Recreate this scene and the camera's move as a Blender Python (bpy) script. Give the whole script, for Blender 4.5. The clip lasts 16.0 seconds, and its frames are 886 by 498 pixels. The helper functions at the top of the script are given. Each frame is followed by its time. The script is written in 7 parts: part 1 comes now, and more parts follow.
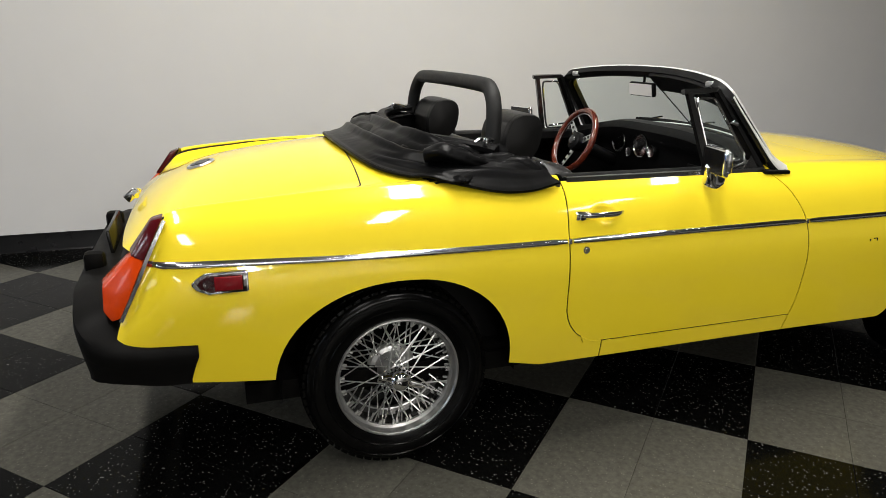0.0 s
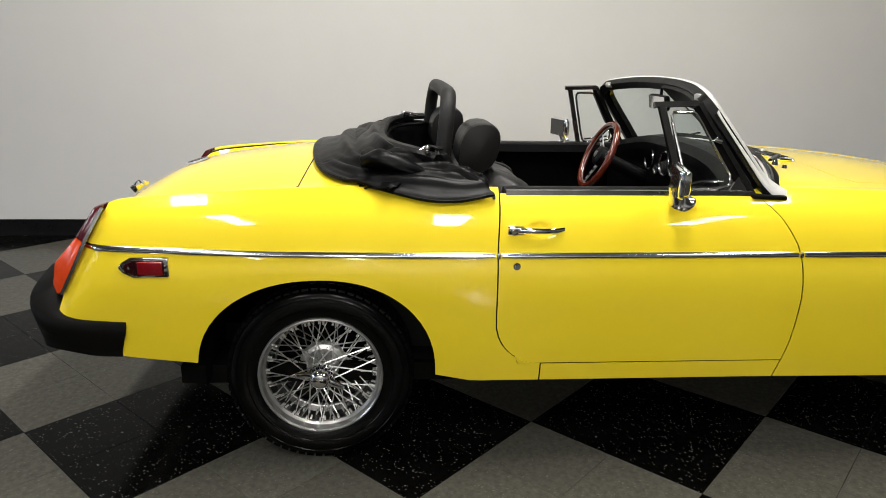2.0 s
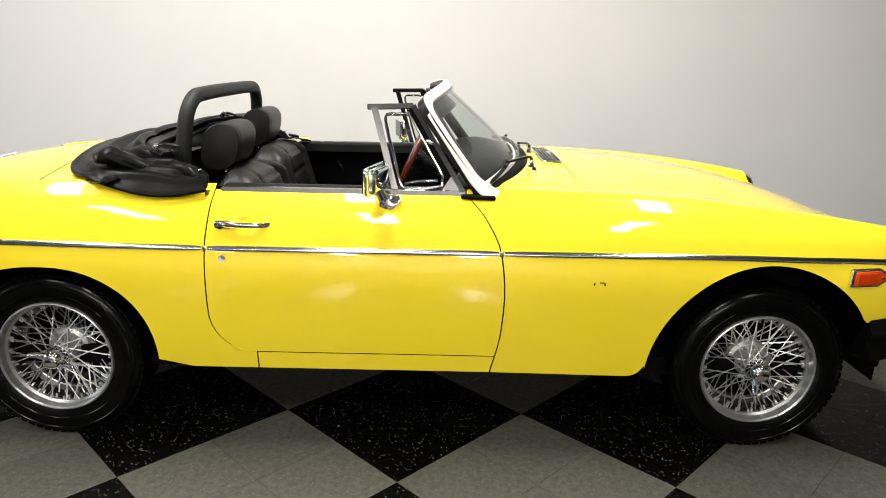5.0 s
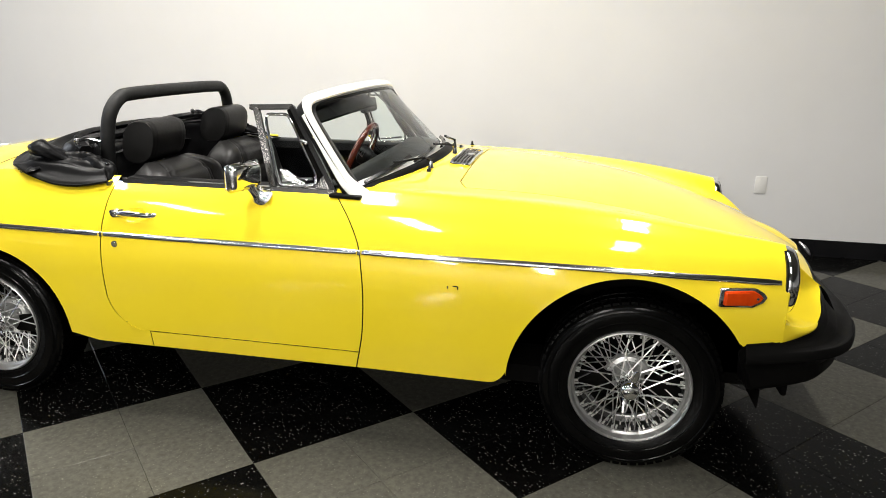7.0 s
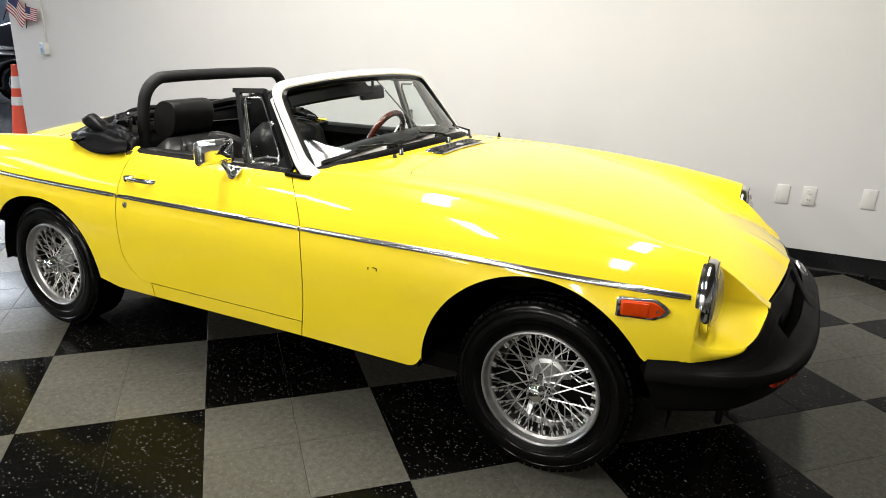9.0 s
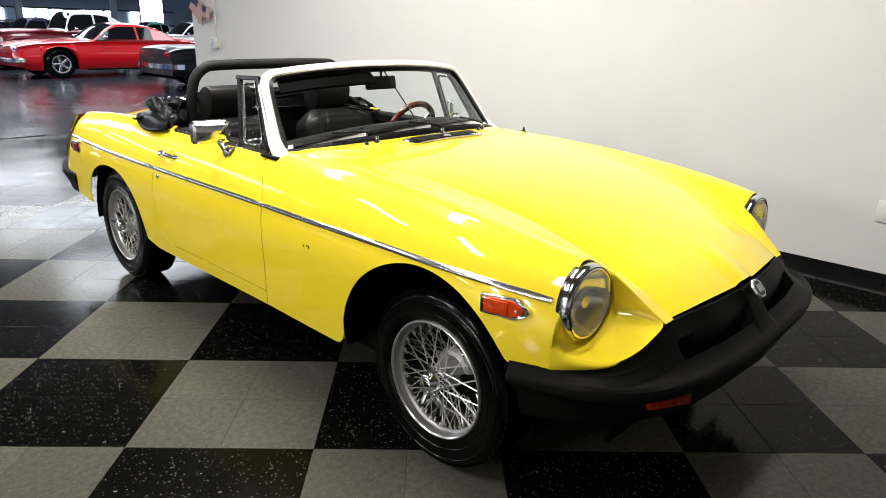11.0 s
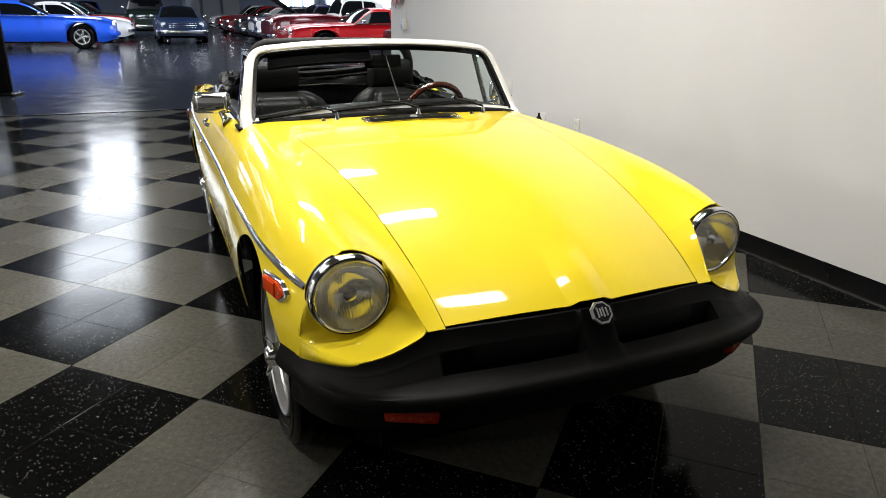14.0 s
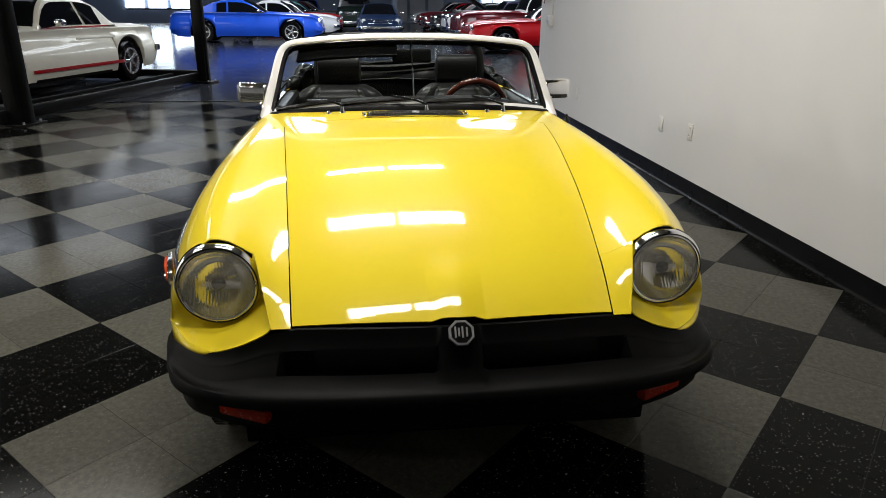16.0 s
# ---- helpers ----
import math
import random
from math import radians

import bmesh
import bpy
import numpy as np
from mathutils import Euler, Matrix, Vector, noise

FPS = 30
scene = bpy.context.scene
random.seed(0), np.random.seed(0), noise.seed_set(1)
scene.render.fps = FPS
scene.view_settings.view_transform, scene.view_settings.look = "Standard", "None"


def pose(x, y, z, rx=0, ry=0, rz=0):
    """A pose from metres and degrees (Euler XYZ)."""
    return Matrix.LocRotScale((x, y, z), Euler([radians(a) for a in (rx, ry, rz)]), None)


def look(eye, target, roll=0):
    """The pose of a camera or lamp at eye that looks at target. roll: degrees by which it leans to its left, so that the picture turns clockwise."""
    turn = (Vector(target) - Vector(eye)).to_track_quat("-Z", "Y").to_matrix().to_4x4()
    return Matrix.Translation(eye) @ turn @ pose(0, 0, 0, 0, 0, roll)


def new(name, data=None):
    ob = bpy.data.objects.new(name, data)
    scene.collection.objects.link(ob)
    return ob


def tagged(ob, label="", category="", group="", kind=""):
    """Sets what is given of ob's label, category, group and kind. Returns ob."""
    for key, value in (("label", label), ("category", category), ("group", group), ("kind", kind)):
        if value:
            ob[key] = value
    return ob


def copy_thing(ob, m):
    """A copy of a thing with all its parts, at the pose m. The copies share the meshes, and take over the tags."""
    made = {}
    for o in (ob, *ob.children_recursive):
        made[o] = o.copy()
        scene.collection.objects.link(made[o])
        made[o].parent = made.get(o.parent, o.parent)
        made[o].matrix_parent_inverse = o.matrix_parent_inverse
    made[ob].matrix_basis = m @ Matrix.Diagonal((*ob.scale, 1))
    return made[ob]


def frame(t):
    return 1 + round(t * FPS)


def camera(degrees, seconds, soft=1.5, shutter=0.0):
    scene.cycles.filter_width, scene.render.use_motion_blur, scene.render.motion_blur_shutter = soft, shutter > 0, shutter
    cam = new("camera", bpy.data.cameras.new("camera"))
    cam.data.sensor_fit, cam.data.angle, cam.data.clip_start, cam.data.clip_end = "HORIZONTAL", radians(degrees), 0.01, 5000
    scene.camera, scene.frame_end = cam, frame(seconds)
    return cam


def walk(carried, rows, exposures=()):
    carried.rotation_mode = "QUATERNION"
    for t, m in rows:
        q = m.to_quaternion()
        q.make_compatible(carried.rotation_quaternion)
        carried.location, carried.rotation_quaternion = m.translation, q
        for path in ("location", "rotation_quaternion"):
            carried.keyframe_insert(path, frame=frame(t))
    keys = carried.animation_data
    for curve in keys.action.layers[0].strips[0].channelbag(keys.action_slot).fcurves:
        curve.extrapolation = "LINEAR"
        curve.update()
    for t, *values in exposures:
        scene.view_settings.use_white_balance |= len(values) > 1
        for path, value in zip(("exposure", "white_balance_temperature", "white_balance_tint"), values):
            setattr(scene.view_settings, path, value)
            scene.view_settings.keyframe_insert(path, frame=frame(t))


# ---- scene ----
cam = camera(66.5, 16.0, soft=0.75)
PATH = [
    (0, (-1.64, -2.491, 1.242), (-1.013, -0.681, 0.668), 0.8),
    (0.5, (-1.45, -2.525, 1.258), (-0.974, -0.675, 0.665), 0.8),
    (1, (-1.268, -2.562, 1.253), (-0.965, -0.675, 0.665), 0.9),
    (1.5, (-1.11, -2.597, 1.245), (-0.881, -0.695, 0.671), 0.9),
    (2, (-0.936, -2.631, 1.24), (-0.792, -0.713, 0.691), 1.0),
    (2.5, (-0.791, -2.653, 1.251), (-0.692, -0.735, 0.694), 1.1),
    (3, (-0.61, -2.683, 1.256), (-0.523, -0.765, 0.695), 1.1),
    (3.5, (-0.434, -2.714, 1.264), (-0.355, -0.797, 0.699), 1.0),
    (4, (-0.26, -2.737, 1.258), (-0.186, -0.814, 0.71), 1.1),
    (4.5, (-0.078, -2.754, 1.258), (-0.045, -0.831, 0.711), 1.2),
    (5, (0.097, -2.765, 1.263), (0.105, -0.841, 0.718), 1.2),
    (5.2, (0.183, -2.77, 1.262), (0.159, -0.845, 0.722), 1.2),
    (7.3, (1.053, -2.704, 1.304), (0.604, -0.84, 0.735), 0.9),
    (7.5, (1.139, -2.689, 1.306), (0.621, -0.844, 0.735), 0.9),
    (8, (1.336, -2.647, 1.306), (0.714, -0.835, 0.729), 1.1),
    (8.5, (1.535, -2.588, 1.306), (0.8, -0.821, 0.723), 1.3),
    (9, (1.721, -2.511, 1.308), (0.859, -0.807, 0.715), 1.4),
    (9.2, (1.806, -2.473, 1.31), (0.889, -0.798, 0.715), 1.4),
    (11.3, (2.533, -1.962, 1.308), (1.183, -0.625, 0.685), 1.2),
    (11.5, (2.591, -1.903, 1.31), (1.219, -0.591, 0.681), 1.1),
    (12, (2.718, -1.755, 1.309), (1.27, -0.527, 0.681), 0.9),
    (12.5, (2.832, -1.583, 1.309), (1.294, -0.471, 0.679), 0.8),
    (13, (2.934, -1.394, 1.307), (1.318, -0.399, 0.675), 0.9),
    (13.5, (3.01, -1.213, 1.305), (1.336, -0.326, 0.665), 0.9),
    (14, (3.069, -1.006, 1.303), (1.342, -0.249, 0.635), 0.8),
    (14.5, (3.111, -0.811, 1.297), (1.336, -0.186, 0.622), 0.6),
    (15, (3.162, -0.607, 1.296), (1.342, -0.13, 0.619), 0.6),
    (15.5, (3.184, -0.413, 1.297), (1.339, -0.05, 0.615), 0.4),
    (16, (3.186, -0.234, 1.299), (1.319, -0.011, 0.617), 0.4),
]
walk(cam, [(t, look(eye, target, roll)) for t, eye, target, roll in PATH],
     exposures=[(0, -0.22), (1.5, -0.2), (2.5, 0.02), (4.5, 0.42), (8.5, 0.46), (12.5, 0.36), (14, 0.13), (15, -0.08), (16, -0.25)])

# ---- light ----
world = bpy.data.worlds.new("world")
scene.world = world
world.use_nodes = True
world.node_tree.nodes["Background"].inputs[0].default_value = (0.55, 0.7, 1.0, 1)
world.node_tree.nodes["Background"].inputs[1].default_value = 0.02
scene.view_settings.exposure = 0.0

CEIL = 3.55


def strip_lamp(x, y, power, sx=0.22, sy=1.15, turn=0.0, colour=(1.0, 0.97, 0.92), z=CEIL - 0.1):
    d = bpy.data.lights.new("tube_light", "AREA")
    d.shape, d.size, d.size_y, d.energy, d.color = "RECTANGLE", sx, sy, power, colour
    o = new("tube_light", d)
    o.matrix_world = pose(x, y, z, 0, 0, turn)
    return o


LAMPS = [(x, y, p) for x, p in ((-2.6, 31), (-0.45, 45), (1.7, 21)) for y in (-3.6, -2.78, -0.62, 0.2)]
for lx, ly, watts in LAMPS:
    strip_lamp(lx, ly, watts * (0.68 if ly < -2 else 1.14), 0.24, 0.74)
for lx in (-4.6, -2.0, 0.6):
    for ly in (-10.5, -12.5):
        strip_lamp(lx, ly, 60 if lx < -4 else 215, 0.3, 1.5)
# hall lamps out of view; rows other than -2.4 are added to light parked cars
for lx in (-9, -14, -20, -27):
    for ly in (-8, -2.4, 4.5, 10):
        row = abs(ly + 2.4) < 0.1
        strip_lamp(lx, ly, (230 if row else 50) if lx > -10 else 110 if ly < -5 else 340, 4.2 if row else 2.0, 1.7 if row else 4.0, colour=(0.86, 0.92, 1.0), z=4.5)

# ---- materials ----


def material(name, colour=(0.8, 0.8, 0.8), rough=0.5, metal=0.0, coat=0.0, spec=0.5):
    m = bpy.data.materials.new(name)
    m.use_nodes = True
    b = m.node_tree.nodes["Principled BSDF"]
    b.inputs["Base Color"].default_value = (*colour, 1)
    b.inputs["Roughness"].default_value = rough
    b.inputs["Metallic"].default_value = metal
    b.inputs["Coat Weight"].default_value = coat
    b.inputs["Coat Roughness"].default_value = 0.03
    b.inputs["Specular IOR Level"].default_value = spec
    return m


def node(m, kind, **values):
    n = m.node_tree.nodes.new(kind)
    for k, v in values.items():
        n.inputs[k].default_value = v
    return n


def link(m, a, b):
    m.node_tree.links.new(a, b)


def bsdf(m):
    return m.node_tree.nodes["Principled BSDF"]


def coords(m, scale=1.0, space="Object"):
    t = m.node_tree.nodes.new("ShaderNodeTexCoord")
    v = node(m, "ShaderNodeVectorMath")
    v.operation = "SCALE"
    v.inputs[3].default_value = scale
    link(m, t.outputs[space], v.inputs[0])
    return v.outputs[0]


def noise_tex(m, scale, detail=3.0, rough=0.5, space="Object"):
    n = node(m, "ShaderNodeTexNoise", Scale=scale, Detail=detail, Roughness=rough)
    link(m, coords(m, 1.0, space), n.inputs["Vector"])
    return n.outputs["Fac"]


def ramp(m, fac, stops):
    r = m.node_tree.nodes.new("ShaderNodeValToRGB")
    while len(r.color_ramp.elements) < len(stops):
        r.color_ramp.elements.new(0.5)
    for e, (p, c) in zip(r.color_ramp.elements, stops):
        e.position, e.color = p, (*c, 1)
    link(m, fac, r.inputs[0])
    return r.outputs[0]


def bump(m, fac, strength=0.2, distance=0.002):
    b = node(m, "ShaderNodeBump", Strength=strength, Distance=distance)
    link(m, fac, b.inputs["Height"])
    link(m, b.outputs[0], bsdf(m).inputs["Normal"])


def mottled(name, a, b, scale=8.0, rough=0.5, metal=0.0, coat=0.0, rough_var=0.1, bumps=0.0, bscale=200.0, spec=0.5):
    m = material(name, a, rough, metal, coat, spec)
    f = noise_tex(m, scale, 5.0, 0.6)
    link(m, ramp(m, f, [(0.3, a), (0.7, b)]), bsdf(m).inputs["Base Color"])
    if rough_var:
        mr = node(m, "ShaderNodeMapRange")
        mr.inputs[3].default_value, mr.inputs[4].default_value = max(rough - rough_var, 0.02), rough + rough_var
        link(m, noise_tex(m, scale * 2.3, 4.0), mr.inputs[0])
        link(m, mr.outputs[0], bsdf(m).inputs["Roughness"])
    if bumps:
        bump(m, noise_tex(m, bscale, 4.0), bumps)
    return m


M_YELLOW = mottled("yellow_paint", (0.89, 0.68, 0.026), (0.93, 0.72, 0.032), 3.0, 0.32, 0.0, 1.0, 0.05, spec=0.06)
bsdf(M_YELLOW).inputs["Coat Roughness"].default_value = 0.05
bump(M_YELLOW, noise_tex(M_YELLOW, 9.0, 2.0), 0.02, 0.01)
M_BLACKGAP = material("gap_shade_black", (0.006, 0.006, 0.006), 0.9)
M_UNDER = mottled("underbody_black", (0.002, 0.002, 0.002), (0.005, 0.0045, 0.004), 14, 0.9, bumps=0.2, bscale=80, spec=0.05)
M_RUBBER = mottled("bumper_rubber", (0.0024, 0.0023, 0.0022), (0.0044, 0.0042, 0.004), 6, 0.5, bumps=0.12, bscale=500, rough_var=0.08, spec=0.07)
M_TYRE = mottled("tyre_rubber", (0.0010, 0.0010, 0.0010), (0.0022, 0.0022, 0.0022), 9, 0.20, bumps=0.25, bscale=90, spec=0.16)
M_CHROME = mottled("chrome", (0.86, 0.86, 0.87), (0.90, 0.90, 0.91), 25, 0.09, 1.0, rough_var=0.04)
M_TRIM = mottled("polished_trim", (0.78, 0.78, 0.78), (0.84, 0.84, 0.84), 30, 0.14, 1.0, rough_var=0.04)
M_WIRE = mottled("painted_steel", (0.66, 0.66, 0.65), (0.78, 0.78, 0.76), 30, 0.30, 0.82)
M_RIM = mottled("silver_rim_paint", (0.40, 0.40, 0.39), (0.50, 0.50, 0.49), 30, 0.32, 0.85)
M_ALU = mottled("brushed_aluminium", (0.55, 0.55, 0.55), (0.68, 0.68, 0.68), 40, 0.35, 0.9)
M_WINDOWALU = mottled("polished_window_frame", (0.15, 0.148, 0.145), (0.20, 0.196, 0.19), 30, 0.20, 0.95, rough_var=0.03)
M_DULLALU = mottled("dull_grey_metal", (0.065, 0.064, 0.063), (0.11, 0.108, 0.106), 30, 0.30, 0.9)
M_WHITE = mottled("white_painted_metal", (0.70, 0.69, 0.66), (0.78, 0.77, 0.74), 7, 0.35, coat=0.4)
M_VINYL = mottled("black_vinyl", (0.002, 0.002, 0.0022), (0.004, 0.004, 0.0042), 12, 0.42, bumps=0.2, bscale=350, spec=0.14)
M_LEATHER = mottled("black_leather", (0.006, 0.0058, 0.0056), (0.010, 0.0096, 0.0092), 10, 0.38, bumps=0.25, bscale=260, spec=0.2)
M_CARPET = mottled("black_carpet", (0.002, 0.002, 0.002), (0.005, 0.005, 0.005), 60, 0.95, bumps=0.5, bscale=700, spec=0.05)
M_ROLL = mottled("padded_black_foam", (0.007, 0.007, 0.007), (0.013, 0.013, 0.0125), 20, 0.55, bumps=0.3, bscale=400, spec=0.25)
M_GLOSSBLACK = material("gloss_black", (0.008, 0.008, 0.008), 0.2)
M_ORANGE = mottled("orange_lens", (0.56, 0.045, 0.003), (0.64, 0.058, 0.004), 40, 0.18, spec=0.25)
M_RED = mottled("red_lens", (0.16, 0.004, 0.008), (0.24, 0.006, 0.012), 40, 0.18, spec=0.35)
M_WOOD = mottled("varnished_wood", (0.05, 0.009, 0.005), (0.13, 0.022, 0.009), 30, 0.2, coat=0.8)


def glass(name, tint=(0.95, 0.98, 0.97), rough=0.0, base=0.04, bumps=0.0):
    """Thin sheet glass: clear, with a gloss that grows towards grazing angles."""
    m = bpy.data.materials.new(name)
    m.use_nodes = True
    t = m.node_tree
    t.nodes.remove(t.nodes["Principled BSDF"])
    out = t.nodes["Material Output"]
    clear = node(m, "ShaderNodeBsdfTransparent", Color=(*tint, 1))
    gloss = node(m, "ShaderNodeBsdfGlossy", Roughness=rough)
    lw = node(m, "ShaderNodeLayerWeight", Blend=0.5)
    pw = node(m, "ShaderNodeMath")
    pw.operation = "POWER"
    link(m, lw.outputs["Facing"], pw.inputs[0])
    pw.inputs[1].default_value = 5.0
    ma = node(m, "ShaderNodeMath")
    ma.operation = "MULTIPLY_ADD"
    link(m, pw.outputs[0], ma.inputs[0])
    ma.inputs[1].default_value, ma.inputs[2].default_value = 0.85, base
    mix = node(m, "ShaderNodeMixShader")
    link(m, ma.outputs[0], mix.inputs[0])
    link(m, clear.outputs[0], mix.inputs[1])
    link(m, gloss.outputs[0], mix.inputs[2])
    link(m, mix.outputs[0], out.inputs[0])
    if bumps:
        bp = node(m, "ShaderNodeBump", Strength=bumps, Distance=0.002)
        wv = node(m, "ShaderNodeTexWave", Scale=55.0, Distortion=1.5)
        link(m, coords(m), wv.inputs["Vector"])
        link(m, wv.outputs["Fac"], bp.inputs["Height"])
        link(m, bp.outputs[0], gloss.inputs["Normal"])
    return m


M_GLASS = glass("window_glass", (0.93, 0.97, 0.96), 0.0, 0.035)
M_SCREEN = glass("tinted_windscreen_glass", (0.83, 0.885, 0.875), 0.0, 0.035)
M_LENS = glass("lamp_glass", (0.99, 0.99, 0.98), 0.02, 0.07)
_t = M_LENS.node_tree
_mix, _dif = node(M_LENS, "ShaderNodeMixShader", Fac=0.14), node(M_LENS, "ShaderNodeBsdfDiffuse", Color=(0.95, 0.95, 0.93, 1))
_wv = node(M_LENS, "ShaderNodeTexWave", Scale=42.0, Distortion=0.0)
_wv.bands_direction = "Y"
link(M_LENS, coords(M_LENS), _wv.inputs["Vector"])
_ns = noise_tex(M_LENS, 22.0, 2.0)
_mu = node(M_LENS, "ShaderNodeMath")
_mu.operation = "MULTIPLY"
_sr = node(M_LENS, "ShaderNodeMapRange")
_sr.inputs[3].default_value, _sr.inputs[4].default_value = 0.35, 1.0
link(M_LENS, _wv.outputs["Fac"], _sr.inputs[0])
link(M_LENS, _sr.outputs[0], _mu.inputs[0])
link(M_LENS, ramp(M_LENS, _ns, [(0.40, (0.5, 0.5, 0.5)), (0.58, (1, 1, 1))]), _mu.inputs[1])
_mr = node(M_LENS, "ShaderNodeMapRange")
_mr.inputs[3].default_value, _mr.inputs[4].default_value = 0.04, 0.14
link(M_LENS, _mu.outputs[0], _mr.inputs[0])
link(M_LENS, _mr.outputs[0], _mix.inputs[0])
_out = _t.nodes["Material Output"]
link(M_LENS, _out.inputs[0].links[0].from_socket, _mix.inputs[1])
link(M_LENS, _dif.outputs[0], _mix.inputs[2])
link(M_LENS, _mix.outputs[0], _out.inputs[0])

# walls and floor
# grey of the unseen walls, set by how much light they bounce
M_BACKWALL = mottled("unseen_bounce_wall_grey", (0.34, 0.34, 0.335), (0.40, 0.40, 0.39), 1.3, 0.7)
M_WALL = mottled("painted_wall", (0.60, 0.595, 0.59), (0.63, 0.625, 0.62), 1.3, 0.6, bumps=0.05, bscale=160)
M_BASE = mottled("black_vinyl_base", (0.0025, 0.0025, 0.003), (0.005, 0.005, 0.0055), 6, 0.3, spec=0.16)


def tile_material(name, base, second, fleck, fleck_amount, rough, fleck_scale, spec=0.15):
    m = material(name, base, rough, spec=spec)
    f = noise_tex(m, 42.0, 8.0, 0.75, "Object")
    c1 = ramp(m, f, [(0.35, base), (0.65, second)])
    vor = node(m, "ShaderNodeTexVoronoi", Scale=fleck_scale)
    warp = node(m, "ShaderNodeTexNoise", Scale=fleck_scale * 0.6, Detail=2.0)
    link(m, coords(m), warp.inputs["Vector"])
    mixv = node(m, "ShaderNodeMix", Factor=0.012)
    mixv.data_type = "VECTOR"
    link(m, coords(m), mixv.inputs[4])
    link(m, warp.outputs["Color"], mixv.inputs[5])
    link(m, mixv.outputs[1], vor.inputs["Vector"])
    lum = node(m, "ShaderNodeSeparateColor")
    link(m, vor.outputs["Color"], lum.inputs[0])
    pick = ramp(m, lum.outputs[0], [(1 - fleck_amount - 0.004, (0, 0, 0)), (1 - fleck_amount, (1, 1, 1))])
    size = ramp(m, vor.outputs["Distance"], [(0.22, (1, 1, 1)), (0.34, (0, 0, 0))])
    mul = node(m, "ShaderNodeMath")
    mul.operation = "MULTIPLY"
    link(m, pick, mul.inputs[0])
    link(m, size, mul.inputs[1])
    mix = node(m, "ShaderNodeMix")
    mix.data_type = "RGBA"
    link(m, mul.outputs[0], mix.inputs[0])
    link(m, c1, mix.inputs[6])
    mix.inputs[7].default_value = (*fleck, 1)
    tint = m.node_tree.nodes.new("ShaderNodeObjectInfo")
    mr = node(m, "ShaderNodeMapRange")
    mr.inputs[3].default_value, mr.inputs[4].default_value = 0.88, 1.1
    link(m, tint.outputs["Random"], mr.inputs[0])
    vm = node(m, "ShaderNodeVectorMath")
    vm.operation = "SCALE"
    link(m, mix.outputs[2], vm.inputs[0])
    link(m, mr.outputs[0], vm.inputs[3])
    link(m, vm.outputs[0], bsdf(m).inputs["Base Color"])
    rr = node(m, "ShaderNodeMapRange")
    rr.inputs[3].default_value, rr.inputs[4].default_value = rough - 0.07, rough + 0.1
    link(m, noise_tex(m, 5.0, 5.0, 0.65), rr.inputs[0])
    link(m, rr.outputs[0], bsdf(m).inputs["Roughness"])
    bump(m, noise_tex(m, 60.0, 3.0), 0.03, 0.001)
    return m


M_TILE_DARK = tile_material("black_flecked_tile", (0.0016, 0.0016, 0.0016), (0.0038, 0.0038, 0.0035), (0.17, 0.17, 0.155), 0.115, 0.12, 150, 0.045)
M_TILE_GREY = tile_material("grey_mottled_tile", (0.050, 0.049, 0.040), (0.083, 0.080, 0.066), (0.125, 0.12, 0.102), 0.12, 0.15, 150, 0.055)

# ---- building helpers ----


def mesh_from(name, verts, faces, material_=None, smooth=True):
    me = bpy.data.meshes.new(name)
    me.from_pydata([tuple(v) for v in verts], [], faces)
    if material_:
        me.materials.append(material_)
    if smooth:
        me.polygons.foreach_set("use_smooth", [True] * len(me.polygons))
    me.update()
    return me


def part(name, bm, material_, parent=None, label="", smooth=True, sharp=35):
    """Links a bmesh as one mesh object under a thing or part."""
    me = bpy.data.meshes.new(name)
    bmesh.ops.recalc_face_normals(bm, faces=bm.faces)
    if smooth:
        for f in bm.faces:
            f.smooth = True
        for e in bm.edges:
            if len(e.link_faces) == 2 and e.calc_face_angle(0) > radians(sharp):
                e.smooth = False
    bm.to_mesh(me)
    bm.free()
    me.materials.append(material_)
    o = new(name, me)
    if parent:
        o.parent = parent
    if label:
        o["label"] = label
    return o


def empty(name, m=None, parent=None):
    o = new(name)
    o.empty_display_size = 0.1
    if m is not None:
        o.matrix_world = m
    if parent:
        o.parent = parent
    return o


def box_bm(sx, sy, sz, m=None, bevel=0.0, segments=2):
    """A box with its middle at the origin, moved by m."""
    bm = bmesh.new()
    bmesh.ops.create_cube(bm, size=1.0)
    bmesh.ops.scale(bm, vec=(sx, sy, sz), verts=bm.verts)
    if bevel:
        bmesh.ops.bevel(bm, geom=bm.edges[:], offset=bevel, segments=segments, affect="EDGES", profile=0.5)
    if m is not None:
        bm.transform(m)
    return bm


def join_bm(*bms):
    out = bmesh.new()
    for b in bms:
        me = bpy.data.meshes.new("tmp")
        b.to_mesh(me)
        b.free()
        out.from_mesh(me)
        bpy.data.meshes.remove(me)
    return out


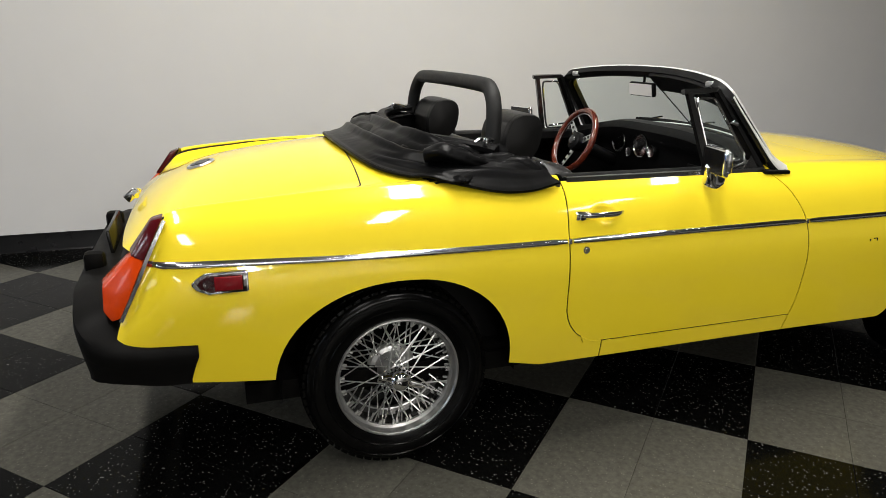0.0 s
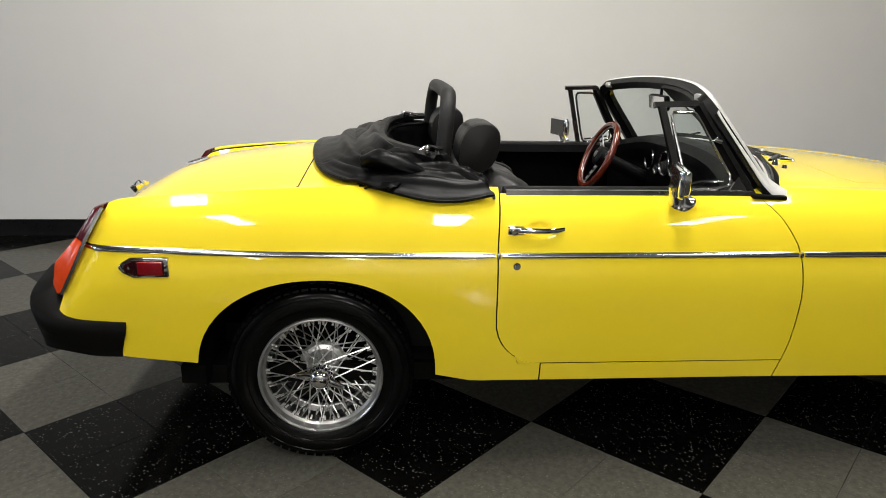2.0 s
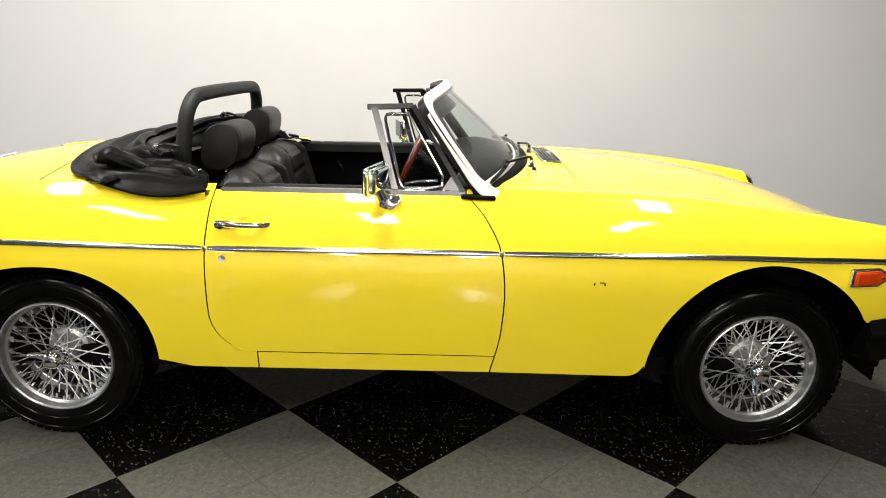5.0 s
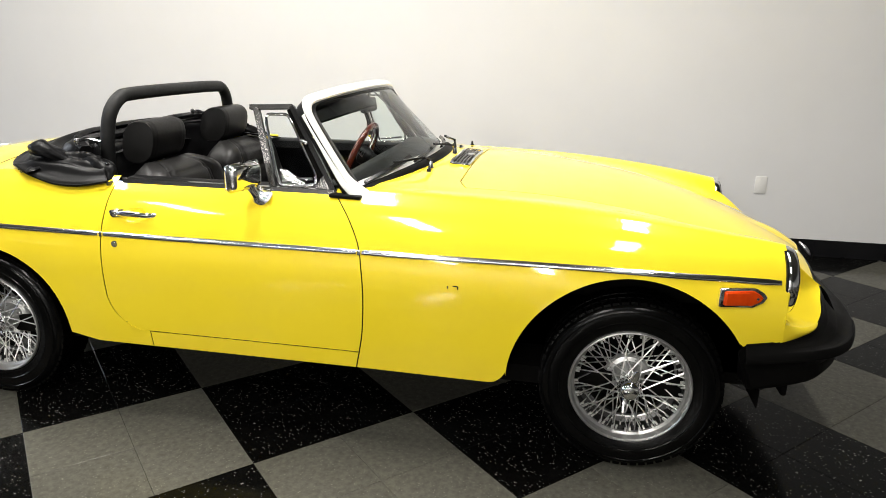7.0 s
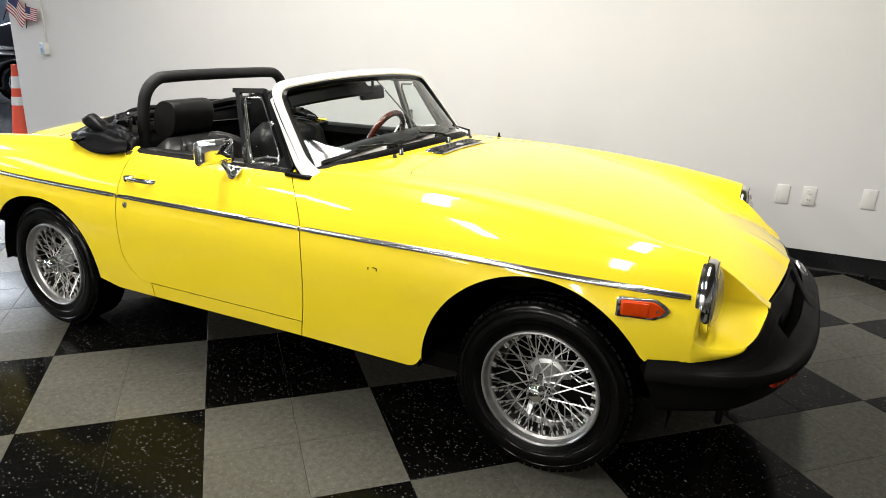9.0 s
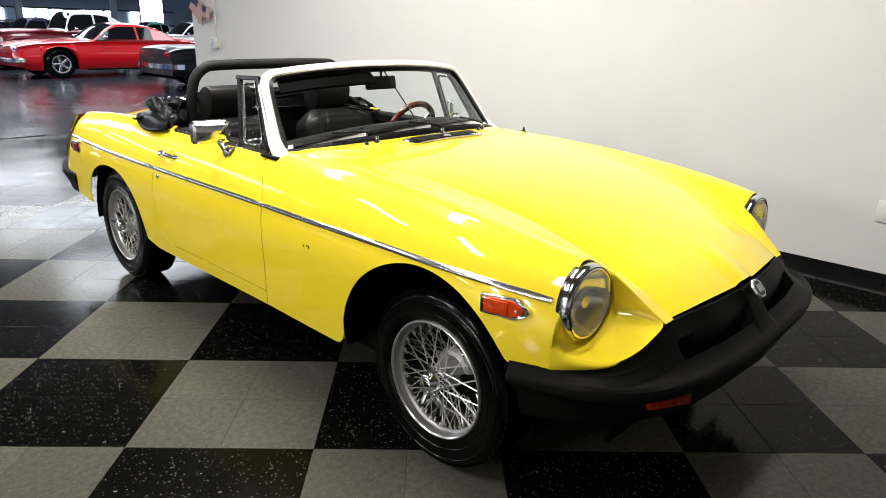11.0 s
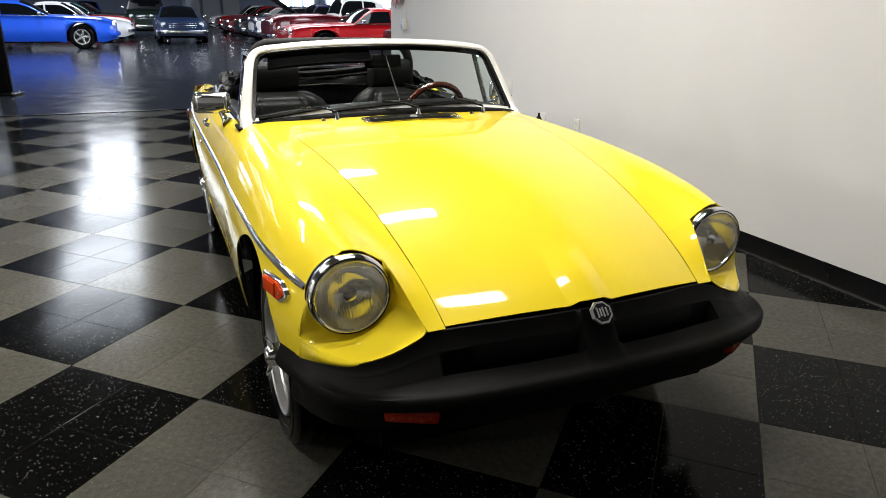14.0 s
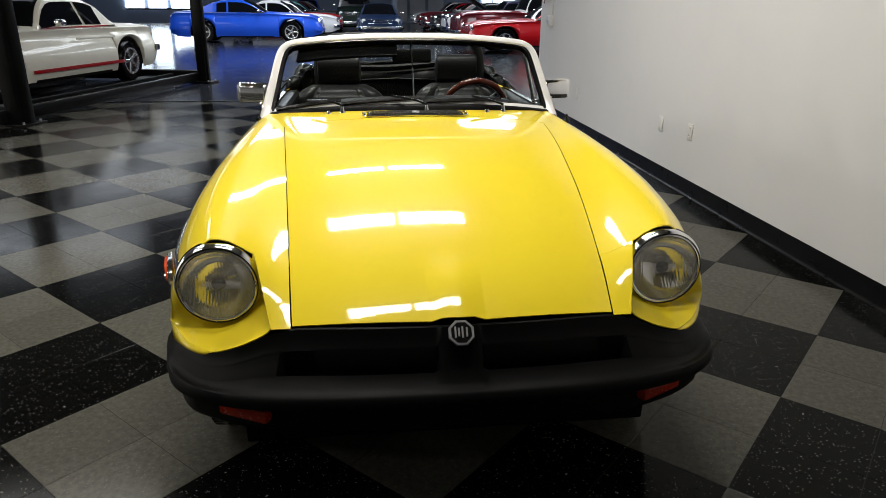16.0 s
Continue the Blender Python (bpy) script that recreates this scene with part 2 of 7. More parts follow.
def lathe(profile, segments=48, axis="Z", close=False):
    """Turns (radius, height) pairs about an axis."""
    bm = bmesh.new()
    rings = []
    for r, h in profile:
        ring = []
        for k in range(segments):
            a = 2 * math.pi * k / segments
            p = (r * math.cos(a), r * math.sin(a), h)
            if axis == "Y":
                p = (p[0], h, p[1])
            elif axis == "X":
                p = (h, p[0], p[1])
            ring.append(bm.verts.new(p))
        rings.append(ring)
    pairs = list(zip(rings, rings[1:])) + ([(rings[-1], rings[0])] if close else [])
    for a, b in pairs:
        for k in range(segments):
            j = (k + 1) % segments
            bm.faces.new((a[k], a[j], b[j], b[k]))
    if not close:
        for ring in (rings[0], rings[-1]):
            if (Vector(ring[0].co) - Vector(ring[segments // 2].co)).length > 1e-5:
                bm.faces.new(ring)
    bmesh.ops.remove_doubles(bm, verts=bm.verts, dist=1e-6)
    return bm


def smooth_path(points, n=8, closed=False):
    """Catmull-Rom through points."""
    pts = [Vector(p) for p in points]
    out = []
    m = len(pts)
    for i in range(m if closed else m - 1):
        if closed:
            p0, p1, p2, p3 = pts[i - 1], pts[i], pts[(i + 1) % m], pts[(i + 2) % m]
        else:
            p1, p2 = pts[i], pts[i + 1]
            p0 = pts[i - 1] if i else p1 * 2 - p2
            p3 = pts[i + 2] if i + 2 < m else p2 * 2 - p1
        for k in range(n):
            t = k / n
            out.append(0.5 * ((2 * p1) + (p2 - p0) * t + (2 * p0 - 5 * p1 + 4 * p2 - p3) * t * t + (3 * p1 - p0 - 3 * p2 + p3) * t ** 3))
    if not closed:
        out.append(pts[-1])
    return out


def sweep(path, section, closed=False, up=(0, 0, 1), scales=None, caps=True):
    """Sweeps a section of (side, up) pairs along a path."""
    bm = bmesh.new()
    rings = []
    n = len(path)
    for i, p in enumerate(path):
        a = path[i - 1] if (i or closed) else path[i]
        b = path[(i + 1) % n] if (i + 1 < n or closed) else path[i]
        t = (Vector(b) - Vector(a)).normalized()
        side = t.cross(Vector(up))
        if side.length < 1e-4:
            side = t.cross(Vector((1, 0, 0)))
        side.normalize()
        u = side.cross(t)
        k = scales[i] if scales else 1.0
        rings.append([bm.verts.new(Vector(p) + side * (s * k) + u * (v * k)) for s, v in section])
    m = len(section)
    for i in range(n if closed else n - 1):
        a, b = rings[i], rings[(i + 1) % n]
        for k in range(m):
            j = (k + 1) % m
            bm.faces.new((a[k], a[j], b[j], b[k]))
    if not closed and caps:
        bm.faces.new(rings[0])
        bm.faces.new(list(reversed(rings[-1])))
    return bm


def circle(r, n=10, squash=1.0):
    return [(r * math.cos(2 * math.pi * k / n), squash * r * math.sin(2 * math.pi * k / n)) for k in range(n)]


def tube(path, r, n=10, closed=False, caps=True):
    return sweep(path, circle(r, n), closed, caps=caps)


def pchip(pairs):
    """A smooth curve through (x, y) pairs that never overshoots."""
    xs = np.array([p[0] for p in pairs], float)
    ys = np.array([p[1] for p in pairs], float)
    h = np.diff(xs)
    d = np.diff(ys) / h
    s = np.zeros(len(xs))
    for i in range(1, len(xs) - 1):
        if d[i - 1] * d[i] > 0:
            w1, w2 = 2 * h[i] + h[i - 1], h[i] + 2 * h[i - 1]
            s[i] = (w1 + w2) / (w1 / d[i - 1] + w2 / d[i])
    s[0], s[-1] = d[0], d[-1]

    def f(x):
        x = min(max(x, xs[0]), xs[-1])
        i = int(min(max(np.searchsorted(xs, x) - 1, 0), len(h) - 1))
        t = (x - xs[i]) / h[i]
        return float((2 * t ** 3 - 3 * t ** 2 + 1) * ys[i] + (t ** 3 - 2 * t ** 2 + t) * h[i] * s[i] + (-2 * t ** 3 + 3 * t ** 2) * ys[i + 1] + (t ** 3 - t ** 2) * h[i] * s[i + 1])

    return f


def grid_bm(fn, nu, nv, thick=0.0, us=None, vs=None, flip=False):
    """A sheet of points fn(u, v), u and v from 0 to 1, given a thickness inwards."""
    bm = bmesh.new()
    us = us or [i / nu for i in range(nu + 1)]
    vs = vs or [j / nv for j in range(nv + 1)]
    vv = [[bm.verts.new(fn(u, v)) for v in vs] for u in us]
    for i in range(len(us) - 1):
        for j in range(len(vs) - 1):
            q = (vv[i][j], vv[i + 1][j], vv[i + 1][j + 1], vv[i][j + 1])
            bm.faces.new(tuple(reversed(q)) if flip else q)
    bmesh.ops.remove_doubles(bm, verts=bm.verts, dist=1e-5)
    if thick:
        bm.normal_update()
        rim = [e for e in bm.edges if len(e.link_faces) == 1]
        sheet = list(bm.faces)
        twin = {v: bm.verts.new(v.co - v.normal * thick) for v in list(bm.verts)}
        for f in sheet:
            bm.faces.new([twin[v] for v in reversed(f.verts)])
        for e in rim:
            a, b = e.verts
            bm.faces.new((a, b, twin[b], twin[a]))
    return bm


# ---- the room ----
WALL_Y, WALL_END = 2.09, -5.8
TILE, TX, TY = 0.61, -0.0225, -0.955
EI, EJ = Vector((math.sqrt(0.5), -math.sqrt(0.5), 0)), Vector((math.sqrt(0.5), math.sqrt(0.5), 0))


def wall(name, x0, x1, y0, y1, z0, z1, mat, label):
    o = part(name, box_bm(x1 - x0, y1 - y0, z1 - z0, pose((x0 + x1) / 2, (y0 + y1) / 2, (z0 + z1) / 2)), mat)
    return tagged(o, label, "wall", kind="structure")


M_CONCRETE = mottled("polished_dark_concrete", (0.016, 0.018, 0.024), (0.030, 0.032, 0.040), 1.5, 0.15, rough_var=0.10)
floor = part("floor", box_bm(62, 46, 0.2, pose(-21, 2, -0.105)), M_CONCRETE)
tagged(floor, "dark polished showroom floor with black and grey checkered tiles", "floor", kind="structure")
wall("wall_north", WALL_END, 8.0, WALL_Y, WALL_Y + 0.16, 0, CEIL, M_WALL, "plain off-white painted partition wall")
# east and south walls are never in view; added to bounce light onto the car
wall("wall_east", 8.0, 8.2, -14, WALL_Y + 0.16, 0, CEIL, M_BACKWALL, "unseen grey wall added to bounce light")
wall("wall_south", -9.5, 8.0, -14.2, -14, 0, CEIL, M_BACKWALL, "unseen grey wall added to bounce light")
M_HALL = mottled("blue_grey_wall", (0.34, 0.40, 0.52), (0.40, 0.46, 0.57), 0.8, 0.7)
wall("wall_far", -48.2, -48, -20, 24, 0, 6.0, M_HALL, "distant blue-grey hall wall")
wall("wall_hall_side", -48, WALL_END, 24, 24.2, 0, 6.0, M_HALL, "blue-grey hall side wall")
wall("wall_hall_left", -48, -9.5, -20.2, -20, 0, 6.0, M_HALL, "blue-grey hall side wall")
wall("wall_back_north", WALL_END + 0.16, WALL_END + 0.3, WALL_Y + 0.16, 24, 0, 6.0, M_HALL, "blue-grey wall behind the partition")
M_CEIL = mottled("ceiling_grey", (0.13, 0.13, 0.13), (0.16, 0.16, 0.16), 1.0, 0.8)
c = part("ceiling", box_bm(16.0, 16.5, 0.1, pose(0.0, -5.95, CEIL + 0.05)), M_CEIL)
tagged(c, "plain grey ceiling", "ceiling", kind="structure")
c = part("ceiling_hall", box_bm(42.5, 44.5, 0.1, pose(-27.0, 2, 6.05)), M_HALL)
tagged(c, "blue-grey hall ceiling", "ceiling", kind="structure")

# black cove base along the partition wall: upright band, quarter-round toe
prof = [(0.0, 0.0), (-0.016, 0.0), (-0.012, 0.006), (-0.006, 0.016), (-0.005, 0.105), (-0.003, 0.112), (0.0, 0.112)]
bm = bmesh.new()
ends = []
for x in (WALL_END - 0.005, 8.0):
    ends.append([bm.verts.new((x, WALL_Y + a - 0.001, b)) for a, b in prof])
for k in range(len(prof)):
    j = (k + 1) % len(prof)
    bm.faces.new((ends[0][k], ends[0][j], ends[1][j], ends[1][k]))
bm.faces.new(ends[0])
bm.faces.new(ends[1])
tagged(part("baseboard", bm, M_BASE), "glossy black vinyl baseboard along the white wall", "baseboard", kind="structure")


def tile_corner(i, j):
    return Vector((TX, TY, 0)) + EI * (TILE * i) + EJ * (TILE * j)


def tiles():
    """Twelve-inch tiles, laid two by two into black and grey squares."""
    half = TILE / 4
    e = half - 0.0004
    b = 0.0012
    ring = [(-1, -1), (1, -1), (1, 1), (-1, 1)]
    verts = [(x * e, y * e, -0.004) for x, y in ring] + [(x * e, y * e, -0.0007) for x, y in ring] + [(x * (e - b), y * (e - b), 0.0) for x, y in ring]
    faces = [(8, 9, 10, 11)] + [(k, (k + 1) % 4, 4 + (k + 1) % 4, 4 + k) for k in range(4)] + [(4 + k, 4 + (k + 1) % 4, 8 + (k + 1) % 4, 8 + k) for k in range(4)]
    data = [mesh_from("tile", verts, faces, m, False) for m in (M_TILE_GREY, M_TILE_DARK)]
    rest = [([], []), ([], [])]
    turn = pose(0, 0, 0, 0, 0, -45)
    near = []
    for i in range(-46, 40):
        for j in range(-46, 40):
            p = tile_corner((i + 0.5) / 2, (j + 0.5) / 2)
            if not (-6.6 < p.x < 7.7 and -9.0 < p.y < WALL_Y - 0.02):
                continue
            dark = (i // 2 + j // 2) % 2
            near.append((p, dark))
    near.sort(key=lambda q: (q[0] - Vector((0.6, -0.6, 0))).length * (1.6 if abs(q[0].y) < 0.4 and abs(q[0].x) < 1.3 else 1))
    for k, (p, dark) in enumerate(near):
        if k < 300:
            o = new("tile", data[dark])
            o.parent = floor
            o.matrix_basis = Matrix.Translation(p) @ turn @ pose(0, 0, 0, 0, 0, 90 * random.randrange(4))
        else:
            v, f = rest[dark]
            n = len(v)
            v += [(Matrix.Translation(p) @ turn) @ Vector(q) for q in verts]
            f += [tuple(n + a for a in face) for face in faces]
    for (v, f), m, nm in zip(rest, (M_TILE_GREY, M_TILE_DARK), ("grey_tiles", "black_tiles")):
        o = new(nm, mesh_from(nm, v, f, m, False))
        tagged(o, kind="stuff")
        o.parent = floor
    bm_ = box_bm(0.04, 9.5, 0.008, pose(-6.72, -4.2, 0.0))
    o = part("transition_strip", bm_, M_BASE, floor)


# ---- the car body ----
CAR_Y = -0.028
car = empty("convertible_car", pose(0, CAR_Y, 0))
tagged(car, "bright yellow classic two-seat convertible with black rubber bumpers and wire wheels", "car")

crest_z = pchip([(-1.95, 0.57), (-1.90, 0.635), (-1.86, 0.692), (-1.81, 0.764), (-1.77, 0.812), (-1.72, 0.822), (-1.6, 0.832), (-1.3, 0.848), (-1.0, 0.850), (-0.6, 0.846), (0.3, 0.846), (0.6, 0.842), (0.9, 0.832), (1.2, 0.808), (1.4, 0.784), (1.58, 0.755), (1.8, 0.70)])
mid_z = pchip([(-1.98, 0.58), (-1.93, 0.67), (-1.88, 0.730), (-1.8, 0.786), (-1.676, 0.842), (-1.45, 0.884), (-1.2, 0.905), (-1.0, 0.905), (0.2, 0.90), (0.45, 0.895), (0.55, 0.888), (0.8, 0.877), (1.1, 0.846), (1.3, 0.806), (1.5, 0.745), (1.65, 0.683), (1.74, 0.636), (1.79, 0.603), (1.9, 0.55)])
line_z = pchip([(-1.98, 0.60), (-1.93, 0.66), (-1.88, 0.708), (-1.8, 0.752), (-1.7, 0.780), (-1.5, 0.810), (-1.25, 0.845), (-1.0, 0.870), (0.2, 0.872), (0.53, 0.864), (0.8, 0.851), (1.1, 0.813), (1.3, 0.772), (1.5, 0.708), (1.65, 0.644), (1.74, 0.590), (1.8, 0.55)])
line_w = pchip([(-1.98, 0.46), (-1.85, 0.47), (-1.75, 0.50), (-1.5, 0.53), (-1.0, 0.53), (-0.6, 0.55), (0.2, 0.53), (0.53, 0.505), (0.8, 0.478), (1.2, 0.437), (1.74, 0.387), (1.8, 0.382)])
half_w = pchip([(-1.98, 0.68), (-1.9, 0.705), (-1.75, 0.722), (-1.5, 0.730), (-1.1, 0.740), (-0.6, 0.744), (0.2, 0.747), (0.7, 0.757), (1.15, 0.760), (1.4, 0.742), (1.56, 0.708), (1.66, 0.672), (1.8, 0.62)])
side_f = pchip([(-0.1, 0.935), (0.0, 0.955), (0.1, 0.970), (0.25, 0.986), (0.42, 0.996), (0.52, 1.0), (0.62, 0.995), (0.72, 0.978), (0.82, 0.950), (0.90, 0.918), (0.96, 0.878), (1.0, 0.835)])
SILL = 0.275
tail_low = pchip([(-1.95, 0.42), (-1.75, 0.375), (-1.5, 0.345)])


def low_z(x):
    """The lower edge of the body side: sill, wheel arches, tail."""
    def arch(cx, half, base, height, n):
        r = abs(x - cx) / half
        return base + height * (1 - r ** n) ** (1 / n) if r < 1 else None
    a = arch(-1.15, 0.372 if x < -1.15 else 0.338, 0.31, 0.302, 2.2)
    if a is None:
        a = arch(1.135, 0.37, 0.285, 0.379, 2.0)
    if a is not None:
        if x < -1.15:
            a = max(a, tail_low(x))
        if x > 1.135:
            a = max(a, 0.478 + 0.13 * (x - 1.468))
        return a
    if x < -1.145:
        return tail_low(x)
    if x > 1.135:
        return 0.478 + 0.13 * (x - 1.468)
    if x > 0.70:
        return SILL + 0.045 * ((x - 0.70) / 0.065) ** 3
    return SILL if x > -0.7 else SILL + (-0.7 - x) * 0.22


def skin(x, q, side=-1):
    """The body's skin. q 0 to 1: lower edge to shoulder; 1 to 1.5: shoulder to bonnet line; 1.5 to 2: to the middle."""
    zc = crest_z(x)
    if q <= 1:
        zl = low_z(x)
        z = zl + q * (zc - zl)
        h = (z - 0.26) / (zc - 0.26)
        # finger dish behind the door handle
        r2 = ((x + 0.505) / 0.052) ** 2 + ((z - 0.752) / 0.024) ** 2
        dish = 0.015 * max(0, 1 - r2) ** 1.5
        return Vector((x, side * (half_w(x) * side_f(h) - dish), z))
    wc, wl = half_w(x) * side_f(1.0), line_w(x)
    zl, zm = line_z(x), mid_z(x)
    if q <= 1.5:
        s = (q - 1) * 2
        # leaves the shoulder on a round, comes level to the line
        k = s * s * (3 - 2 * s)
        z = zc + (zl - zc) * (0.45 * s + 0.55 * k) + 0.012 * math.sin(math.pi * min(s * 1.6, 1.0)) * (1 - s) * min(max((x + 1.86) / 0.12, 0), 1)
        return Vector((x, side * (wc + (wl - wc) * s), z))
    s = (q - 1.5) * 2
    w = wl * (1 - s)
    # raised rib in the middle of the bonnet's front edge
    rib = 0.013 * min(max((0.052 - w) / 0.018, 0), 1) * min(max((x - 1.60) / 0.1, 0), 1)
    return Vector((x, side * w, zl + (zm - zl) * (1 - (1 - s) ** 2) + rib))


def spread(a, b, n, dense_at=(), pull=0.03):
    """n steps from a to b, closer together near the places in dense_at."""
    xs = set(np.linspace(a, b, n + 1))
    for d in dense_at:
        for k in (0.0005, 0.002, 0.005, 0.01, 0.018, 0.03, 0.045):
            for s in (-1, 1):
                if min(a, b) < d + s * k < max(a, b):
                    xs.add(d + s * k)
    return sorted(xs)


ARCHES = (-1.15 - 0.372, -1.15 + 0.338, 1.135 - 0.37, 1.135 + 0.37)
door_back = lambda z: -0.633 + (0.012 * max(0, z - 0.7) / 0.14) + (0.145 - math.sqrt(max(0.145 ** 2 - (0.48 - max(z, 0.335)) ** 2, 0)) if z < 0.48 else 0)
door_front = pchip([(0.26, 0.262), (0.43, 0.295), (0.543, 0.301), (0.678, 0.288), (0.78, 0.24), (0.82, 0.205), (0.846, 0.175)])
GAP = 0.0022
Q_DOOR = (0.335 - SILL) / (0.846 - SILL)


def z_at(q):
    return SILL + min(q, 1) * (0.846 - SILL)


def panel(name, xs, qs, side, label="", ends=None, mat=None, thick=0.003, hold=None):
    """A body panel: the skin over stations xs and levels qs; ends(q) gives the first and last x of each level."""
    bm = bmesh.new()
    a0, a1 = xs[0], xs[-1]
    h0, h1 = hold or (a0 + 0.35 * (a1 - a0), a1 - 0.35 * (a1 - a0))
    rows = []
    for q in qs:
        lo, hi = ends(q) if ends else (a0, a1)
        row = []
        for x in xs:
            # stations between the two holds keep their place, those outside follow the outline
            xx = x
            if x < h0:
                xx = h0 - (h0 - x) / (h0 - a0) * (h0 - lo)
            elif x > h1:
                xx = h1 + (x - h1) / (a1 - h1) * (hi - h1)
            row.append(bm.verts.new(skin(xx, q, side)))
        rows.append(row)
    for a, b in zip(rows, rows[1:]):
        for k in range(len(xs) - 1):
            bm.faces.new((a[k], a[k + 1], b[k + 1], b[k]))
    bmesh.ops.remove_doubles(bm, verts=bm.verts, dist=1e-6)
    bm.normal_update()
    # inner layer, along the inward normal, closed at the rim
    inward = -1
    f0 = max(bm.faces, key=lambda f: f.calc_area())
    c0 = f0.calc_center_median()
    centre = Vector((c0.x, 0, 0.5))
    if f0.normal.dot(centre - c0) > 0:
        bmesh.ops.reverse_faces(bm, faces=bm.faces[:])
        bm.normal_update()
    rim = [e for e in bm.edges if len(e.link_faces) == 1]
    loc = {v: v.co - v.normal * thick for v in bm.verts}
    twin = {v: bm.verts.new(c_) for v, c_ in loc.items()}
    for f in [f for f in bm.faces]:
        bm.faces.new([twin[v] for v in reversed(f.verts)])
    for e in rim:
        a, b = e.verts
        bm.faces.new((a, b, twin[b], twin[a]))
    return part(name, bm, mat or M_YELLOW, car, label, sharp=50)


SIDE_Q = [0, 0.03, 0.08, 0.16, 0.24, 0.32, 0.4, 0.48, 0.56, 0.64, 0.7, 0.76, 0.82, 0.87, 0.91, 0.95, 0.98, 1.0]
TOP_Q = [1.0, 1.02, 1.05, 1.09, 1.14, 1.2, 1.27, 1.34, 1.42, 1.5]


CORNER_Q = {0.115, 0.13, 0.145, 0.18, 0.2, 0.22, 0.27}


tail_edge = pchip([(0.36, -1.915), (0.50, -1.908), (0.562, -1.890), (0.645, -1.848), (0.72, -1.813), (0.806, -1.768)])


def tail_end(q):
    """Where the wing's level q meets the sloping edge of the tail lamp."""
    if q > 1:
        return -1.768 + 0.012 * min(1, (q - 1) / 0.05)
    x = -1.85
    for _ in range(30):
        zl = low_z(x)
        x = 0.5 * x + 0.5 * tail_edge(zl + q * (crest_z(x) - zl))
    return x


for side in (-1, 1):
    # rear wing: tail to the door, with the deck beside the boot lid
    xs = spread(-1.945, -0.633, 70, ARCHES)
    low_q = [q for q in SIDE_Q if q < Q_DOOR] + [Q_DOOR]
    def rear_ends(q):
        z = z_at(q) if q <= 1 else 0.846
        return tail_end(q), (door_back(max(z, 0.335)) - GAP)
    panel("rear_wing", xs, sorted(set(SIDE_Q) | CORNER_Q | {Q_DOOR}), side, ends=rear_ends, hold=(-1.56, -0.79))
    panel("rear_deck_side", spread(-1.945, -0.62, 50), TOP_Q[:5] + [1.155, 1.168], side, ends=lambda q: (tail_end(q), -0.62 - GAP))
    # door skin
    dq = sorted({q for q in SIDE_Q if q > Q_DOOR + 0.012} | CORNER_Q | {Q_DOOR + 0.005, 1.0} | {0.79, 0.805, 0.82, 0.835, 0.85, 0.865, 0.88, 0.895})
    panel("door_skin", sorted(set(spread(-0.633, 0.3, 40)) | set(np.linspace(-0.56, -0.45, 20))), dq, side, ends=lambda q: (door_back(z_at(q)) + GAP, door_front(z_at(q)) - GAP), hold=(-0.57, 0.0))
    # sill under the door
    panel("sill", spread(-0.488, 0.27, 24), [0, 0.03, 0.07, Q_DOOR - 0.003], side, ends=lambda q: (-0.488 + GAP, door_front(z_at(q)) - GAP))
    # front wing: door to the headlamp, with its top to the bonnet line
    def wing_ends(q):
        return (door_front(z_at(q)) + GAP if q <= 1 else 0.175 + GAP + 0.4 * max(0, q - 1.1)), 1.575
    panel("front_wing", spread(0.3, 1.575, 80, ARCHES), SIDE_Q + TOP_Q[1:-1] + [1.4975], side, ends=wing_ends)

# boot lid, rear deck and bonnet reach across
def across(name, xs, qs, ends, label="", mat=None):
    """A panel over both sides: levels run from one side across the middle to the other."""
    bm = bmesh.new()
    both = [(q, -1) for q in qs] + [(q, 1) for q in reversed(qs[:-1])]
    rows = []
    for q, side in both:
        lo, hi = ends(q)
        rows.append([bm.verts.new(skin(lo + (x - xs[0]) / (xs[-1] - xs[0]) * (hi - lo), q, side)) for x in xs])
    for a, b in zip(rows, rows[1:]):
        for k in range(len(xs) - 1):
            bm.faces.new((a[k], a[k + 1], b[k + 1], b[k]))
    bm.normal_update()
    up = sum(f.normal.z for f in bm.faces)
    if up < 0:
        bmesh.ops.reverse_faces(bm, faces=bm.faces[:])
        bm.normal_update()
    rim = [e for e in bm.edges if len(e.link_faces) == 1]
    twin = {v: bm.verts.new(v.co - v.normal * 0.004) for v in list(bm.verts)}
    for f in list(bm.faces):
        bm.faces.new([twin[v] for v in reversed(f.verts)])
    for e in rim:
        a, b = e.verts
        bm.faces.new((a, b, twin[b], twin[a]))
    return part(name, bm, mat or M_YELLOW, car, label, sharp=50)


BON_Q = [1.502, 1.53, 1.57, 1.62, 1.68, 1.76, 1.83, 1.862, 1.87, 1.89, 1.91, 1.918, 1.95, 2.0]
bonnet_nose = pchip([(1.5, 1.738), (1.6, 1.752), (1.8, 1.772), (2.0, 1.785)])
across("bonnet", spread(0.56, 1.75, 60), BON_Q, lambda q: (0.56 + 0.03 * max(0, 1 - (q - 1.5) / 0.06), bonnet_nose(q)))
across("scuttle", spread(0.2, 0.556, 14), [1.3, 1.4, 1.5] + BON_Q[1:], lambda q: (0.2, 0.556 + 0.03 * max(0, 1 - abs(q - 1.5) / 0.06)))
lid_front = pchip([(1.2, -1.48), (1.214, -1.42), (1.224, -1.372), (1.24, -1.335), (1.27, -1.298), (1.32, -1.268), (1.40, -1.246), (1.5, -1.232), (1.7, -1.217), (2.0, -1.205)])
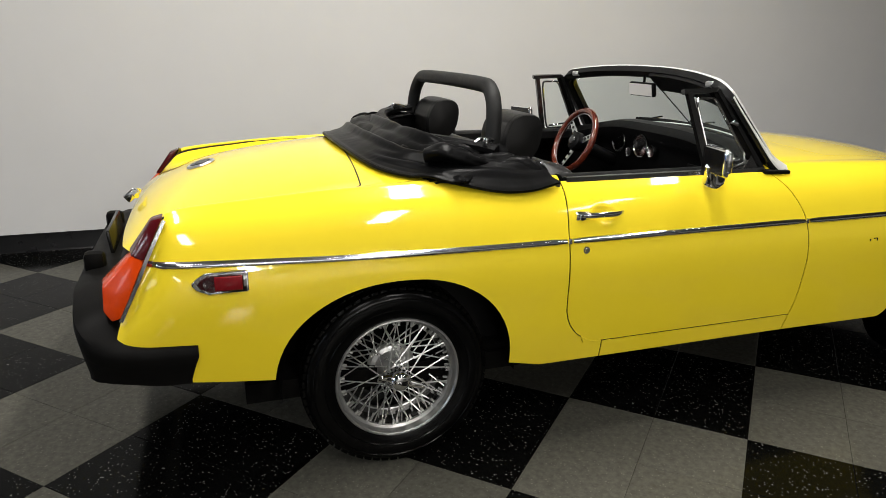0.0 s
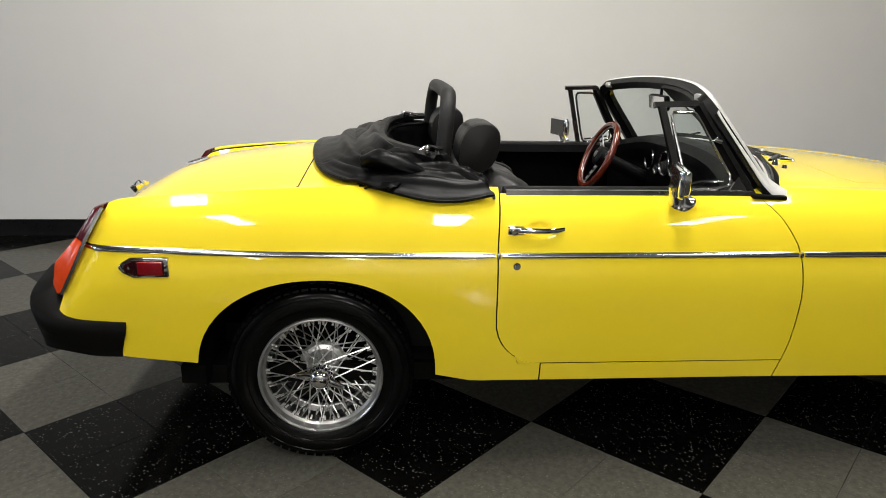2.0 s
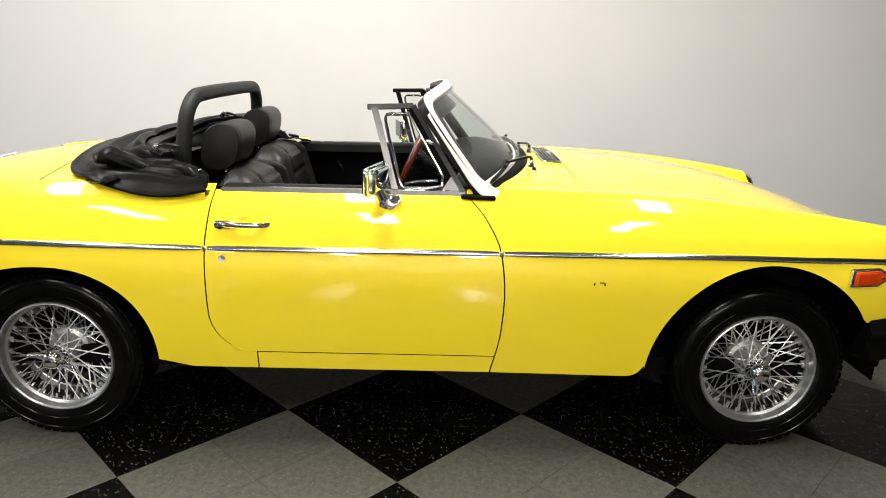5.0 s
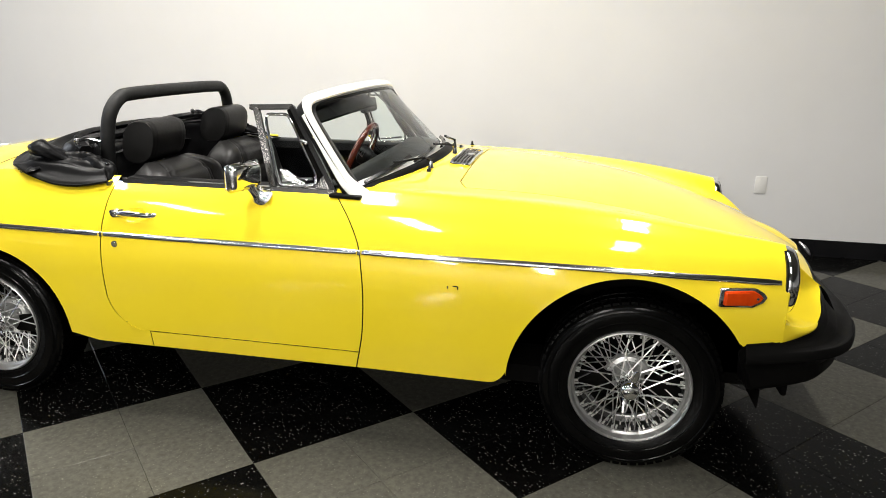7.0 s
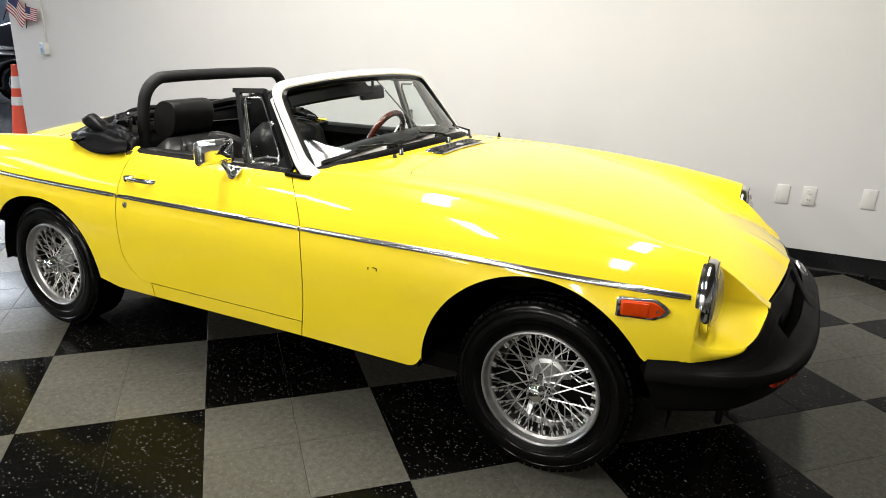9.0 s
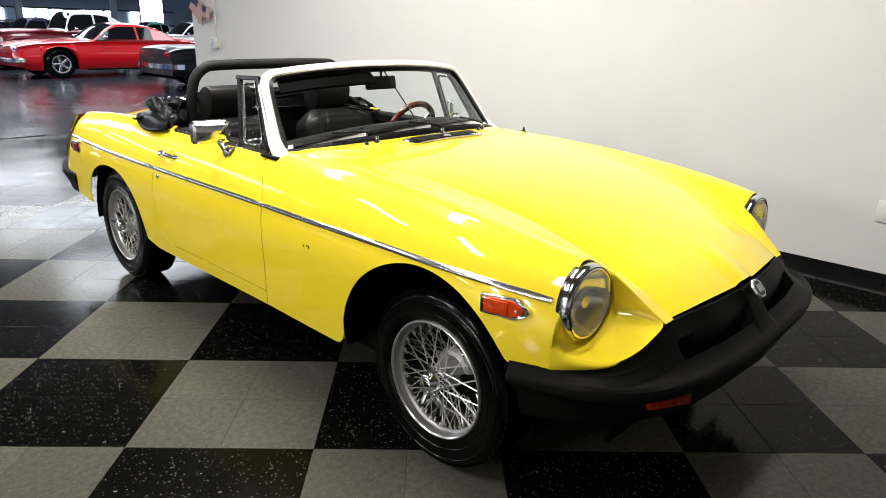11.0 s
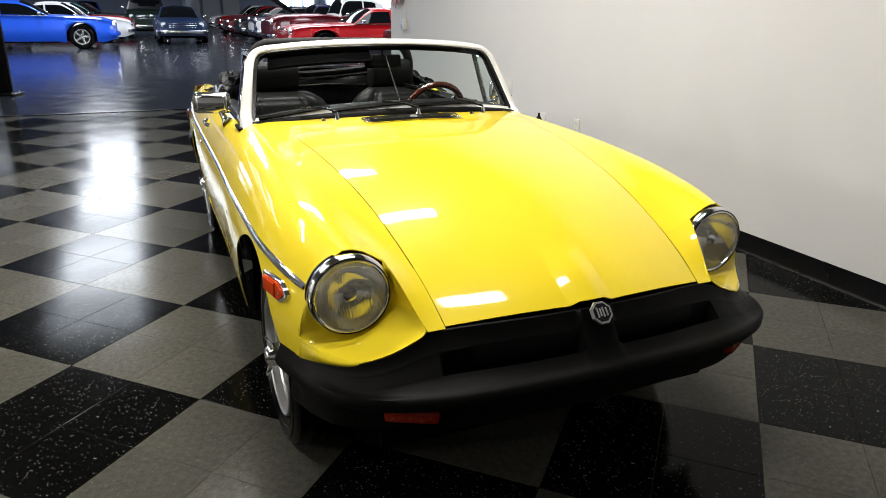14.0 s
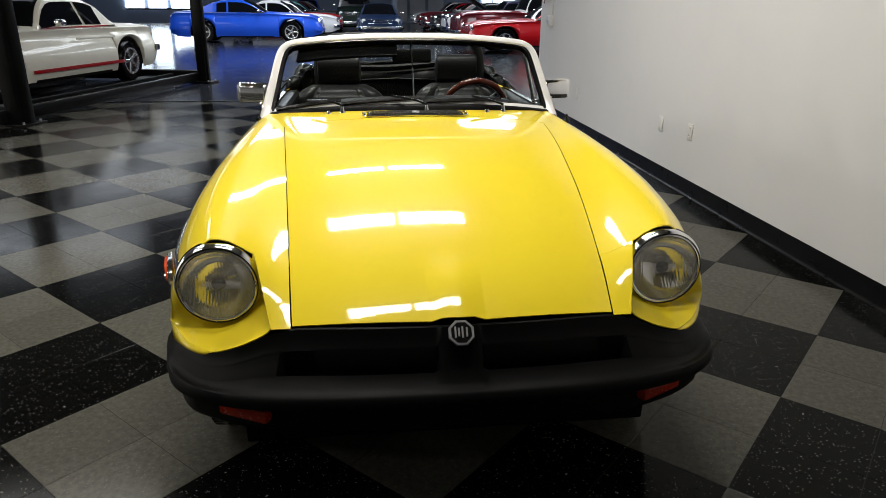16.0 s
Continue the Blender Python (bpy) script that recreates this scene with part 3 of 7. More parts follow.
LID_Q = [1.216, 1.219, 1.224, 1.235, 1.255, 1.28, 1.31, 1.35, 1.42, 1.5, 1.54, 1.58, 1.64, 1.7, 1.78, 1.88, 2.0]
across("boot_lid", spread(-1.908, -1.2, 40), LID_Q, lambda q: (-1.908 + 0.045 * max(0, (1.75 - q) / 0.55) ** 1.5, lid_front(q)))
across("rear_deck", spread(-1.2, -0.98, 10), [1.168] + LID_Q, lambda q: (lid_front(q) + 0.004, -0.98))

# black tube sunk into the gap round the boot lid, drawn as its shade
boot_gap_path = [skin(x, 1.192, -1) for x in np.linspace(-1.85, -1.46, 14)] + [skin(lid_front(q) + 0.002, q, -1) for q in LID_Q[1:]]
boot_gap_path = boot_gap_path + [Vector((p.x, -p.y, p.z)) for p in reversed(boot_gap_path[:-1])]
part("boot_gap_shade", tube([p + Vector((0, 0, -0.0012)) for p in boot_gap_path], 0.0028, 6), M_BLACKGAP, car)

# black sheets added just under the skin as the shade inside the panel gaps
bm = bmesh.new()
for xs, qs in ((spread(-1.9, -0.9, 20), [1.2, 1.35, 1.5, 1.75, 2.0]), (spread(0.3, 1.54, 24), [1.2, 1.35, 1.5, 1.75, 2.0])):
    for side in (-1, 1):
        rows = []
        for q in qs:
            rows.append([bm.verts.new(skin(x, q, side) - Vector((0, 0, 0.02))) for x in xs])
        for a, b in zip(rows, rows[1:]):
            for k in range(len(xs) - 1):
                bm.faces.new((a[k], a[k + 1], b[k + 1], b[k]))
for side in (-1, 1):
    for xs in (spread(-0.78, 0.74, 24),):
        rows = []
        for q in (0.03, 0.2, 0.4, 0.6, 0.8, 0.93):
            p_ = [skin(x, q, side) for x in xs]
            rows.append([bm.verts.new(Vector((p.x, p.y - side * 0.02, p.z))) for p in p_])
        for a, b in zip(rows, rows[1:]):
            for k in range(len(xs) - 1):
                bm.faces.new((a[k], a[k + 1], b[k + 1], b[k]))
part("gap_shade_sheet", bm, M_BLACKGAP, car)

# floor pan, wheel housings
for nm, sx, sy, sz, place, bev in (("floor_pan", 3.0, 1.26, 0.06, (-0.1, 0, 0.27), 0), ("engine_bay_pan", 0.9, 0.9, 0.28, (1.15, 0, 0.36), 0), ("fuel_tank", 0.8, 0.9, 0.16, (-1.35, 0, 0.45), 0), ("boot_floor", 0.32, 1.10, 0.30, (-1.70, 0, 0.53), 0),
                                  ("chassis_rail", 2.2, 0.09, 0.09, (0.0, -0.3, 0.22), 0.03), ("exhaust_pipe", 2.2, 0.09, 0.09, (-0.6, 0.3, 0.22), 0.03)):
    part(nm, box_bm(sx, sy, sz, pose(*place), bev), M_UNDER, car)

for side in (-1, 1):
    for cx, r in ((-1.145, 0.36), (1.135, 0.40)):
        bm = bmesh.new()
        rows = []
        for y in (0.70, 0.45):
            rows.append([bm.verts.new((cx + r * math.cos(a), side * y, 0.30 + r * 0.97 * math.sin(a))) for a in np.linspace(-0.1, math.pi + 0.1, 25)])
        for k in range(24):
            bm.faces.new((rows[0][k], rows[0][k + 1], rows[1][k + 1], rows[1][k]))
        bm.faces.new(rows[1])
        part("wheel_housing", bm, M_UNDER, car)

part("front_valance", box_bm(0.02, 1.06, 0.17, pose(1.66, 0, 0.315), 0.008), M_UNDER, car)
for side in (-1, 1):
    part("splash_panel", box_bm(0.02, 0.20, 0.20, pose(-1.53, side * 0.565, 0.52)), M_UNDER, car)

# ---- wheels ----
def wire_wheel():
    w = empty("wheel")
    prof = [(0.190, -0.076), (0.205, -0.084), (0.25, -0.089), (0.271, -0.086), (0.284, -0.074), (0.2915, -0.055), (0.2945, -0.03), (0.2945, 0.03), (0.2915, 0.055), (0.284, 0.074), (0.271, 0.086), (0.25, 0.089), (0.215, 0.083), (0.196, 0.075), (0.19, 0.0)]
    bm = lathe([(r, h) for r, h in prof], 72, "Y", close=True)
    tyre = part("tyre", bm, M_TYRE, w)
    # tread blocks and side ribs
    bm = bmesh.new()
    for k in range(64):
        a = 2 * math.pi * k / 64
        for y, dy, da in ((-0.058, 0.03, 0.0), (-0.02, 0.03, 0.03), (0.02, 0.03, 0.0), (0.058, 0.03, 0.03)):
            r = 0.2923 if abs(y) < 0.04 else 0.2883
            b = box_bm(0.021, dy, 0.008, Matrix.Rotation(-(a + da), 4, "Y") @ Matrix.Translation((0, y, r)))
            me = bpy.data.meshes.new("tmp")
            b.to_mesh(me)
            b.free()
            bm.from_mesh(me)
            bpy.data.meshes.remove(me)
    tagged(part("tread", bm, M_TYRE, tyre, smooth=False), kind="stuff")
    for r, h in ((0.262, -0.0885), (0.228, -0.0865)):
        part("sidewall_rib", lathe([(r - 0.002, h), (r, h - 0.0022), (r + 0.002, h)], 72, "Y", close=True), M_TYRE, tyre)
    rim_prof = [(0.187, -0.083), (0.191, -0.088), (0.195, -0.086), (0.197, -0.080), (0.194, -0.074), (0.190, -0.045), (0.182, -0.040), (0.176, -0.046), (0.1765, -0.054), (0.184, -0.060), (0.187, -0.072)]
    rim = part("rim", lathe(rim_prof, 72, "Y", close=True), M_RIM, w, "silver painted wire wheel rim")
    # darker metal than the rim: the shade inside the well is in the colour
    part("rim_barrel", lathe([(0.1755, -0.045), (0.1755, 0.006), (0.160, 0.012), (0.160, 0.060), (0.190, 0.075), (0.192, 0.070), (0.178, 0.045), (0.178, -0.043)], 72, "Y", close=True), M_DULLALU, rim, "rim well with its shade put into the dark grey")
    part("well_ring", lathe([(0.1595, 0.012), (0.1595, 0.030), (0.155, 0.028), (0.153, 0.021), (0.155, 0.014)], 72, "Y", close=True), M_RIM, rim)
    part("hub", lathe([(0.0, -0.078), (0.034, -0.075), (0.040, -0.05), (0.052, -0.02), (0.056, 0.000), (0.070, 0.004), (0.078, 0.014), (0.076, 0.022), (0.066, 0.05), (0.0, 0.05)], 36, "Y"), M_WIRE, w)
    part("brake_drum", lathe([(0.0, 0.052), (0.11, 0.052), (0.125, 0.06), (0.125, 0.11), (0.0, 0.11)], 36, "Y"), M_UNDER, w)
    # spokes: outer row to the nose of the hub, two inner rows to its flange
    sp = bmesh.new()
    def wire(a, b):
        d = Vector(b) - Vector(a)
        t = d.normalized()
        s = t.cross(Vector((0, 1, 0.3))).normalized()
        u = t.cross(s)
        r = 0.0025
        r1 = [sp.verts.new(Vector(a) + (s * math.cos(q) + u * math.sin(q)) * r) for q in (0, 2.094, 4.189)]
        r2 = [sp.verts.new(Vector(b) + (s * math.cos(q) + u * math.sin(q)) * r) for q in (0, 2.094, 4.189)]
        for k in range(3):
            sp.faces.new((r1[k], r1[(k + 1) % 3], r2[(k + 1) % 3], r2[k]))
    def at(r, a, y):
        return (r * math.cos(a), y, r * math.sin(a))
    for k in range(24):
        a = 2 * math.pi * (k + 0.25) / 24
        sgn = 1 if k % 2 else -1
        wire(at(0.036, a + sgn * 0.85, -0.064), at(0.178, a, -0.052))
    for k in range(48):
        a = 2 * math.pi * (k + 0.5) / 48
        sgn = 1 if k % 2 else -1
        wire(at(0.064, a + sgn * 0.55, 0.020), at(0.177, a, -0.044 if (k // 2) % 2 else -0.014))
    tagged(part("spokes", sp, M_WIRE, w), kind="stuff")
    nip = bmesh.new()
    for k in range(72):
        a = 2 * math.pi * (k + 0.3) / 72
        y = (-0.052, -0.044, -0.014)[k % 3]
        rn = (0.170, 0.169, 0.168)[k % 3]
        b = box_bm(0.014, 0.006, 0.006, Matrix.Rotation(-a, 4, "Y") @ Matrix.Translation((rn, y, 0)))
        me = bpy.data.meshes.new("tmp")
        b.to_mesh(me)
        b.free()
        nip.from_mesh(me)
        bpy.data.meshes.remove(me)
    tagged(part("nipple_ring", nip, M_WIRE, w, smooth=False), kind="stuff")
    sp_ = part("spinner", lathe([(0.0, -0.120), (0.018, -0.120), (0.026, -0.116), (0.032, -0.106), (0.037, -0.092), (0.040, -0.077), (0.038, -0.07), (0.0, -0.07)], 32, "Y"), M_CHROME, w, "chrome two-eared knock-off spinner")
    for s in (0, math.pi):
        bm = sweep(smooth_path([(0.02, -0.098, 0), (0.045, -0.103, 0), (0.066, -0.112, 0.003), (0.078, -0.118, 0.005)], 4), circle(0.012, 8, 0.55), up=(0, 1, 0), scales=[1.1, 1.1, 1.08, 1.05, 1.0, 0.98, 0.95, 0.9, 0.85, 0.8, 0.7, 0.6, 0.4])
        bm.transform(Matrix.Rotation(s, 4, "Y"))
        part("ear", bm, M_CHROME, sp_)
    return w


wheel = wire_wheel()
def put_wheel(ob, x, side, angle):
    ob.parent = car
    turn = Matrix.Rotation(radians(angle), 4, "Y")
    return Matrix.Translation((x, side * 0.613, 0.2885)) @ (turn if side < 0 else pose(0, 0, 0, 0, 0, 180) @ turn)
wheel.scale = (0.972, 1, 0.972)
m0 = put_wheel(wheel, -1.162, -1, 20)
wheel.matrix_basis = m0 @ Matrix.Diagonal((0.972, 1, 0.972, 1))
for x, side, ang in ((1.155, -1, -75), (-1.162, 1, 40), (1.155, 1, 10)):
    w2 = copy_thing(wheel, put_wheel(wheel, x, side, ang))

# ---- nose, bumpers and lamps of the car ----
def curve3(pairs):
    """A smooth curve in space through (s, (x, w, z)) pairs."""
    fs = [pchip([(s, p[k]) for s, p in pairs]) for k in range(3)]
    return lambda s: Vector((fs[0](s), fs[1](s), fs[2](s)))


def mirrored(v, side):
    return Vector((v.x, side * v.y, v.z))


def q_for(x, z):
    zl = low_z(x)
    return (z - zl) / (crest_z(x) - zl)


def on_side(x, z, side=-1, out=0.0):
    """A point on the body side at x and height z, moved outwards."""
    p = skin(x, q_for(x, z), side)
    return Vector((p.x, p.y + side * out, p.z))


def deck_z(x, w):
    """Height of the body's top at x and half width w."""
    wc, wl = half_w(x) * side_f(1.0), line_w(x)
    w = abs(w)
    if w >= wc:
        lo, hi = 0.6, 1.0
        for _ in range(20):
            m = (lo + hi) / 2
            if abs(skin(x, m).y) > w:
                lo = m
            else:
                hi = m
        return skin(x, lo).z
    if w >= wl:
        return skin(x, 1 + 0.5 * (wc - w) / (wc - wl)).z
    return skin(x, 1.5 + 0.5 * (wl - w) / wl).z


M_REFL = material("lamp_reflector", (0.98, 0.98, 0.98), 0.05, 0.8)
_w = node(M_REFL, "ShaderNodeTexWave", Scale=42.0, Distortion=0.0)
_w.bands_direction = "Y"
link(M_REFL, coords(M_REFL), _w.inputs["Vector"])
bump(M_REFL, _w.outputs["Fac"], 0.07, 0.002)
LAMP = Vector((1.588, 0.575, 0.643))
bump_u = curve3([(0, (1.787, 0, 0.600)), (0.25, (1.774, 0.2, 0.597)), (0.48, (1.742, 0.387, 0.587)), (0.56, (1.738, 0.43, 0.577)), (0.66, (1.733, 0.50, 0.545)), (0.76, (1.700, 0.585, 0.512)), (0.86, (1.64, 0.648, 0.498)), (0.94, (1.56, 0.704, 0.490)), (1, (1.468, 0.732, 0.484))])
bump_l = curve3([(0, (1.894, 0, 0.480)), (0.25, (1.889, 0.22, 0.480)), (0.48, (1.868, 0.40, 0.477)), (0.66, (1.822, 0.545, 0.473)), (0.76, (1.778, 0.617, 0.471)), (0.86, (1.715, 0.674, 0.470)), (0.94, (1.61, 0.714, 0.464)), (1, (1.468, 0.742, 0.458))])
bump_d = curve3([(0, (1.862, 0, 0.372)), (0.48, (1.832, 0.385, 0.369)), (0.66, (1.782, 0.525, 0.364)), (0.76, (1.738, 0.595, 0.359)), (0.86, (1.685, 0.65, 0.352)), (0.94, (1.59, 0.692, 0.342)), (1, (1.505, 0.712, 0.332))])


def smoothstep(a, b, x):
    t = min(max((x - a) / (b - a), 0), 1)
    return t * t * (3 - 2 * t)


M_INDICATOR = mottled("dark_amber_lens", (0.26, 0.014, 0.003), (0.34, 0.02, 0.004), 40, 0.25, spec=0.3)


def front_bumper():
    bm = bmesh.new()
    rows = []
    steps = sorted(set(list(np.linspace(-1, 1, 97)) + [s * k for s in (-1, 1) for k in (0.05, 0.058, 0.066, 0.072, 0.08, 0.47, 0.485, 0.495, 0.503, 0.511, 0.52)]))
    for s in steps:
        side = 1 if s >= 0 else -1
        a = abs(s)
        U, L, D = mirrored(bump_u(a), side), mirrored(bump_l(a), side), mirrored(bump_d(a), side)
        hole = smoothstep(0.057, 0.073, a) * (1 - smoothstep(0.485, 0.520, a))
        post = 1 - smoothstep(0.05, 0.075, a)
        wide = 1 - smoothstep(0.7, 1.0, a)
        sec = [U + Vector((-0.02, 0, -0.02)), U.copy(), U + (L - U) * 0.05 + Vector((0, 0, 0.004))]
        for t, z, deep in ((0.12, -0.009, 0.0), (0.22, -0.013, 0.0), (0.255, -0.014, 0.0), (0.265, -0.015, 1.4), (0.28, -0.016, 2.3), (0.40, -0.020, 2.3), (0.53, -0.022, 2.2), (0.545, -0.0225, 1.4), (0.555, -0.023, 0.0), (0.60, -0.023, 0.0), (0.74, -0.020, 0.0), (0.86, -0.011, 0), (0.94, -0.003, 0)):
            p = U + (L - U) * t
            p.z += z * wide - 0.036 * deep * hole + 0.030 * post * max(0, 1 - t * 1.15)
            sec.append(p)
        out = (L - U)
        out.z = 0
        out = out.normalized() if out.length > 0.03 else Vector((0.2, side, 0)).normalized()
        sec += [L.copy(), L + out * 0.007 + Vector((0, 0, -0.010)), L + out * 0.006 + Vector((0, 0, -0.028)), L - out * 0.012 + Vector((0, 0, -0.036)), L + (D - L) * 0.55 - out * 0.012, D + (L - D) * 0.12 + out * 0.004, D.copy(), D - out * 0.03 + Vector((0, 0, -0.012)), D - out * 0.10]
        rows.append([bm.verts.new(p) for p in sec])
    for a, b in zip(rows, rows[1:]):
        for k in range(len(a) - 1):
            bm.faces.new((a[k], a[k + 1], b[k + 1], b[k]))
    for r in (rows[0], rows[-1]):
        bm.faces.new(r)
    ob = part("front_bumper", bm, M_RUBBER, car, "matt black moulded rubber front bumper with grille slots", sharp=40)
    # octagonal emblem
    for r, t, mat, nm in ((0.032, 0.006, M_ALU, "emblem"), (0.026, 0.0075, M_GLOSSBLACK, "emblem_field")):
        b = lathe([(0, 0), (r, 0), (r * 0.96, t), (0, t)], 8, "X")
        b.transform(Matrix.Translation((1.822, 0, 0.596)) @ Matrix.Rotation(radians(-42), 4, "Y") @ Matrix.Rotation(radians(22.5), 4, "X"))
        part(nm, b, mat, ob)
    for dy, h in ((-0.014, 0.026), (-0.006, 0.020), (0.002, 0.026), (0.012, 0.022)):
        b = box_bm(0.003, 0.004, h, Matrix.Translation((1.822, 0, 0.596)) @ Matrix.Rotation(radians(-42), 4, "Y") @ Matrix.Translation((0.009, dy, 0)))
        part("emblem_bar", b, M_ALU, ob)
    for side in (-1, 1):
        b = box_bm(0.05, 0.13, 0.034, Matrix.Translation((1.797, side * 0.492, 0.416)) @ pose(0, 0, 0, 0, 0, side * 27), 0.008)
        o = part("indicator_lamp", b, M_INDICATOR, ob, "amber indicator lens under the bumper lip")
    return ob


front_bumper()

for side in (-1, 1):
    # catwalk between bonnet and lamp
    def cat(u, v):
        x = 1.572 + u * (1.745 - 1.572)
        w0, w1 = line_w(x) + 0.002, 0.488 - 0.055 * u
        w = w0 + (w1 - w0) * v
        z0 = line_z(x)
        return Vector((x, side * w, z0 + (deck_z(x, w) - z0) * (1 - smoothstep(0, 1, u))))
    part("catwalk_panel", grid_bm(cat, 10, 5, 0.003), M_YELLOW, car)
    # scooped surround below the lamp
    tip = [skin(1.572, q_for(1.572, 0.548), side)] + [mirrored(Vector(v), side) for v in ((1.605, 0.680, 0.532), (1.65, 0.645, 0.520), (1.685, 0.603, 0.515))]
    outer = smooth_path([cat(0, 1), cat(0.33, 1), cat(0.66, 1), cat(0.97, 1)] + [mirrored(bump_u(s), side) + Vector((0, 0, 0.003)) for s in (0.64, 0.70, 0.75)] + list(reversed(tip)) + [skin(1.572, q_for(1.572, 0.58), side), skin(1.572, q_for(1.572, 0.62), side), skin(1.572, q_for(1.572, 0.66), side)], 5)
    # rounded wing tip between the lamp's rim and the bumper
    tip_path = smooth_path(tip + [mirrored(bump_u(0.755), side) + Vector((0, 0, 0.003))], 6)
    def wing_tip(u, v):
        k = u * (len(tip_path) - 1)
        i = min(int(k), len(tip_path) - 2)
        a_ = tip_path[i].lerp(tip_path[i + 1], k - i)
        b_ = mirrored(bump_u(0.935 - 0.18 * u), side) + Vector((0, 0, -0.004))
        p = a_.lerp(b_, v)
        out_ = Vector((0.5, side, 0)).normalized()
        return p + out_ * (0.010 * math.sin(math.pi * v) * 4 * u * (1 - u))
    part("wing_tip", grid_bm(wing_tip, 16, 8, 0.003), M_YELLOW, car)
    n = len(outer) - 1
    def scoop(u, v):
        k = u * n
        i = min(int(k), n - 1)
        o = outer[i].lerp(outer[i + 1], k - i)
        a = radians(148 + u * 222)
        inn = Vector((LAMP.x - 0.006, side * (LAMP.y + 0.102 * math.cos(a)), LAMP.z + 0.102 * math.sin(a)))
        p = inn.lerp(o, v)
        p.x = inn.x + (o.x - inn.x) * v ** 2.0
        return p
    part("lamp_surround", grid_bm(scoop, 60, 10, 0.003), M_YELLOW, car)
    # headlamp
    hl = empty("headlamp", pose(LAMP.x, side * LAMP.y, LAMP.z, 0, 0, 0) @ Matrix.Scale(0.965, 4), car)
    part("bezel", lathe([(0.106, -0.022), (0.110, -0.014), (0.109, 0.004), (0.104, 0.013), (0.099, 0.016), (0.095, 0.012), (0.093, 0.004), (0.098, -0.02)], 56, "X", close=True), M_CHROME, hl, "polished chrome headlamp ring")
    part("inner_ring", sweep([Vector((0.012, 0.0955 * math.cos(a_), 0.0955 * math.sin(a_))) for a_ in np.linspace(0, 2 * math.pi, 57)[:-1]], circle(0.0042, 8), True), M_CHROME, hl, "inner chrome lens ring")
    part("ring_groove", sweep([Vector((0.0148, 0.1012 * math.cos(a_), 0.1012 * math.sin(a_))) for a_ in np.linspace(0, 2 * math.pi, 57)[:-1]], circle(0.0018, 6), True), M_GLOSSBLACK, hl)
    part("gasket", lathe([(0.106, -0.024), (0.111, -0.0225), (0.111, -0.016), (0.106, -0.016)], 56, "X", close=True), M_GLOSSBLACK, hl)
    part("reflector", lathe([(0.0, -0.064), (0.035, -0.06), (0.062, -0.045), (0.084, -0.02), (0.094, 0.002), (0.097, 0.0), (0.088, -0.024), (0.064, -0.05), (0.0, -0.069)], 40, "X"), M_REFL, hl)
    part("bulb_shield", lathe([(0.0, 0.0), (0.018, -0.002), (0.02, -0.02), (0.0, -0.05)], 20, "X"), M_CHROME, hl)
    dome = pchip([(0, 0.039), (0.022, 0.038), (0.048, 0.034), (0.070, 0.027), (0.087, 0.017), (0.0945, 0.006)])
    def lens(u, v):
        r, a_ = 0.0945 * max(v, 0.01), 2 * math.pi * u
        y_, z_ = r * math.cos(a_), r * math.sin(a_)
        step = 0.011 if abs(z_) < 0.03 else 0.0075
        flute = abs(math.sin(math.pi * (y_ + (0.003 if z_ > 0.03 else 0)) / step)) * 0.0005 * smoothstep(0.094, 0.084, r)
        return Vector((dome(r) + flute, y_, z_))
    part("lens", grid_bm(lens, 150, 40), M_LENS, hl, "clear fluted headlamp glass", sharp=80)

# ---- chrome trim, lamps and handles on the sides ----
trim_z = pchip([(-1.83, 0.700), (-1.57, 0.693), (-1.27, 0.686), (-0.63, 0.682), (0.29, 0.683), (0.915, 0.686), (1.367, 0.677), (1.57, 0.664)])


def trim_strip(x0, x1, side):
    prof = [(-0.001, -0.009), (0.002, -0.0088), (0.0048, -0.0065), (0.0062, -0.003), (0.0068, 0.0), (0.0062, 0.003), (0.0048, 0.0065), (0.002, 0.0088), (-0.001, 0.009)]
    bm = bmesh.new()
    rows = []
    xs = np.linspace(x0, x1, max(6, int(abs(x1 - x0) / 0.04)))
    for i, x in enumerate(xs):
        k = 0.75 if i in (0, len(xs) - 1) else 1
        rows.append([bm.verts.new(on_side(x, trim_z(x) + b * k, side, a)) for a, b in prof])
    for a, b in zip(rows, rows[1:]):
        for k in range(len(prof)):
            j = (k + 1) % len(prof)
            bm.faces.new((a[k], a[j], b[j], b[k]))
    bm.faces.new(rows[0])
    bm.faces.new(rows[-1])
    part("trim_strip", bm, M_TRIM, car, "chrome side moulding strip", sharp=60)


def prism(outline, depth, bevel=0.0):
    """A flat outline of (x, z) pairs made into a slab reaching from y 0 to y -depth."""
    bm = bmesh.new()
    a = [bm.verts.new((x, 0, z)) for x, z in outline]
    b = [bm.verts.new((x, -depth, z)) for x, z in outline]
    bm.faces.new(a)
    front = bm.faces.new(list(reversed(b)))
    for k in range(len(a)):
        j = (k + 1) % len(a)
        bm.faces.new((a[k], b[k], b[j], a[j]))
    if bevel:
        bmesh.ops.bevel(bm, geom=list(front.edges), offset=bevel, segments=3, affect="EDGES", profile=0.5)
    return bm


M_LAMPDARK = mottled("dark_red_lens", (0.020, 0.003, 0.004), (0.032, 0.004, 0.005), 40, 0.15, spec=0.4)


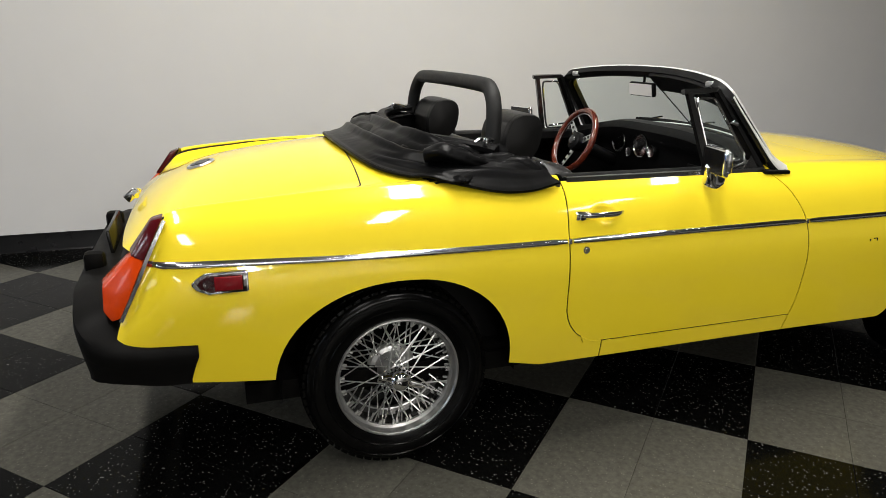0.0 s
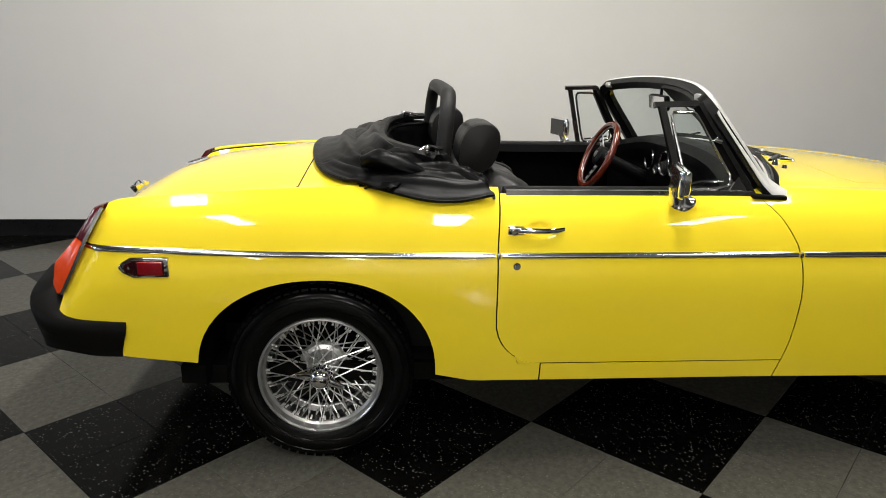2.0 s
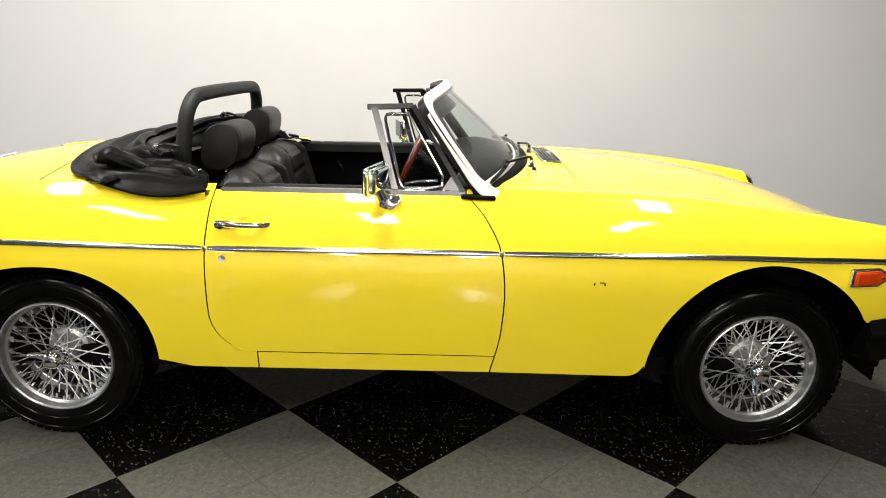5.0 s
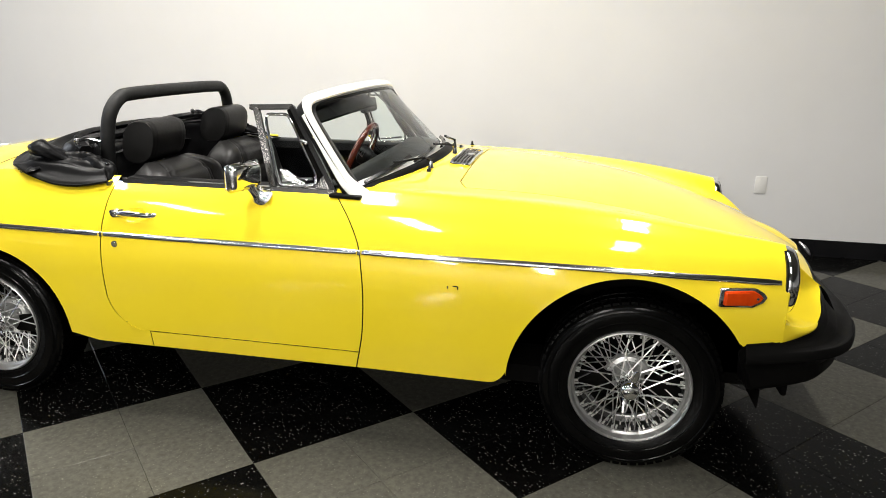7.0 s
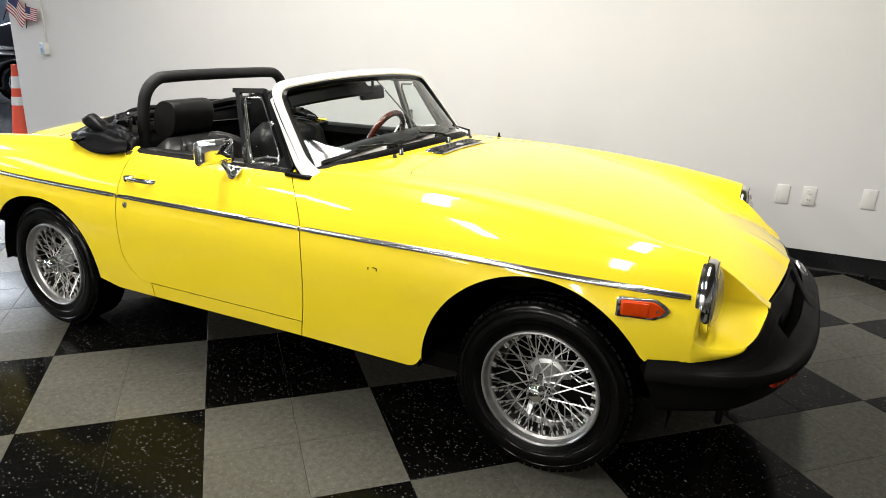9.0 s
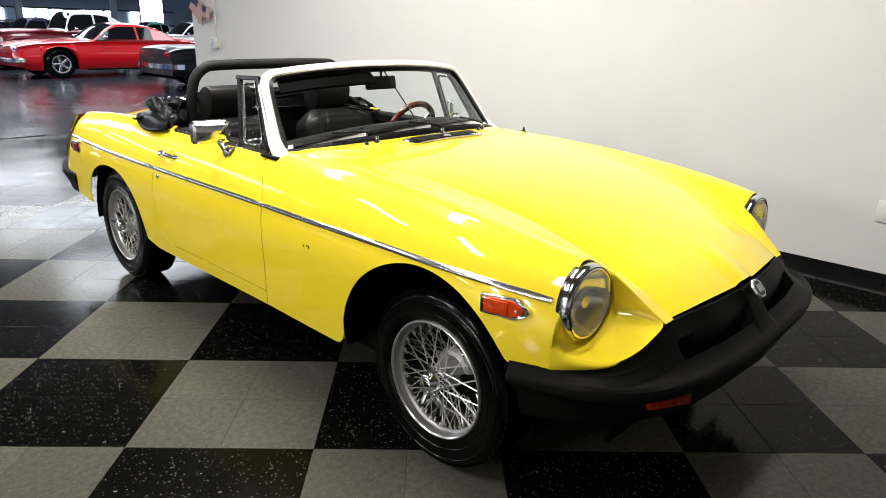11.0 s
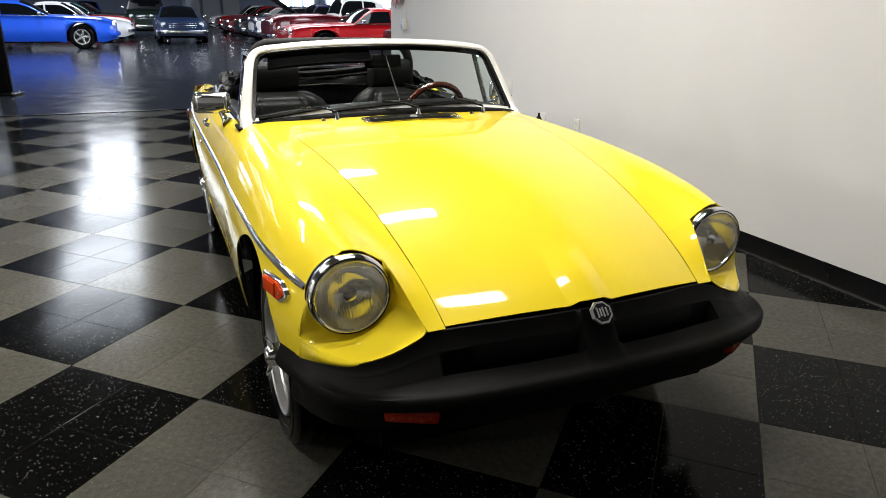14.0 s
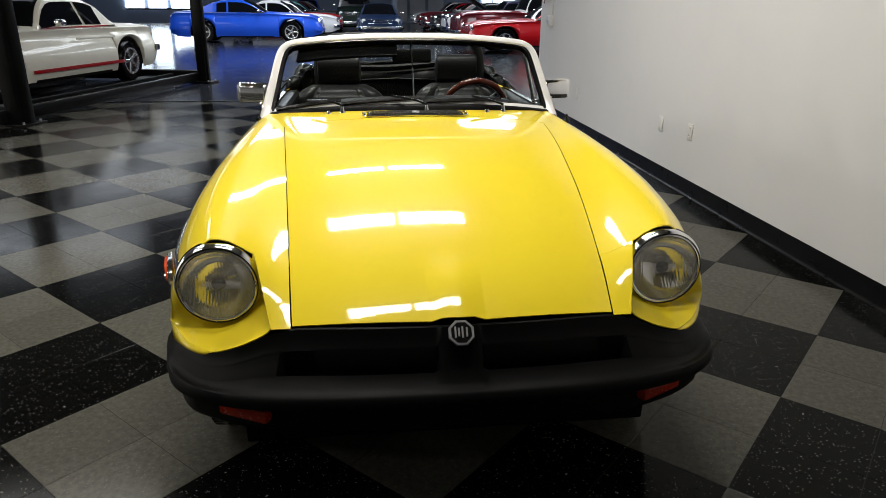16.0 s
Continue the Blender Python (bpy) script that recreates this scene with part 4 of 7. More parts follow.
def marker_lamp(x, z, side, point, lens):
    """Side marker with a pointed end. point: +1 points to +x."""
    p = on_side(x, z, side)
    q = on_side(x + 0.06, z, side)
    yaw = math.degrees(math.atan2(q.y - p.y, q.x - p.x))
    h = empty("side_marker_lamp", Matrix.Translation(p) @ pose(0, 0, 0, 0 if side < 0 else 0, 0, yaw + (0 if side < 0 else 180)), car)
    d = point if side < 0 else -point
    def house(k, grow=0.0):
        pts = [(-0.066, -0.026), (0.036, -0.026), (0.058, -0.012), (0.070, 0.0), (0.058, 0.012), (0.036, 0.026), (-0.066, 0.026)]
        pts = [p for a_, b_ in zip(pts, pts[1:] + pts[:1]) for p in ((a_[0] * 0.93 + b_[0] * 0.07, a_[1] * 0.93 + b_[1] * 0.07), (a_[0] * 0.07 + b_[0] * 0.93, a_[1] * 0.07 + b_[1] * 0.93))]
        return [((px + (grow if px > 0 else -grow)) * k * d, (pz + math.copysign(grow, pz) if pz else 0) * k) for px, pz in pts]
    part("bezel", prism(house(1.0, 0.003), 0.012, 0.003), M_CHROME, h, "chrome lamp surround")
    part("lens", prism(house(0.86), 0.017, 0.004), M_LAMPDARK if lens is M_RED else lens, h)
    part("lens_face", prism([(d * x_, z_) for x_, z_ in ((-0.053, -0.019), (0.016, -0.019), (0.016, 0.019), (-0.053, 0.019))], 0.0205, 0.003), lens, h)
    part("screw", lathe([(0, -0.0215), (0.004, -0.021), (0.004, -0.017)], 10, "Y"), M_CHROME, h).location = (d * 0.04, 0, 0)


def door_handle(side):
    p = on_side(-0.513, 0.755, side, -0.002)
    h = empty("door_handle", Matrix.Translation(p) @ pose(0, 0, 0, 12 if side < 0 else -12, 0, 0 if side < 0 else 180), car)
    f = 1 if side < 0 else -1
    part("grip", sweep(smooth_path([(-0.075 * f, -0.012, 0), (-0.05 * f, -0.026, 0.003), (0.0, -0.030, 0.004), (0.05 * f, -0.026, 0.002), (0.082 * f, -0.008, -0.003)], 5), circle(0.0075, 10, 1.35)), M_CHROME, h)
    part("lock_block", box_bm(0.052, 0.03, 0.026, pose(-0.066 * f, -0.012, 0.0), 0.006), M_CHROME, h)
    part("push_button", lathe([(0, -0.034), (0.009, -0.033), (0.0095, -0.02)], 16, "Y"), M_CHROME, h).location = (-0.072 * f, 0, 0)
    part("end_pad", box_bm(0.026, 0.010, 0.022, pose(0.08 * f, -0.003, -0.003), 0.004), M_CHROME, h)


for side in (-1, 1):
    trim_strip(-1.822, -0.642, side)
    trim_strip(-0.622, 0.278, side)
    trim_strip(0.296, 1.553, side)
    marker_lamp(1.437, 0.628, side, 1, M_ORANGE)
    marker_lamp(-1.642, 0.650, side, -1, M_RED)
    door_handle(side)
    p = on_side(-0.578, 0.652, side)
    b = lathe([(0, -0.006), (0.006, -0.006), (0.007, -0.004), (0.011, -0.004), (0.012, 0.0)], 20, "Y")
    b.transform(Matrix.Translation(p) @ pose(0, 0, 0, 0, 0, 0 if side < 0 else 180))
    part("door_lock", b, M_CHROME, car)
    for x in (-0.632, 0.287):
        b = box_bm(0.012, 0.006, 0.018, Matrix.Translation(on_side(x, trim_z(x), side, 0.003)), 0.002)
        part("trim_clip", b, M_CHROME, car)
# small marks where a wing emblem once sat
for dx, dz, w, h in ((-0.012, 0.0, 0.004, 0.008), (0.012, 0.005, 0.016, 0.003), (0.02, 0.0, 0.004, 0.009)):
    b = box_bm(w, 0.0016, h, Matrix.Translation(on_side(0.589 + dx, 0.597 + dz, -1, 0.0002)))
    part("emblem_mark", b, M_GLOSSBLACK, car)

# ---- tail ----
def tail_panel(u, v):
    w = 0.56 * (1 - 2 * u)
    z = 0.42 + 0.275 * v
    return Vector((-1.938 + 0.055 * (w / 0.56) ** 2 + 0.02 * (1 - v) + 0.028 * v ** 4, w, z))


part("rear_panel", grid_bm(tail_panel, 20, 6, 0.003), M_YELLOW, car)


lamp_out = pchip([(0.54, 0.697), (0.63, 0.690), (0.70, 0.680), (0.75, 0.668), (0.815, 0.648)])
lamp_edge = pchip([(0.55, -1.893), (0.645, -1.850), (0.72, -1.815), (0.805, -1.769)])


M_LAMPDEEP = mottled("deep_red_lens", (0.055, 0.004, 0.006), (0.085, 0.005, 0.008), 40, 0.15, spec=0.4)


def tail_lamp(side):
    t = empty("tail_lamp", None, car)
    def wedge(outline, w0, w1, taper, mat, nm, label=""):
        # outline in x, z on the outer face; the inner face is drawn in
        bm = bmesh.new()
        cx = sum(p[0] for p in outline) / len(outline)
        a = [bm.verts.new((x, side * (w0 - 0.0), z)) for x, z in outline]
        b = [bm.verts.new((x - (0.010 if x < cx else 0), side * w1, z)) for x, z in outline]
        bm.faces.new(a)
        bm.faces.new(list(reversed(b)))
        for k in range(len(a)):
            j = (k + 1) % len(a)
            bm.faces.new((a[k], b[k], b[j], a[j]))
        bmesh.ops.bevel(bm, geom=bm.edges[:], offset=0.006, segments=2, affect="EDGES", profile=0.5)
        # the outer face follows the wing
        for v in bm.verts:
            k = (abs(v.co.y) - w1) / (w0 - w1)
            back = max(0, lamp_edge(v.co.z) - v.co.x)
            v.co.y = side * (w1 + k * (lamp_out(v.co.z) - 0.75 * back - w1))
        return part(nm, bm, mat, t, label)
    wedge([(-1.771, 0.812), (-1.803, 0.803), (-1.857, 0.717), (-1.824, 0.708)], 0.640, 0.580, 0, M_LAMPDEEP, "upper_lens", "dark red upper tail lens")
    wedge([(-1.824, 0.708), (-1.857, 0.717), (-1.933, 0.636), (-1.935, 0.575), (-1.914, 0.554), (-1.889, 0.566)], 0.640, 0.560, 0, M_ORANGE, "lower_lens", "orange lower tail lens")
    path = [Vector((x, side * w, z)) for x, w, z in ((-1.767, 0.654, 0.808), (-1.813, 0.679, 0.72), (-1.848, 0.690, 0.645), (-1.890, 0.698, 0.562))]
    part("bezel", sweep(smooth_path(path, 6), [(-0.0045, -0.006), (0.0045, -0.006), (0.0045, 0.005), (-0.0045, 0.005)], up=(0, side, 0)), M_WINDOWALU, t, "chrome edge of the tail lamp")


for side in (-1, 1):
    tail_lamp(side)

rb_u = curve3([(0, (-1.965, 0, 0.590)), (0.5, (-1.960, 0.42, 0.590)), (0.68, (-1.95, 0.55, 0.580)), (0.78, (-1.94, 0.64, 0.558)), (0.85, (-1.885, 0.705, 0.50)), (0.92, (-1.80, 0.715, 0.488)), (1, (-1.712, 0.712, 0.486))])
rb_l = curve3([(0, (-2.04, 0, 0.575)), (0.5, (-2.035, 0.42, 0.575)), (0.68, (-2.02, 0.56, 0.562)), (0.78, (-2.0, 0.66, 0.54)), (0.85, (-1.93, 0.722, 0.487)), (0.92, (-1.82, 0.732, 0.476)), (1, (-1.712, 0.726, 0.474))])
rb_d = curve3([(0, (-2.015, 0, 0.41)), (0.5, (-2.01, 0.42, 0.41)), (0.68, (-2.0, 0.55, 0.405)), (0.78, (-1.985, 0.65, 0.39)), (0.85, (-1.89, 0.70, 0.385)), (0.92, (-1.80, 0.715, 0.375)), (1, (-1.735, 0.714, 0.372))])
bm = bmesh.new()
rows = []
for s in np.linspace(-1, 1, 81):
    side = 1 if s >= 0 else -1
    U, L, D = (mirrored(f(abs(s)), side) for f in (rb_u, rb_l, rb_d))
    out = L - U
    out.z = 0
    out.normalize()
    sec = [U - out * 0.05, U.copy(), U.lerp(L, 0.6) + Vector((0, 0, 0.004)), L.copy(), L + out * 0.004 + Vector((0, 0, -0.02)), L.lerp(D, 0.5) + out * 0.004, D + Vector((0, 0, 0.012)), D.copy(), D - out * 0.06]
    rows.append([bm.verts.new(p) for p in sec])
for a, b in zip(rows, rows[1:]):
    for k in range(len(a) - 1):
        bm.faces.new((a[k], a[k + 1], b[k + 1], b[k]))
bm.faces.new(rows[0])
bm.faces.new(rows[-1])
rear_bumper = part("rear_bumper", bm, M_RUBBER, car, "matt black moulded rubber rear bumper", sharp=40)
for side in (-1, 1):
    part("overrider", box_bm(0.06, 0.05, 0.07, pose(-2.0, side * 0.27, 0.60), 0.016), M_RUBBER, rear_bumper)
part("plate_holder", box_bm(0.012, 0.30, 0.10, pose(-1.968, 0, 0.615, 0, -6, 0), 0.004), M_GLOSSBLACK, car, "blank dark plate holder")
# boot handle and octagonal boot emblem
bh = part("boot_handle", sweep(smooth_path([(-1.885, -0.045, 0.752), (-1.895, -0.02, 0.758), (-1.897, 0, 0.760), (-1.895, 0.02, 0.758), (-1.885, 0.045, 0.752)], 5), circle(0.008, 8, 1.2)), M_CHROME, car)
part("lock_barrel", box_bm(0.05, 0.022, 0.03, pose(-1.905, 0, 0.748, 0, -40, 0), 0.006), M_CHROME, bh)
be = lathe([(0, 0), (0.05, 0), (0.046, 0.006), (0, 0.007)], 8)
tilt = math.degrees(math.atan2(mid_z(-1.64) - mid_z(-1.71), 0.07))
be.transform(Matrix.Translation((-1.676, 0, mid_z(-1.676))) @ pose(0, 0, 0, 0, -tilt, 0))
part("boot_emblem", be, M_ALU, car)
be = lathe([(0, 0.006), (0.036, 0.006), (0.034, 0.0085), (0, 0.0085)], 8)
be.transform(Matrix.Translation((-1.676, 0, mid_z(-1.676))) @ pose(0, 0, 0, 0, -tilt, 0))
part("boot_emblem_field", be, M_DULLALU, car)

# ---- windscreen ----
def screen(u, v):
    base = Vector((0.400 - 0.168 * abs(u) ** 2.2, 0.616 * u + 0.006, 0.900 - 0.055 * abs(u) ** 2.2))
    top = Vector((0.108 - 0.076 * abs(u) ** 2.2, 0.556 * u + 0.010, 1.160 - 0.038 * abs(u) ** 2.4))
    p = base.lerp(top, v)
    return p


SCREEN_UP = Vector((0.65, 0, 0.76))
ws = empty("windscreen", None, car)
def pane(u, v):
    return screen((2 * u - 1) * 0.975, 0.05 + 0.93 * v)
gl = part("glass", grid_bm(pane, 24, 8), M_SCREEN, ws, "clear windscreen glass")
gl.visible_shadow = False
edge = [(-1.0, 0.0), (-1.0, 0.3), (-1.0, 0.6), (-0.995, 0.84), (-0.975, 0.94), (-0.93, 0.99), (-0.85, 1.0), (-0.6, 1.0), (-0.3, 1.0), (0, 1.0)]
edge = edge + [(-u, v) for u, v in reversed(edge[:-1])]
rim = smooth_path([screen(u, v) for u, v in edge], 5)
part("frame", sweep(rim, [(-0.019, 0.004), (0.016, 0.004), (0.018, 0.007), (0.014, 0.013), (0.004, 0.015), (-0.010, 0.015), (-0.019, 0.009)], up=SCREEN_UP), M_WHITE, ws, "white painted windscreen surround")
inner = smooth_path([screen(u * 0.962, 0.05 + v * 0.905) for u, v in edge], 5)
part("seal", sweep(inner, [(-0.007, -0.012), (0.007, -0.012), (0.007, 0.010), (-0.007, 0.010)], up=SCREEN_UP), M_GLOSSBLACK, ws)
part("inner_frame", sweep(rim, [(-0.019, -0.024), (0.016, -0.026), (0.018, -0.016), (0.015, 0.0035), (-0.0185, 0.0035)], up=SCREEN_UP), M_VINYL, ws)
for side in (-1, 1):
    white = [(-0.024, 0.002), (-0.024, 0.010), (-0.014, 0.017), (-0.004, 0.018), (0.012, 0.007), (0.027, -0.011), (0.025, -0.015), (0.0, 0.0)]
    black = [(0.0245, -0.0155), (0.0, -0.0008), (-0.020, -0.0008), (-0.020, -0.026), (0.019, -0.026)]
    for nm, sec, mat in (("pillar_cover", white, M_WHITE), ("pillar_inner", black, M_GLOSSBLACK)):
        bm = bmesh.new()
        rows = []
        for v in np.linspace(0.0, 0.90, 24):
            k = 1.02 - 0.34 * smoothstep(0.0, 0.95, v)
            c_ = screen(side * 1.006, v) + Vector((0.003, 0, 0))
            toe = max(0, 1 - v / 0.20) ** 2 * (mat is M_WHITE)
            rows.append([bm.verts.new(c_ + Vector((0, side * a_ * k, 0)) + SCREEN_UP * (b_ * k) + Vector((toe * (0.036 + 0.7 * b_), 0, -0.006 * toe))) for a_, b_ in sec])
        for r0, r1 in zip(rows, rows[1:]):
            for k in range(len(sec)):
                j = (k + 1) % len(sec)
                bm.faces.new((r0[k], r0[j], r1[j], r1[k]))
        bm.faces.new(rows[0])
        bm.faces.new(rows[-1])
        part(nm, bm, mat, ws, sharp=60)
low = smooth_path([screen(u, 0.055) for u in np.linspace(-0.97, 0.97, 15)], 3)
part("lower_rail", sweep(low, [(-0.011, -0.008), (0.011, -0.008), (0.011, 0.006), (-0.011, 0.006)], up=SCREEN_UP), M_WHITE, ws)
part("lower_rail_inner", sweep(low, [(-0.014, -0.018), (0.014, -0.018), (0.014, -0.004), (0.0115, 0.0005), (-0.0115, 0.0005), (-0.014, -0.004)], up=SCREEN_UP), M_GLOSSBLACK, ws)
seal = smooth_path([screen(u, 0.0) + Vector((0.012, 0, -0.004)) for u in np.linspace(-0.99, 0.99, 15)], 3)
part("base_seal", sweep(seal, circle(0.024, 10, 0.8), up=SCREEN_UP), M_RUBBER, ws)
for side in (-1, 1):
    part("foot_pad", box_bm(0.11, 0.052, 0.014, pose(0.214, side * 0.624, 0.840, 0, 2, 0), 0.006), M_RUBBER, ws)

# rear-view mirror on its rod, visor, catches
rod_top, rod_low = Vector((0.105, 0.015, 1.150)), Vector((0.368, 0.006, 0.918))
mr_ = empty("rear_view_mirror", None, car)
part("rod", tube([rod_top, rod_low], 0.0028, 8), M_CHROME, mr_)
mm = Matrix.Translation((0.096, 0.018, 1.082)) @ pose(0, 0, 0, 0, -8, 0)
part("shell", box_bm(0.022, 0.172, 0.058, mm, 0.010, 3), M_VINYL, mr_)
part("mirror_glass", box_bm(0.002, 0.160, 0.048, mm @ Matrix.Translation((-0.0115, 0, 0)), 0.0), M_CHROME, mr_)
part("stem", tube([(0.100, 0.015, 1.15), (0.10, 0.016, 1.12), (0.098, 0.018, 1.10)], 0.006, 8), M_VINYL, mr_)
def visor(u, v):
    p = screen(-0.86 + 0.76 * u, 0.97 - 0.23 * v)
    return p + Vector((-0.045, 0, -0.012))
part("sun_visor", grid_bm(visor, 10, 4, 0.014), M_VINYL, car, "padded black sun visor")
for side in (-1, 1):
    part("hood_catch", box_bm(0.05, 0.035, 0.022, Matrix.Translation((0.045, side * 0.47, 1.128)), 0.006), M_ALU, car, "bright metal hood catch")

# wipers
def wiper(y, length=0.20):
    w = empty("wiper", None, car)
    u0 = y / 0.60
    base = Vector((screen(u0, 0).x + 0.055, y, 0))
    base.z = deck_z(base.x, y) + 0.012
    part("spindle", lathe([(0, 0.014), (0.006, 0.012), (0.008, 0.0), (0.012, -0.014)], 14), M_CHROME, w).location = base
    tip_u = (y - 0.22) / 0.60
    mid = screen((y - 0.14) / 0.6, 0.10) + Vector((0.025, 0, 0.022))
    part("arm", sweep(smooth_path([base + Vector((0, 0, 0.015)), base + Vector((-0.02, -0.05, 0.03)), mid], 6), [(-0.006, -0.003), (0.006, -0.003), (0.005, 0.004), (-0.005, 0.004)]), M_GLOSSBLACK, w)
    blade = [screen(k, 0.105 - 0.012 * j) + Vector((0.012, 0, 0.012)) for j, k in enumerate(np.linspace(max((y - 0.34) / 0.6, -0.93), (y - 0.01) / 0.6, 6)[::-1])]
    part("blade", sweep(smooth_path(blade, 3), [(-0.003, -0.010), (0.003, -0.010), (0.006, 0.004), (-0.006, 0.004)], up=SCREEN_UP), M_GLOSSBLACK, w)


for y in (-0.285, 0.05, 0.375):
    wiper(y)
for y in (-0.34, 0.30):
    x = screen(y / 0.6, 0).x + 0.075
    b = lathe([(0, 0.012), (0.006, 0.011), (0.009, 0.0)], 12)
    b.transform(Matrix.Translation((x, y, deck_z(x, y))))
    part("washer_jet", b, M_CHROME, car)
# heater vent on the scuttle
def vent(u, v):
    x = 0.478 + 0.07 * u
    y = (2 * v - 1) * (0.19 - 0.01 * abs(u - 0.5))
    return Vector((x, y, deck_z(x, y) + 0.005))
vt = part("heater_vent", grid_bm(vent, 4, 16, 0.006), M_GLOSSBLACK, car, "black scuttle vent with chrome rim")
loop = smooth_path([vent(0, 0), vent(0, 0.5), vent(0, 1), vent(0.5, 1.02), vent(1, 1), vent(1, 0.5), vent(1, 0), vent(0.5, -0.02)], 5, True)
part("vent_rim", tube(loop, 0.004, 6, True), M_CHROME, vt)
for k in range(5):
    part("slat", box_bm(0.004, 0.34, 0.003, Matrix.Translation((0.487 + 0.012 * k, 0, deck_z(0.51, 0) + 0.009 - 0.0002 * k))), M_DULLALU, vt)
b = lathe([(0, 0), (0.016, 0), (0.014, 0.006), (0, 0.006)], 8)
b.transform(Matrix.Translation((0.53, 0, deck_z(0.53, 0) + 0.010)))
part("vent_emblem", b, M_ALU, vt)
# aerial stub on the far wing
b = lathe([(0, 0.035), (0.004, 0.034), (0.006, 0.02), (0.012, 0.012), (0.016, 0.0)], 16)
b.transform(Matrix.Translation((0.439, 0.635, deck_z(0.439, 0.635))))
part("aerial_base", b, M_GLOSSBLACK, car)

# ---- quarter lights and door mirrors ----
for side in (-1, 1):
    ql = empty("quarter_light", None, car)
    P1, P2, P3, P4 = (Vector((x, side * w, z)) for x, w, z in ((-0.049, 0.612 + 0.009 * side, 0.842), (-0.121, 0.560 + 0.010 * side, 1.108), (0.002, 0.550 + 0.010 * side, 1.113), (0.172, 0.624 + 0.009 * side, 0.842)))
    bar = [(-0.008, -0.008), (0.008, -0.008), (0.008, 0.008), (-0.008, 0.008)]
    out = (0, side, 0.25)
    part("rear_bar", sweep([P1, P1.lerp(P2, 0.5), P2], [(-0.010, -0.008), (0.010, -0.008), (0.010, 0.008), (-0.010, 0.008)], up=out), M_WINDOWALU, ql)
    part("top_bar", sweep([P2 + Vector((-0.022, 0, 0)), P2.lerp(P3, 0.5), P3], bar, up=out), M_WINDOWALU, ql)
    part("front_bar", sweep(smooth_path([P3, P3.lerp(P4, 0.5), P4], 4), [(-0.008, -0.009), (0.008, -0.009), (0.008, 0.009), (-0.008, 0.009)], up=out), M_GLOSSBLACK, ql)
    part("bottom_bar", sweep([P1, P4], [(-0.010, -0.008), (0.010, -0.008), (0.010, 0.016), (-0.010, 0.016)], up=out), M_WINDOWALU, ql)
    def bil(u, h):
        return P1.lerp(P4, u).lerp(P2.lerp(P3, u), h)
    gus = bmesh.new()
    tri = [bil(0.66, 0.02), bil(0.98, 0.0), bil(0.97, 0.22)]
    vs_ = [gus.verts.new(p + Vector((0, side * 0.005, 0))) for p in tri] + [gus.verts.new(p - Vector((0, side * 0.004, 0))) for p in tri]
    gus.faces.new(vs_[:3])
    gus.faces.new(vs_[5:2:-1])
    for k in range(3):
        gus.faces.new((vs_[k], vs_[(k + 1) % 3], vs_[3 + (k + 1) % 3], vs_[3 + k]))
    part("gusset", gus, M_WINDOWALU, ql)
    part("rubber_seal", sweep([bil(0.90, 0.03), bil(0.90, 0.5), bil(0.90, 0.97)], [(-0.010, -0.005), (0.010, -0.005), (0.010, 0.004), (-0.010, 0.004)], up=out), M_UNDER, ql)
    ins = [bil(0.10, 0.06), bil(0.50, 0.06), bil(0.74, 0.10), bil(0.83, 0.22), bil(0.82, 0.45), bil(0.80, 0.91), bil(0.18, 0.91)]
    rounded = []
    for i_ in range(len(ins)):
        for k_ in (0.12, 0.5, 0.88):
            rounded.append(ins[i_].lerp(ins[(i_ + 1) % len(ins)], k_))
    ins_path = smooth_path(rounded, 2, True)
    part("vent_frame", tube(ins_path, 0.0052, 8, True), M_TRIM, ql)
    gb = bmesh.new()
    gb.faces.new([gb.verts.new(p) for p in ins_path])
    g = part("pane", gb, M_GLASS, ql)
    g.visible_shadow = False
    part("hinge_clip", box_bm(0.026, 0.022, 0.014, Matrix.Translation(P4.lerp(P3, 0.60) + (P1 - P4) * 0.06 + Vector((0, side * 0.008, 0))) @ pose(0, 0, 0, 0, 25, 0), 0.003), M_CHROME, ql)
    part("catch", sweep(smooth_path([ins[0] + Vector((0.01, -side * 0.006, 0.012)), ins[0] + Vector((0.05, -side * 0.02, 0.018)), ins[1] + Vector((0.03, -side * 0.01, 0.025))], 4), circle(0.005, 8)), M_CHROME, ql)
    # door top capping and window slot
    cap = []
    for x in np.linspace(-0.60, 0.17, 12):
        cap.append(Vector((x, side * (half_w(x) * side_f(1.0) - 0.006), crest_z(x) + 0.001)))
    part("door_top_trim", sweep(cap, [(-0.012, -0.006), (0.012, -0.006), (0.010, 0.009), (-0.010, 0.009)]), M_WINDOWALU, car, "dull metal waist rail")
    cap2 = [Vector((p.x, side * (abs(p.y) - 0.045), p.z - 0.002)) for p in cap]
    part("door_capping", sweep(cap2, [(-0.034, -0.03), (0.034, -0.03), (0.032, 0.004), (0.015, 0.012), (-0.015, 0.012), (-0.032, 0.0)]), M_VINYL, car)
    # mirror
    mi = empty("door_mirror", None, car)
    far = 0.03 * (side > 0)
    base = Vector((-0.088, side * (0.648 + far), 0.826))
